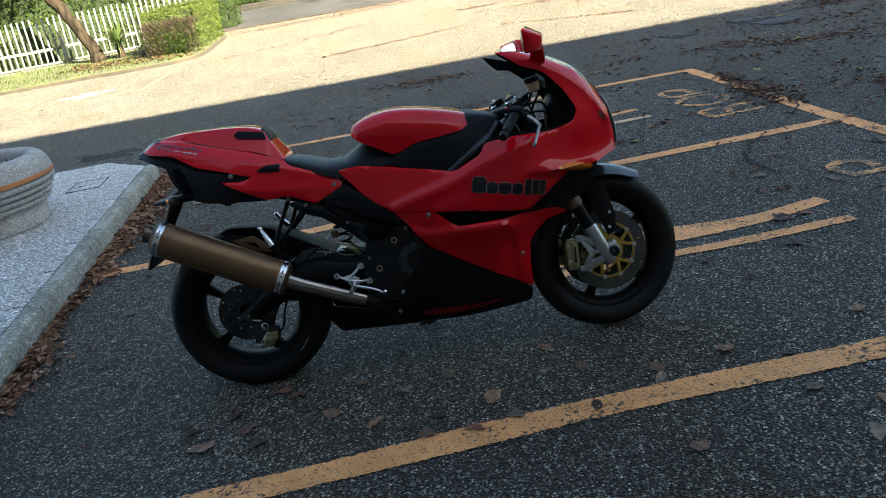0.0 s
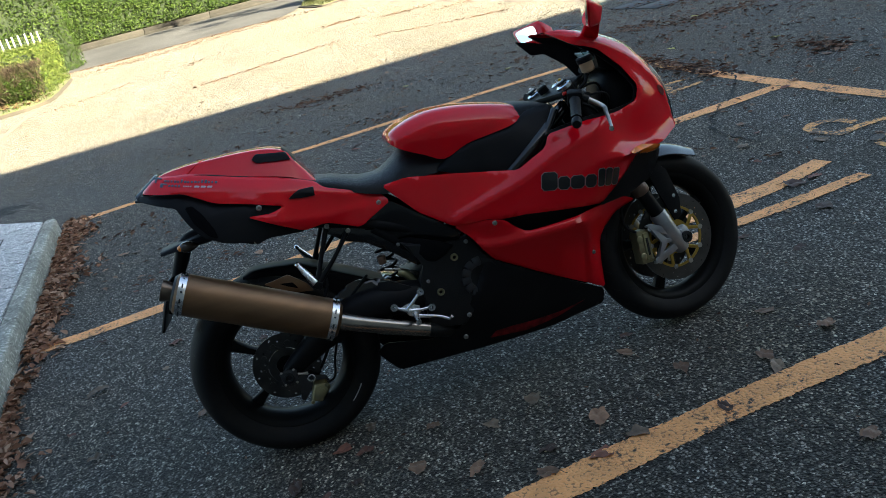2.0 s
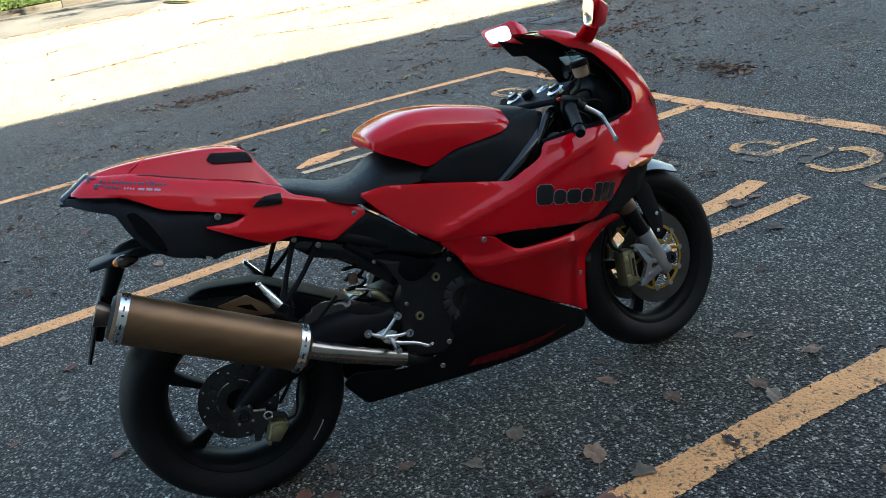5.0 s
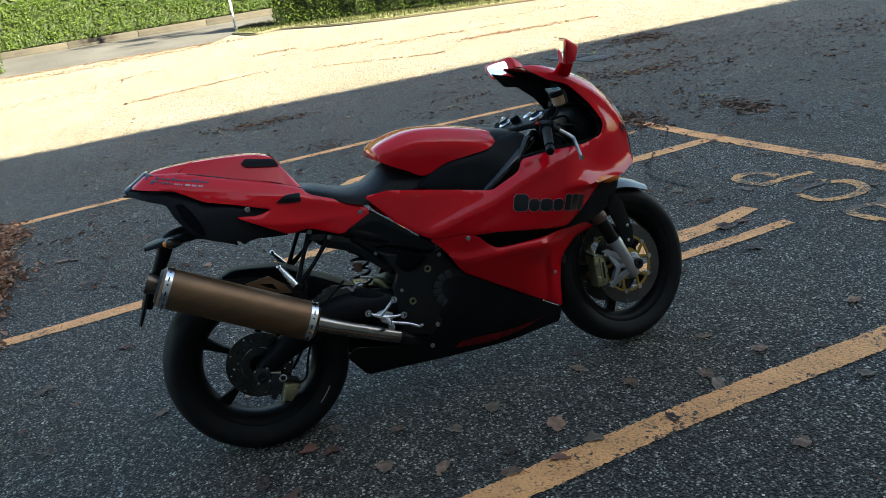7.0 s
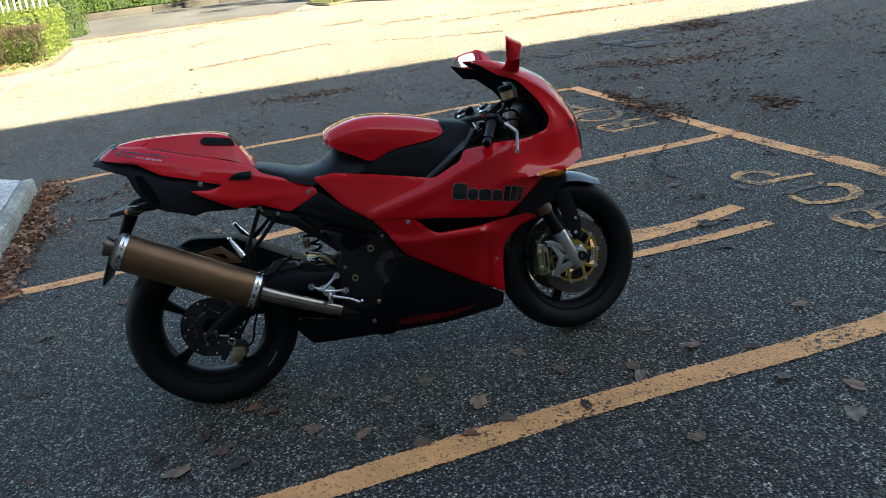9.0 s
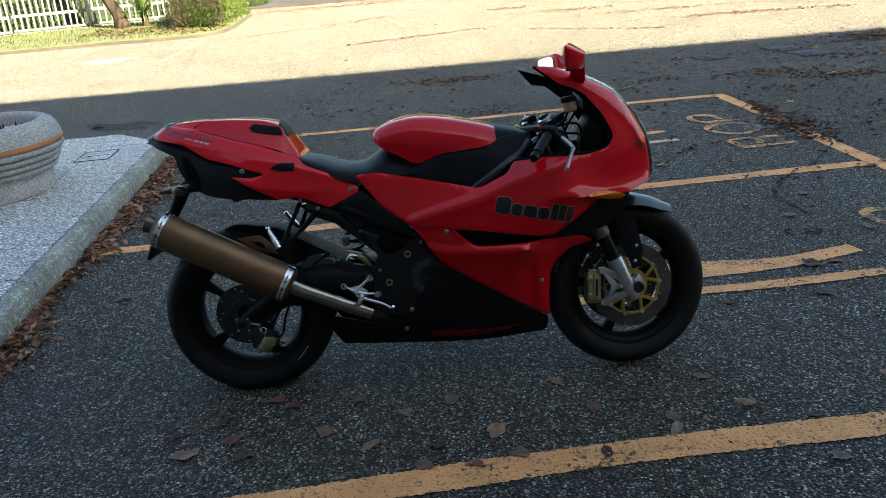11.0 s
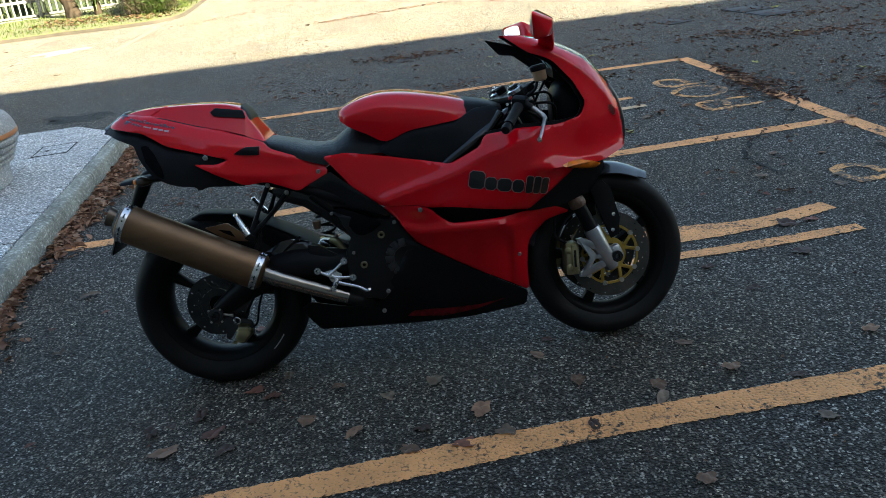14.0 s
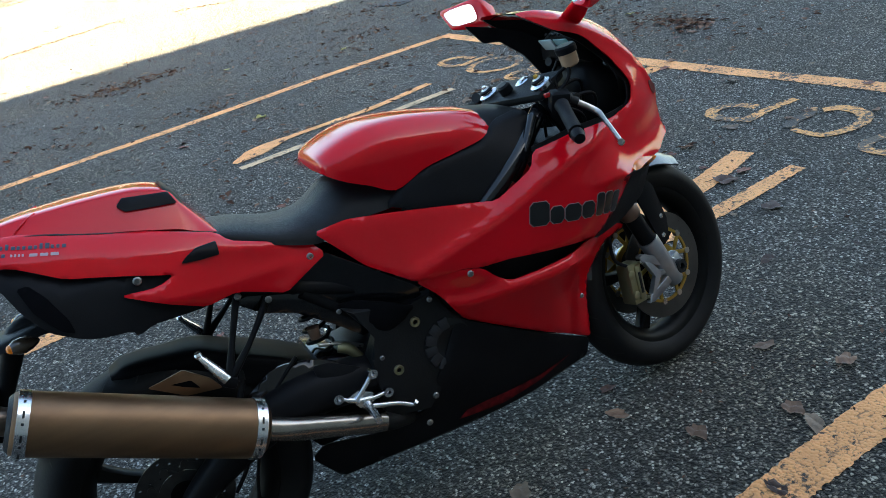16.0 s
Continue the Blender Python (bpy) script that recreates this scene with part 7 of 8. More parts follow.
def wheel(name, m, R, half, label, spokes, turn, disc_r, disc_at, carrier, tread, dark):
    """A wheel in the bike's frame: rim with spokes, tyre with grooves, discs."""
    rim_r = 0.222
    prof = [(rim_r, -half * 0.74), (rim_r + 0.008, -half * 0.72), (rim_r + 0.004, -half * 0.62), (rim_r - 0.016, -half * 0.5), (rim_r - 0.024, -half * 0.2), (rim_r - 0.024, half * 0.2), (rim_r - 0.016, half * 0.5), (rim_r + 0.004, half * 0.62), (rim_r + 0.008, half * 0.72), (rim_r, half * 0.74), (rim_r - 0.014, half * 0.66), (rim_r - 0.034, half * 0.3), (rim_r - 0.036, 0), (rim_r - 0.034, -half * 0.3), (rim_r - 0.014, -half * 0.66)]
    w = part(name, revolve(prof, 64, m @ AXLE), WHEEL_BLACK, bike, label, 40)
    part("tyre", revolve(tyre_profile(R, half, rim_r), 72, m @ AXLE), RUBBER, w, "black road tyre", 50)
    part("hub", revolve([(0.0, -0.075), (0.035, -0.075), (0.045, -0.05), (0.04, 0.0), (0.045, 0.05), (0.035, 0.075), (0.0, 0.075)], 28, m @ AXLE), WHEEL_BLACK, w, "", 40)
    for k in range(spokes):
        a = radians(turn + 360 / spokes * k)
        bm = bmesh.new()
        rows = []
        for t in np.linspace(0, 1, 6):
            r = 0.03 + (rim_r - 0.058) * t
            ww, dd = 0.017 - 0.006 * math.sin(math.pi * t) + 0.006 * t * t, 0.022 - 0.006 * t
            bend = 0.12 * math.sin(math.pi * t)
            c = Vector((math.cos(a + bend * 0.25), 0, math.sin(a + bend * 0.25)))
            s = Vector((-math.sin(a), 0, math.cos(a)))
            y = Vector((0, 1, 0))
            rows.append([m @ (c * r + s * ww * p + y * dd * q) for p, q in ((-1, -0.6), (-0.7, -1), (0.7, -1), (1, -0.6), (1, 0.6), (0.7, 1), (-0.7, 1), (-1, 0.6))])
        grid_faces(bm, rows, closed=True)
        part("spoke", bm, WHEEL_BLACK, w, "", 40)
    for side_y in disc_at:
        md = m @ Matrix.Translation((0, side_y, 0)) @ AXLE
        part("brake_disc", disc_bm(disc_r * (0.55 if dark else 0.7), disc_r, 0.005, md, 27 if dark else 45), DISC_DARK if dark else DISC_STEEL, w, "drilled steel brake disc", 30)
        part("disc_carrier", revolve([(0.034, -0.003), (0.06, -0.003), (0.06, 0.003), (0.034, 0.003)], 36, md), carrier, w, "gold disc carrier" if carrier is GOLD else "dark disc carrier", 30)
        nsp = 5
        for k in range(nsp):
            a = 2 * math.pi * k / nsp + 0.3
            for da in (-0.28, 0.28):
                p0 = Vector((0.055 * math.cos(a), 0.055 * math.sin(a), 0))
                p1 = Vector((disc_r * 0.68 * math.cos(a + da), disc_r * 0.68 * math.sin(a + da), 0))
                d = (p1 - p0).normalized()
                mm = md @ Matrix.Translation((p0 + p1) / 2) @ Matrix.Rotation(math.atan2(d.y, d.x), 4, "Z")
                part("carrier_arm", box(((p1 - p0).length, 0.012, 0.0055), mm, 0.0015), carrier, w, "", 30)
        bm = revolve([(disc_r * 0.66, -0.0028), (disc_r * 0.715, -0.0028), (disc_r * 0.715, 0.0028), (disc_r * 0.66, 0.0028)], 48, md)
        part("disc_carrier", bm, carrier, w, "gold disc carrier" if carrier is GOLD else "dark disc carrier", 30)
        for k in range(10):
            a = 2 * math.pi * k / 10 + 0.02
            part("rivet", revolve([(0, -0.006), (0.009, -0.006), (0.009, 0.006), (0, 0.006)], 10, md @ Matrix.Translation((disc_r * 0.7 * math.cos(a), disc_r * 0.7 * math.sin(a), 0))), DISC_DARK if dark else STEEL, w)
    # tread grooves, cut as thin dark blades in the crown
    for k in range(tread):
        a0 = 2 * math.pi * k / tread
        for sgn in (-1, 1):
            bm = bmesh.new()
            rows = []
            for t in np.linspace(0, 1, 7):
                sy = sgn * half * (0.12 + 0.72 * t)
                ca = math.acos(max(-1, min(1, -sy / half)))
                r = R - (R - rim_r) * 0.62 * (1 - math.sin(ca) ** 0.85) + 0.0008
                a = a0 + (0.5 * math.pi / tread if sgn > 0 else 0) + 0.16 * t
                rows.append([m @ Vector((r * math.cos(a + e), sy, r * math.sin(a + e))) for e in (-0.0055, 0.0055)])
            grid_faces(bm, rows)
            part("tread_groove", bm, CRACK, w, "", 0)
    # a pale printed bar on the side wall
    bm = bmesh.new()
    rows = []
    for t in np.linspace(0, 1, 8):
        a = radians((-48 if dark else -14) + 15 * t)
        rows.append([m @ Vector((r * math.cos(a), -half * 0.985 + (r - 0.25) * 0.1, r * math.sin(a))) for r in (0.251, 0.257)])
    grid_faces(bm, rows)
    part("side_print", bm, WHITE_PRINT, w, "pale printed bar on the tyre wall", 0)
    return w


wheel("rear_wheel", Matrix.Translation(RW), 0.317, 0.091, "black spoked rear wheel", 5, 148, 0.112, (-0.085,), DISC_DARK, 22, True)
adjuster = part("chain_adjuster", slab([(-0.022, 0.295), (0.006, 0.306), (0.034, 0.296), (0.03, 0.262), (0.012, 0.252), (-0.016, 0.262)], -0.138, -0.15, axis="y", bevel=0.003), COVER_GREY, bike, "aluminium axle adjuster block", 30)
part("axle_nut", revolve([(0.0075, 0.002), (0.0095, 0), (0.0165, 0), (0.0165, 0.01), (0.012, 0.012), (0.0075, 0.008)], 24, Matrix.Translation((0.006, -0.149, 0.278)) @ Matrix.Rotation(radians(90), 4, "X")), CASTING, adjuster, "hollow dark axle end", 30)
part("adjuster_bolt", tube([(0.034, -0.144, 0.28), (0.05, -0.144, 0.276), (0.066, -0.144, 0.272)], [0.004, 0.004, 0.0065], 10, smooth=False), STEEL, adjuster, "steel adjuster bolt", 30)
for x, w, r in ((-0.014, 0.3, 0.004), (-0.012, 0.258, 0.004), (0.026, 0.3, 0.004), (0.026, 0.256, 0.004)):
    part("adjuster_screw", revolve([(0, 0), (r, 0), (r, 0.003), (0, 0.004)], 10, Matrix.Translation((x, -0.15, w)) @ Matrix.Rotation(radians(90), 4, "X")), STEEL, adjuster)
part("rear_caliper_bracket", slab([(0.004, 0.262), (0.05, 0.262), (0.085, 0.246), (0.118, 0.232), (0.125, 0.205), (0.1, 0.2), (0.07, 0.225), (0.05, 0.195), (0.03, 0.17), (0.016, 0.18), (0.03, 0.225)], -0.1, -0.108, axis="y", bevel=0.002), COVER_GREY, bike, "aluminium caliper bracket", 30)
caliper = part("rear_caliper", hull([(0.044, -0.098, 0.165), (0.08, -0.098, 0.15), (0.122, -0.098, 0.19), (0.116, -0.098, 0.225), (0.07, -0.098, 0.23), (0.05, -0.132, 0.172), (0.08, -0.136, 0.16), (0.112, -0.134, 0.192), (0.108, -0.132, 0.216), (0.072, -0.134, 0.222)], 0.005), CALIPER, bike, "gold-grey rear brake caliper", 40)
for x, w, r in ((0.082, 0.19, 0.019), (0.052, 0.168, 0.007), (0.112, 0.212, 0.008)):
    part("caliper_boss", revolve([(0, 0), (r, 0), (r, 0.005), (r * 0.7, 0.008), (0, 0.008)], 20, Matrix.Translation((x, -0.131, w)) @ Matrix.Rotation(radians(90), 4, "X")), CALIPER, caliper, "", 40)
part("bracket_pin", revolve([(0.006, 0), (0.014, 0), (0.014, 0.014), (0.011, 0.016), (0.006, 0.01)], 20, Matrix.Translation((0.07, -0.108, 0.243)) @ Matrix.Rotation(radians(90), 4, "X")), ALU, bike, "bright round bracket pin", 40)
part("brake_hose", tube([(0.11, -0.125, 0.27), (0.15, -0.15, 0.33), (0.19, -0.15, 0.4), (0.26, -0.13, 0.46), (0.34, -0.12, 0.52)], 0.005, 8), SATIN, bike, "black brake hose", 60)
part("brake_hose", tube([(0.112, -0.13, 0.215), (0.145, -0.145, 0.235), (0.165, -0.15, 0.3), (0.2, -0.15, 0.38)], 0.004, 8), SATIN, bike, "thin black brake hose", 60)

# exhaust
E0, E1 = Vector((-0.232, -0.205, 0.663)), Vector((0.214, -0.2, 0.424))
ed = (E1 - E0).normalized()
EX = Matrix.Translation(E0) @ ed.to_track_quat("Z", "Y").to_matrix().to_4x4()
EL = (E1 - E0).length
part("silencer", revolve([(0, 0.0), (0.05, 0.0), (0.06, 0.006), (0.0635, 0.016), (0.0645, 0.05), (0.0645, EL - 0.04), (0.062, EL - 0.012), (0.05, EL), (0, EL)], 56, EX), BRONZE, bike, "bronze-coloured exhaust silencer", 50)
for z in (0.012, EL - 0.035):
    part("silencer_band", revolve([(0.063, z), (0.0668, z + 0.001), (0.0668, z + 0.023), (0.063, z + 0.024)], 56, EX), ALU, bike, "polished band round the silencer", 40)
    bm = bmesh.new()
    for k in range(18):
        a = 2 * math.pi * (k + 0.2 * (k % 2)) / 18
        c = EX @ Matrix.Rotation(a, 4, "Z") @ Matrix.Translation((0.0666, 0, z + 0.012))
        box((0.002, 0.014 if k % 2 else 0.005, 0.004 if k % 2 else 0.005), c, bm=bm)
    part("band_slot", bm, CASTING, bike, "dark slots and rivets of the band", 0)
part("silencer_tip", revolve([(0.0, -0.004), (0.024, -0.006), (0.031, -0.036), (0.034, -0.037), (0.0335, -0.032), (0.0285, -0.012), (0.028, 0.004), (0.0, 0.004)], 32, EX @ Matrix.Translation((0.008, 0.0, 0))), BROWNED, bike, "flared heat-browned steel outlet", 40)
part("silencer_cap", revolve([(0, -0.004), (0.05, -0.004), (0.058, 0.004), (0.05, 0.012), (0, 0.012)], 40, EX), CASTING, bike, "dark end cap", 40)
part("link_pipe", tube([tuple(E1 - ed * 0.03), tuple(E1 + ed * 0.05), (0.34, -0.185, 0.36), (0.43, -0.172, 0.318), (0.478, -0.165, 0.296)], [0.028, 0.0285, 0.0275, 0.0265, 0.0255], 24), PIPE_STEEL, bike, "brushed steel exhaust link pipe", 60)
part("pipe_joint", tube([(0.472, -0.166, 0.299), (0.5, -0.155, 0.283), (0.56, -0.11, 0.25)], [0.024, 0.023, 0.022], 20), CASTING, bike, "dark joint of the exhaust pipe", 60)
part("silencer_strap", tube([(0.19, -0.16, 0.5), (0.21, -0.15, 0.54), (0.2, -0.13, 0.58)], 0.007, 8), SATIN, bike, "", 60)

# pegs and brackets
for sd in (-1, 1):
    part("passenger_bracket", tube([(0.262, sd * 0.125, 0.712), (0.215, sd * 0.15, 0.62), (0.185, sd * 0.165, 0.555)], [0.009, 0.0075, 0.011], 8), SATIN, bike, "black passenger peg bracket", 60)
    part("passenger_bracket", tube([(0.322, sd * 0.125, 0.68), (0.255, sd * 0.15, 0.61), (0.19, sd * 0.165, 0.555)], [0.009, 0.007, 0.011], 8), SATIN, bike, "black passenger peg bracket", 60)
    peg = part("passenger_peg", tube([(0.178, sd * 0.18, 0.556), (0.168, sd * 0.172, 0.574), (0.152, sd * 0.16, 0.602), (0.142, sd * 0.152, 0.62)], [0.011, 0.0125, 0.0095, 0.007], 12), ALU, bike, "folded aluminium passenger peg", 50)
    part("peg_knob", revolve([(0, -0.009), (0.007, -0.006), (0.0095, 0), (0.007, 0.006), (0, 0.009)], 14, Matrix.Translation((0.14, sd * 0.151, 0.624))), ALU, peg)
    part("peg_clamp", box((0.03, 0.028, 0.024), pose(0.182, sd * 0.17, 0.548, 0, 35), 0.004), SATIN, peg)
    peg = part("rider_peg", tube([(0.452, sd * 0.172, 0.368), (0.45, sd * 0.2, 0.362), (0.447, sd * 0.265, 0.358)], [0.01, 0.0095, 0.009], 12), ALU, bike, "knurled aluminium rider peg", 50)
    part("peg_plate", slab([(0.412, 0.398), (0.44, 0.404), (0.472, 0.385), (0.468, 0.362), (0.432, 0.36)], sd * 0.172, sd * 0.18, axis="y", bevel=0.002), ALU, peg, "aluminium bracket plate", 40)
    part("peg_bracket", tube([(0.484, sd * 0.172, 0.428), (0.455, sd * 0.178, 0.405), (0.428, sd * 0.18, 0.384)], [0.0065, 0.0065, 0.009], 10), ALU, peg, "aluminium bracket arm", 60)
    part("peg_bracket", tube([(0.507, sd * 0.172, 0.368), (0.468, sd * 0.18, 0.372), (0.428, sd * 0.18, 0.38)], [0.006, 0.006, 0.008], 10), ALU, peg, "aluminium bracket arm", 60)
    part("peg_bracket", tube([(0.39, sd * 0.172, 0.404), (0.41, sd * 0.178, 0.392), (0.43, sd * 0.18, 0.382)], [0.005, 0.006, 0.008], 10), ALU, peg, "aluminium bracket arm", 60)
    part("pedal", tube([(0.44, sd * 0.175, 0.362), (0.47, sd * 0.18, 0.35), (0.52, sd * 0.185, 0.334), (0.55, sd * 0.19, 0.318), (0.56, sd * 0.2, 0.325)], [0.009, 0.007, 0.006, 0.006, 0.005], 10), ALU, peg, "slender aluminium foot pedal", 60)
    for x, w in ((0.484, 0.428), (0.507, 0.368), (0.39, 0.404)):
        part("peg_eye", revolve([(0.005, -0.008), (0.012, -0.008), (0.012, 0.008), (0.005, 0.008)], 18, Matrix.Translation((x, sd * 0.174, w)) @ Matrix.Rotation(radians(90), 4, "X")), ALU, peg, "", 40)
    for x, w in ((0.262, 0.712), (0.322, 0.68)):
        bolt(x, -0.14, w, 0.008, STEEL) if sd < 0 else None
part("side_stand", tube([(0.56, 0.12, 0.22), (0.62, 0.19, 0.12), (0.66, 0.27, 0.046)], 0.012, 10), SATIN, bike, "black side stand", 60)
part("side_stand_foot", box((0.07, 0.035, 0.01), pose(0.66, 0.275, 0.038, LEAN, 0, 0), 0.003), SATIN, bike)

# plate carrier behind the tail
part("plate_carrier", tube([(-0.05, 0.0, 0.79), (-0.12, 0, 0.78), (-0.18, 0, 0.77), (-0.215, 0, 0.72), (-0.26, 0, 0.64), (-0.3, 0, 0.56)], [0.035, 0.03, 0.026, 0.024, 0.018, 0.012], 12), SATIN, bike, "black plate carrier", 60)
part("plate_carrier_wing", half_loft([(-0.26, [(0, 0.772), (0.05, 0.768), (0.066, 0.758)]), (-0.18, [(0, 0.785), (0.06, 0.779), (0.075, 0.762)]), (-0.1, [(0, 0.792), (0.06, 0.782), (0.07, 0.765)]), (0.03, [(0, 0.76), (0.08, 0.75), (0.09, 0.715)])], 6, 3), SATIN, bike, "black carrier shelf under the tail", 60)
plate = part("number_plate", box((0.006, 0.165, 0.165), pose(-0.3, 0, 0.6, 0, 24), 0.002), WHITE_METAL, bike, "white number plate seen from behind its carrier")
for k in range(5):
    part("plate_bar", box((0.002, 0.018, 0.05), pose(-0.305, -0.056 + 0.028 * k, 0.6, 0, 24)), LOGO_BLACK, plate, "plain dark bar", 0)
part("plate_back", box((0.006, 0.17, 0.17), pose(-0.293, 0, 0.602, 0, 24), 0.002), SATIN, bike, "black backing of the plate")
for sd in (-1, 1):
    part("rear_indicator_stalk", tube([(-0.15, sd * 0.05, 0.772), (-0.165, sd * 0.075, 0.77)], [0.008, 0.009], 10), SATIN, bike, "black stalk of the rear indicator", 60)
    turned = Matrix.Translation((-0.166, sd * 0.096, 0.769)) @ Matrix.Rotation(radians(-sd * 18), 4, "Z") @ Matrix.Rotation(radians(-84), 4, "Y")
    shape = part("rear_indicator", revolve([(0, -0.034), (0.006, -0.03), (0.0135, -0.016), (0.0175, 0.0), (0.0165, 0.014), (0.011, 0.024), (0.01, 0.0245), (0, 0.0245)], 20, turned), SMOKED, bike, "leaf-shaped smoked rear indicator", 60)
    part("rear_indicator_lens", revolve([(0.0, 0.0235), (0.0105, 0.0235), (0.0085, 0.029), (0.004, 0.0325), (0, 0.033)], 16, turned), AMBER, shape, "amber tip of the rear indicator")

# front end, turned a little to the left about the steering axis
STEER = 13.0
ax_dir = Vector((-0.399, 0, 0.917))
ax_pt = Vector((1.365, 0, 0.31))
S = Matrix.Translation(ax_pt) @ Matrix.Rotation(radians(STEER), 4, ax_dir) @ Matrix.Translation(-ax_pt)
FX = Vector((1.402, 0, 0.302))
wheel("front_wheel", S @ Matrix.Translation(FX), 0.3, 0.061, "black spoked front wheel turned slightly left", 5, 100, 0.152, (-0.062, 0.062), GOLD, 24, False)


def steered(bm):
    bmesh.ops.transform(bm, matrix=S, verts=bm.verts)
    return bm


for sd in (-1, 1):
    y = sd * 0.106
    up = lambda d: (FX.x - 0.03 - 0.399 * d, y, FX.z + 0.917 * d)
    part("fork_slider", steered(tube([up(-0.045), up(-0.035), up(0.06), up(0.115), up(0.12)], [0.022, 0.027, 0.028, 0.0295, 0.028], 24, smooth=False)), FORK_ALU, bike, "grey aluminium fork foot", 40)
    part("fork_tube", steered(tube([up(0.1), up(0.22)], 0.024, 20, smooth=False)), SATIN, bike, "dark fork tube", 40)
    part("fork_sleeve", steered(tube([up(0.21), up(0.215), up(0.235), up(0.238), up(0.3)], [0.027, 0.0295, 0.0295, 0.027, 0.026], 20, smooth=False)), BROWN_CUP, bike, "brown fork sleeve", 40)
    part("fork_leg", steered(tube([up(0.25), up(0.66)], 0.027, 20, smooth=False)), SATIN, bike, "black upper fork leg", 40)
    part("fork_cap", steered(revolve([(0, 0), (0.026, 0), (0.027, 0.012), (0.016, 0.018), (0.014, 0.024), (0, 0.024)], 24, Matrix.Translation(up(0.66)) @ ax_dir.to_track_quat("Z", "Y").to_matrix().to_4x4())), ALU, bike, "polished fork cap", 40)
    for r0, z0, mt in ((0.019, 0.024, SATIN), (0.012, 0.027, STEEL), (0.006, 0.034, GOLD if sd < 0 else ALU)):
        part("fork_adjuster", steered(revolve([(0, z0 - 0.004), (r0, z0 - 0.004), (r0, z0), (r0 * 0.7, z0 + 0.003), (0, z0 + 0.003)], 20, Matrix.Translation(up(0.66)) @ ax_dir.to_track_quat("Z", "Y").to_matrix().to_4x4())), mt, bike, "stepped fork adjuster", 40)
    foot = part("axle_clamp", steered(box((0.07, 0.036, 0.06), pose(FX.x - 0.004, sd * 0.1, FX.z + 0.005, 0, -23), 0.014)), FORK_ALU, bike, "aluminium axle clamp", 40)
    part("axle_end", steered(revolve([(0.009, -0.002), (0.019, -0.002), (0.021, 0.004), (0.019, 0.012), (0.009, 0.012)], 24, Matrix.Translation((FX.x, sd * 0.122, FX.z)) @ Matrix.Rotation(radians(90), 4, "X"))), CASTING, foot, "hollow axle end")
    for bar in ([(-0.14, 0.384), (-0.118, 0.386), (-0.03, 0.338), (-0.006, 0.33), (-0.008, 0.31), (-0.04, 0.316), (-0.128, 0.364)], [(-0.14, 0.25), (-0.12, 0.246), (-0.03, 0.276), (-0.004, 0.282), (-0.006, 0.302), (-0.036, 0.298), (-0.13, 0.27)], [(-0.132, 0.372), (-0.114, 0.372), (-0.072, 0.318), (-0.074, 0.306), (-0.116, 0.26), (-0.132, 0.26), (-0.094, 0.312)], [(-0.086, 0.322), (-0.03, 0.312), (-0.012, 0.306), (-0.03, 0.301), (-0.086, 0.304)]):
        part("caliper_arm", steered(slab([(FX.x + a, b) for a, b in bar], sd * 0.106, sd * 0.122, axis="y", bevel=0.003)), FORK_ALU, bike, "aluminium caliper carrier arm", 30)
    cal = part("front_caliper", steered(box((0.05, 0.05, 0.116), pose(FX.x - 0.156, sd * 0.085, 0.316, 0, 3), 0.007)), CALIPER, bike, "gold-grey front brake caliper", 40)
    part("caliper_bridge", steered(box((0.022, 0.056, 0.096), pose(FX.x - 0.15, sd * 0.087, 0.316, 0, 3), 0.004)), CALIPER, cal, "raised rib of the caliper", 40)
    part("caliper_slot", steered(box((0.008, 0.004, 0.06), pose(FX.x - 0.15, sd * 0.115, 0.316, 0, 3), 0.001)), CASTING, cal, "dark slot in the caliper", 0)
    for z in (0.286, 0.346):
        part("caliper_piston", steered(revolve([(0, 0), (0.012, 0), (0.012, 0.004), (0.009, 0.006), (0, 0.006)], 20, Matrix.Translation((FX.x - 0.172, sd * 0.108, z)) @ Matrix.Rotation(radians(90 if sd < 0 else -90), 4, "X"))), CALIPER, cal, "", 40)
    for z in (0.262, 0.372):
        part("caliper_bolt", steered(revolve([(0, -0.008), (0.009, -0.008), (0.009, 0.008), (0, 0.008)], 12, Matrix.Translation((FX.x - 0.13, sd * 0.112, z)) @ Matrix.Rotation(radians(90), 4, "X"))), ALU, cal)
    part("brake_hose", steered(tube([(FX.x - 0.17, sd * 0.1, 0.37), (FX.x - 0.21, sd * 0.1, 0.41), (FX.x - 0.2, sd * 0.09, 0.5), (FX.x - 0.22, sd * 0.05, 0.62)], 0.005, 8)), SATIN, bike, "black brake hose", 60)
    part("fender_stay", steered(slab([(FX.x - 0.06, 0.55), (FX.x - 0.01, 0.57), (FX.x + 0.02, 0.54), (FX.x + 0.045, 0.43), (FX.x + 0.035, 0.37), (FX.x + 0.005, 0.36), (FX.x - 0.02, 0.43)], sd * 0.074, sd * 0.08, axis="y", bevel=0.002)), SATIN, bike, "black mudguard stay", 40)
    for x, z in ((FX.x + 0.02, 0.445), (FX.x + 0.012, 0.39)):
        part("stay_bolt", steered(revolve([(0, 0), (0.007, 0), (0.007, 0.004), (0, 0.005)], 12, Matrix.Translation((x, sd * 0.08, z)) @ Matrix.Rotation(radians(90 if sd < 0 else -90), 4, "X"))), ALU, bike)
part("front_mudguard", steered(arc_sheet(FX.x, FX.z, 0.288, 0.294, 64, 165, 0.078, 0.042, 24)), FENDER_GREY, bike, "glossy dark grey front mudguard", 60)
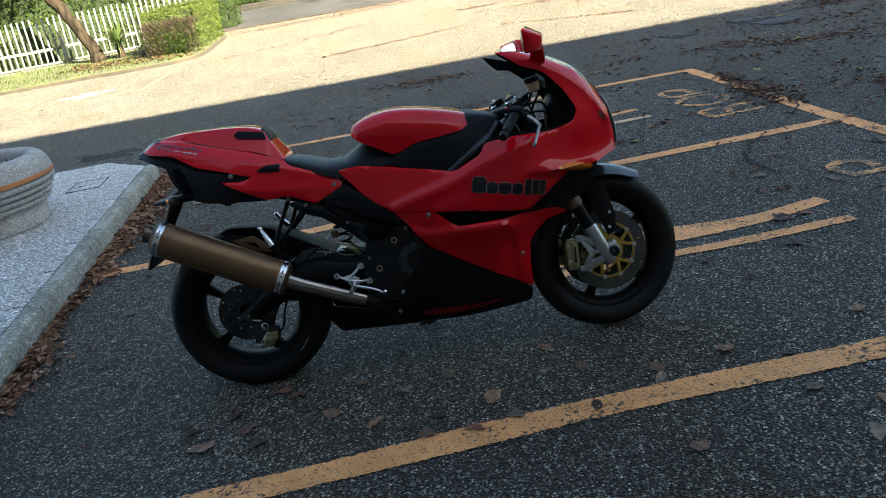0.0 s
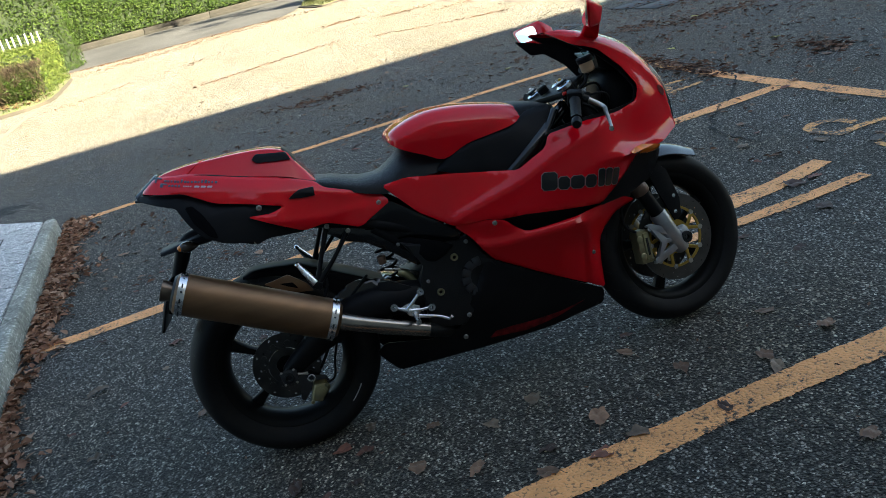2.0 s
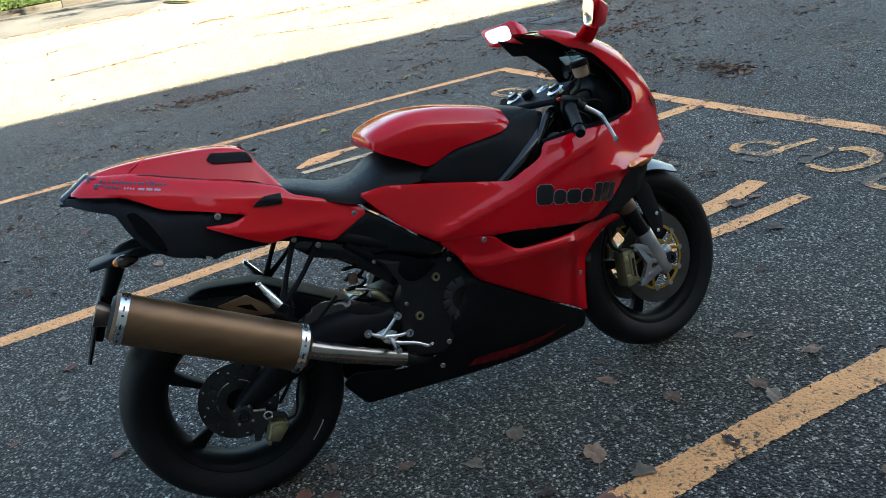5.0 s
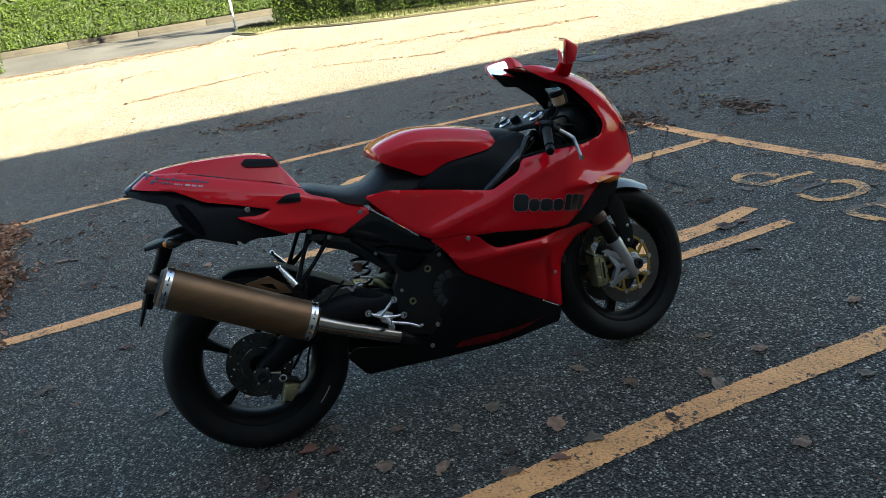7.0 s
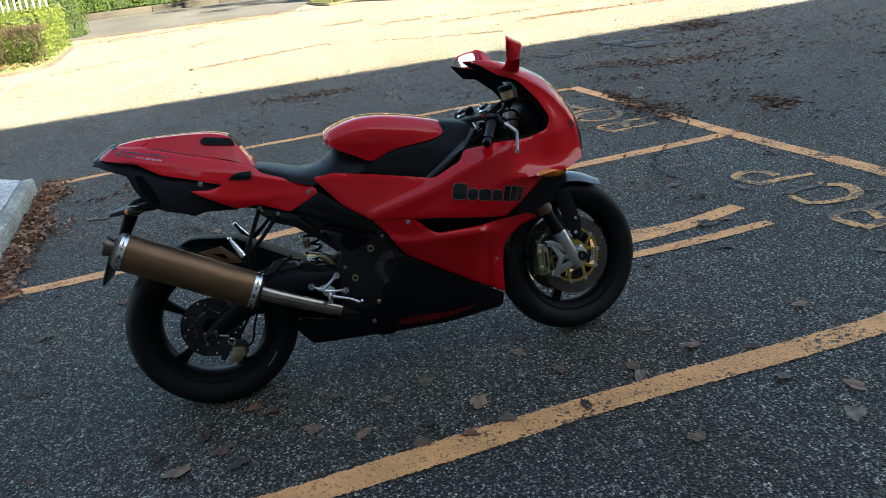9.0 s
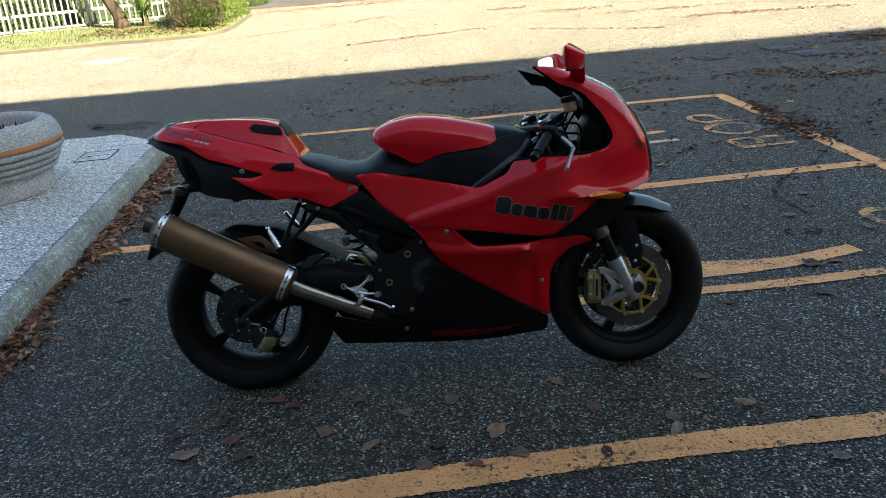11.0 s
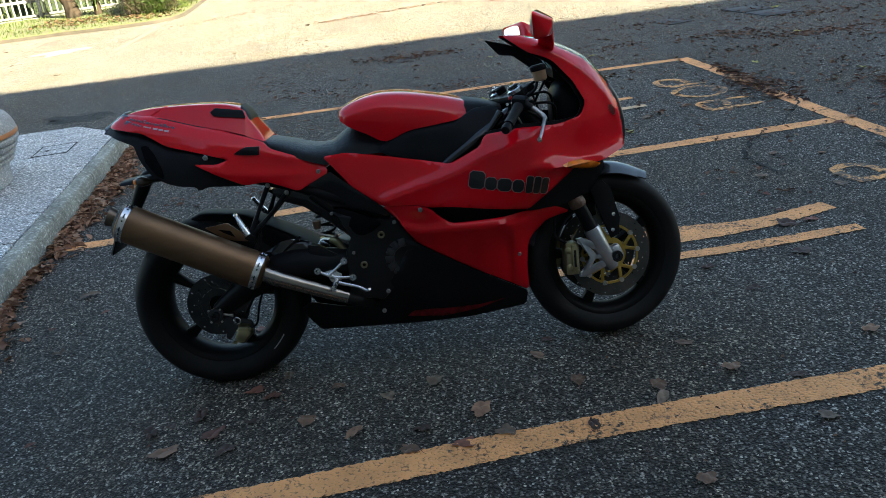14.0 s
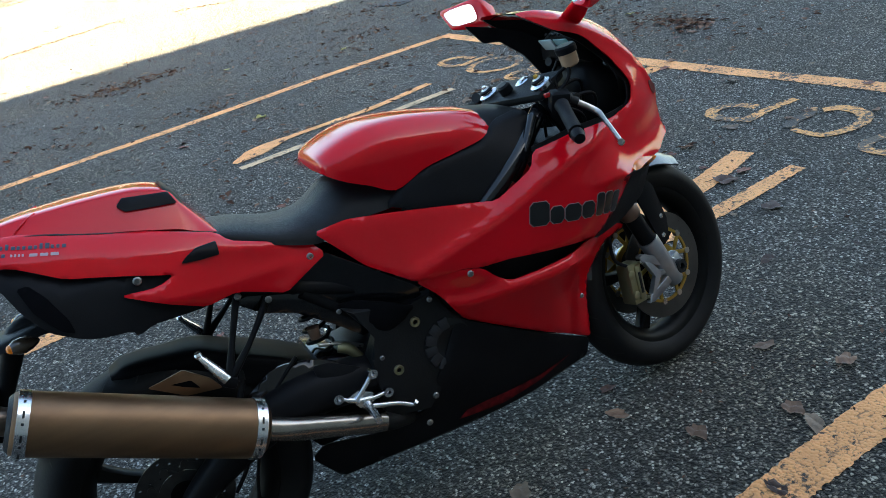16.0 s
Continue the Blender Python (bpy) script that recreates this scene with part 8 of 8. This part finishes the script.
part("mudguard_lip", steered(arc_sheet(FX.x, FX.z, 0.298, 0.291, 56, 65, 0.06, 0.034, 8)), FENDER_GREY, bike, "tapered front lip of the mudguard", 60)
part("lower_yoke", steered(box((0.1, 0.26, 0.05), pose(1.2, 0, 0.74, 0, -23.5), 0.012)), CASTING, bike, "dark lower fork yoke", 40)
yoke = part("upper_yoke", steered(box((0.1, 0.25, 0.026), pose(1.125, 0, 0.905, 0, -23.5), 0.01)), CASTING, bike, "dark upper fork yoke", 40)
part("steering_nut", steered(revolve([(0, 0), (0.02, 0), (0.02, 0.014), (0.012, 0.018), (0, 0.018)], 24, Matrix.Translation((1.145, 0, 0.915)) @ ax_dir.to_track_quat("Z", "Y").to_matrix().to_4x4())), ALU, yoke, "polished steering nut", 40)
part("ignition_lock", steered(revolve([(0, 0), (0.018, 0), (0.018, 0.02), (0.013, 0.025), (0, 0.025)], 20, Matrix.Translation((1.1, 0.02, 0.912)) @ ax_dir.to_track_quat("Z", "Y").to_matrix().to_4x4())), SATIN, yoke, "black ignition lock", 40)

# handlebars
for sd in (-1, 1):
    x1 = 1.072 if sd < 0 else 1.0
    inner, end = Vector((1.125 if sd < 0 else 1.09, sd * 0.185, 0.875)), Vector((x1, sd * 0.315, 0.828))
    bar = part("handlebar", tube([(1.15 if sd < 0 else 1.11, sd * 0.11, 0.888), tuple(inner), tuple(end)], 0.011, 14, smooth=False), SATIN, bike, "black clip-on handlebar", 40)
    d = (end - inner).normalized()
    part("grip", tube([tuple(inner), tuple(inner + d * 0.01), tuple(end - d * 0.02), tuple(end - d * 0.012)], [0.0185, 0.017, 0.0165, 0.019], 18, smooth=False), RUBBER, bar, "ribbed rubber grip", 40)
    part("bar_weight", tube([tuple(end - d * 0.01), tuple(end + d * 0.004), tuple(end + d * 0.02)], [0.015, 0.017, 0.013], 16, smooth=False), SATIN, bar, "", 40)
    part("switch_box", box((0.05, 0.042, 0.05), Matrix.Translation(inner - d * 0.025) @ pose(0, 0, 0, 15, 10, 20 * sd), 0.008), SATIN, bar, "black switch box", 40)
    dx = 0.0 if sd < 0 else -0.055
    part("lever", tube([(1.15 + dx, sd * 0.17, 0.885), (1.19 + dx, sd * 0.19, 0.852), (1.206 + dx, sd * 0.207, 0.834), (1.2 + dx, sd * 0.232, 0.824), (1.18 + dx, sd * 0.3, 0.796), (1.169 + dx, sd * 0.333, 0.782), (1.167 + dx, sd * 0.337, 0.781)], [0.009, 0.0085, 0.008, 0.0065, 0.0055, 0.006, 0.0085], 12), STEEL, bar, "bent aluminium hand lever", 60)
    part("lever_perch", tube([(1.12 + dx, sd * 0.15, 0.9), (1.145 + dx, sd * 0.17, 0.888), (1.17 + dx, sd * 0.185, 0.868)], [0.014, 0.016, 0.011], 10), CASTING, bar, "dark cast lever perch", 50)
    part("master_cylinder", tube([tuple(inner + Vector((0.03, sd * -0.06, 0.012))), tuple(inner + Vector((0.045, sd * 0.0, 0.005)))], 0.013, 14, smooth=False), CASTING, bar, "dark master cylinder", 40)
part("kill_switch", box((0.014, 0.012, 0.012), pose(1.105, -0.16, 0.905), 0.003), RED_LENS, bike, "red engine switch")
cup = part("brake_reservoir", revolve([(0, -0.03), (0.02, -0.03), (0.026, -0.024), (0.0275, 0.012), (0, 0.012)], 28, pose(1.211, -0.118, 0.972, 0, -8) @ Matrix.Scale(0.86, 4)), FLUID, bike, "translucent brown brake reservoir", 40)
part("reservoir_cap", revolve([(0, 0.01), (0.03, 0.01), (0.0315, 0.014), (0.0315, 0.028), (0.026, 0.033), (0, 0.033)], 28, pose(1.211, -0.118, 0.972, 0, -8) @ Matrix.Scale(0.86, 4)), SATIN, cup, "black screw cap", 40)
part("reservoir_stay", tube([(1.16, -0.13, 0.9), (1.19, -0.13, 0.92), (1.205, -0.125, 0.955)], 0.005, 8), SATIN, bike, "", 60)
for a, b, c in (((1.15, -0.12, 0.9), (1.24, -0.1, 0.9), (1.26, -0.05, 0.78)), ((1.16, -0.15, 0.88), (1.25, -0.14, 0.86), (1.24, -0.08, 0.72)), ((1.13, -0.17, 0.87), (1.2, -0.15, 0.82), (1.22, -0.1, 0.7)), ((1.2, -0.12, 0.95), (1.17, -0.11, 0.93), (1.16, -0.12, 0.9)), ((1.1, 0.12, 0.89), (1.2, 0.13, 0.9), (1.24, 0.08, 0.76)), ((1.25, 0.0, 0.95), (1.2, 0.03, 0.85), (1.18, 0.03, 0.72))):
    part("cable", tube([a, b, c], 0.0045, 8, n=14), SATIN, bike, "black control cable", 60)
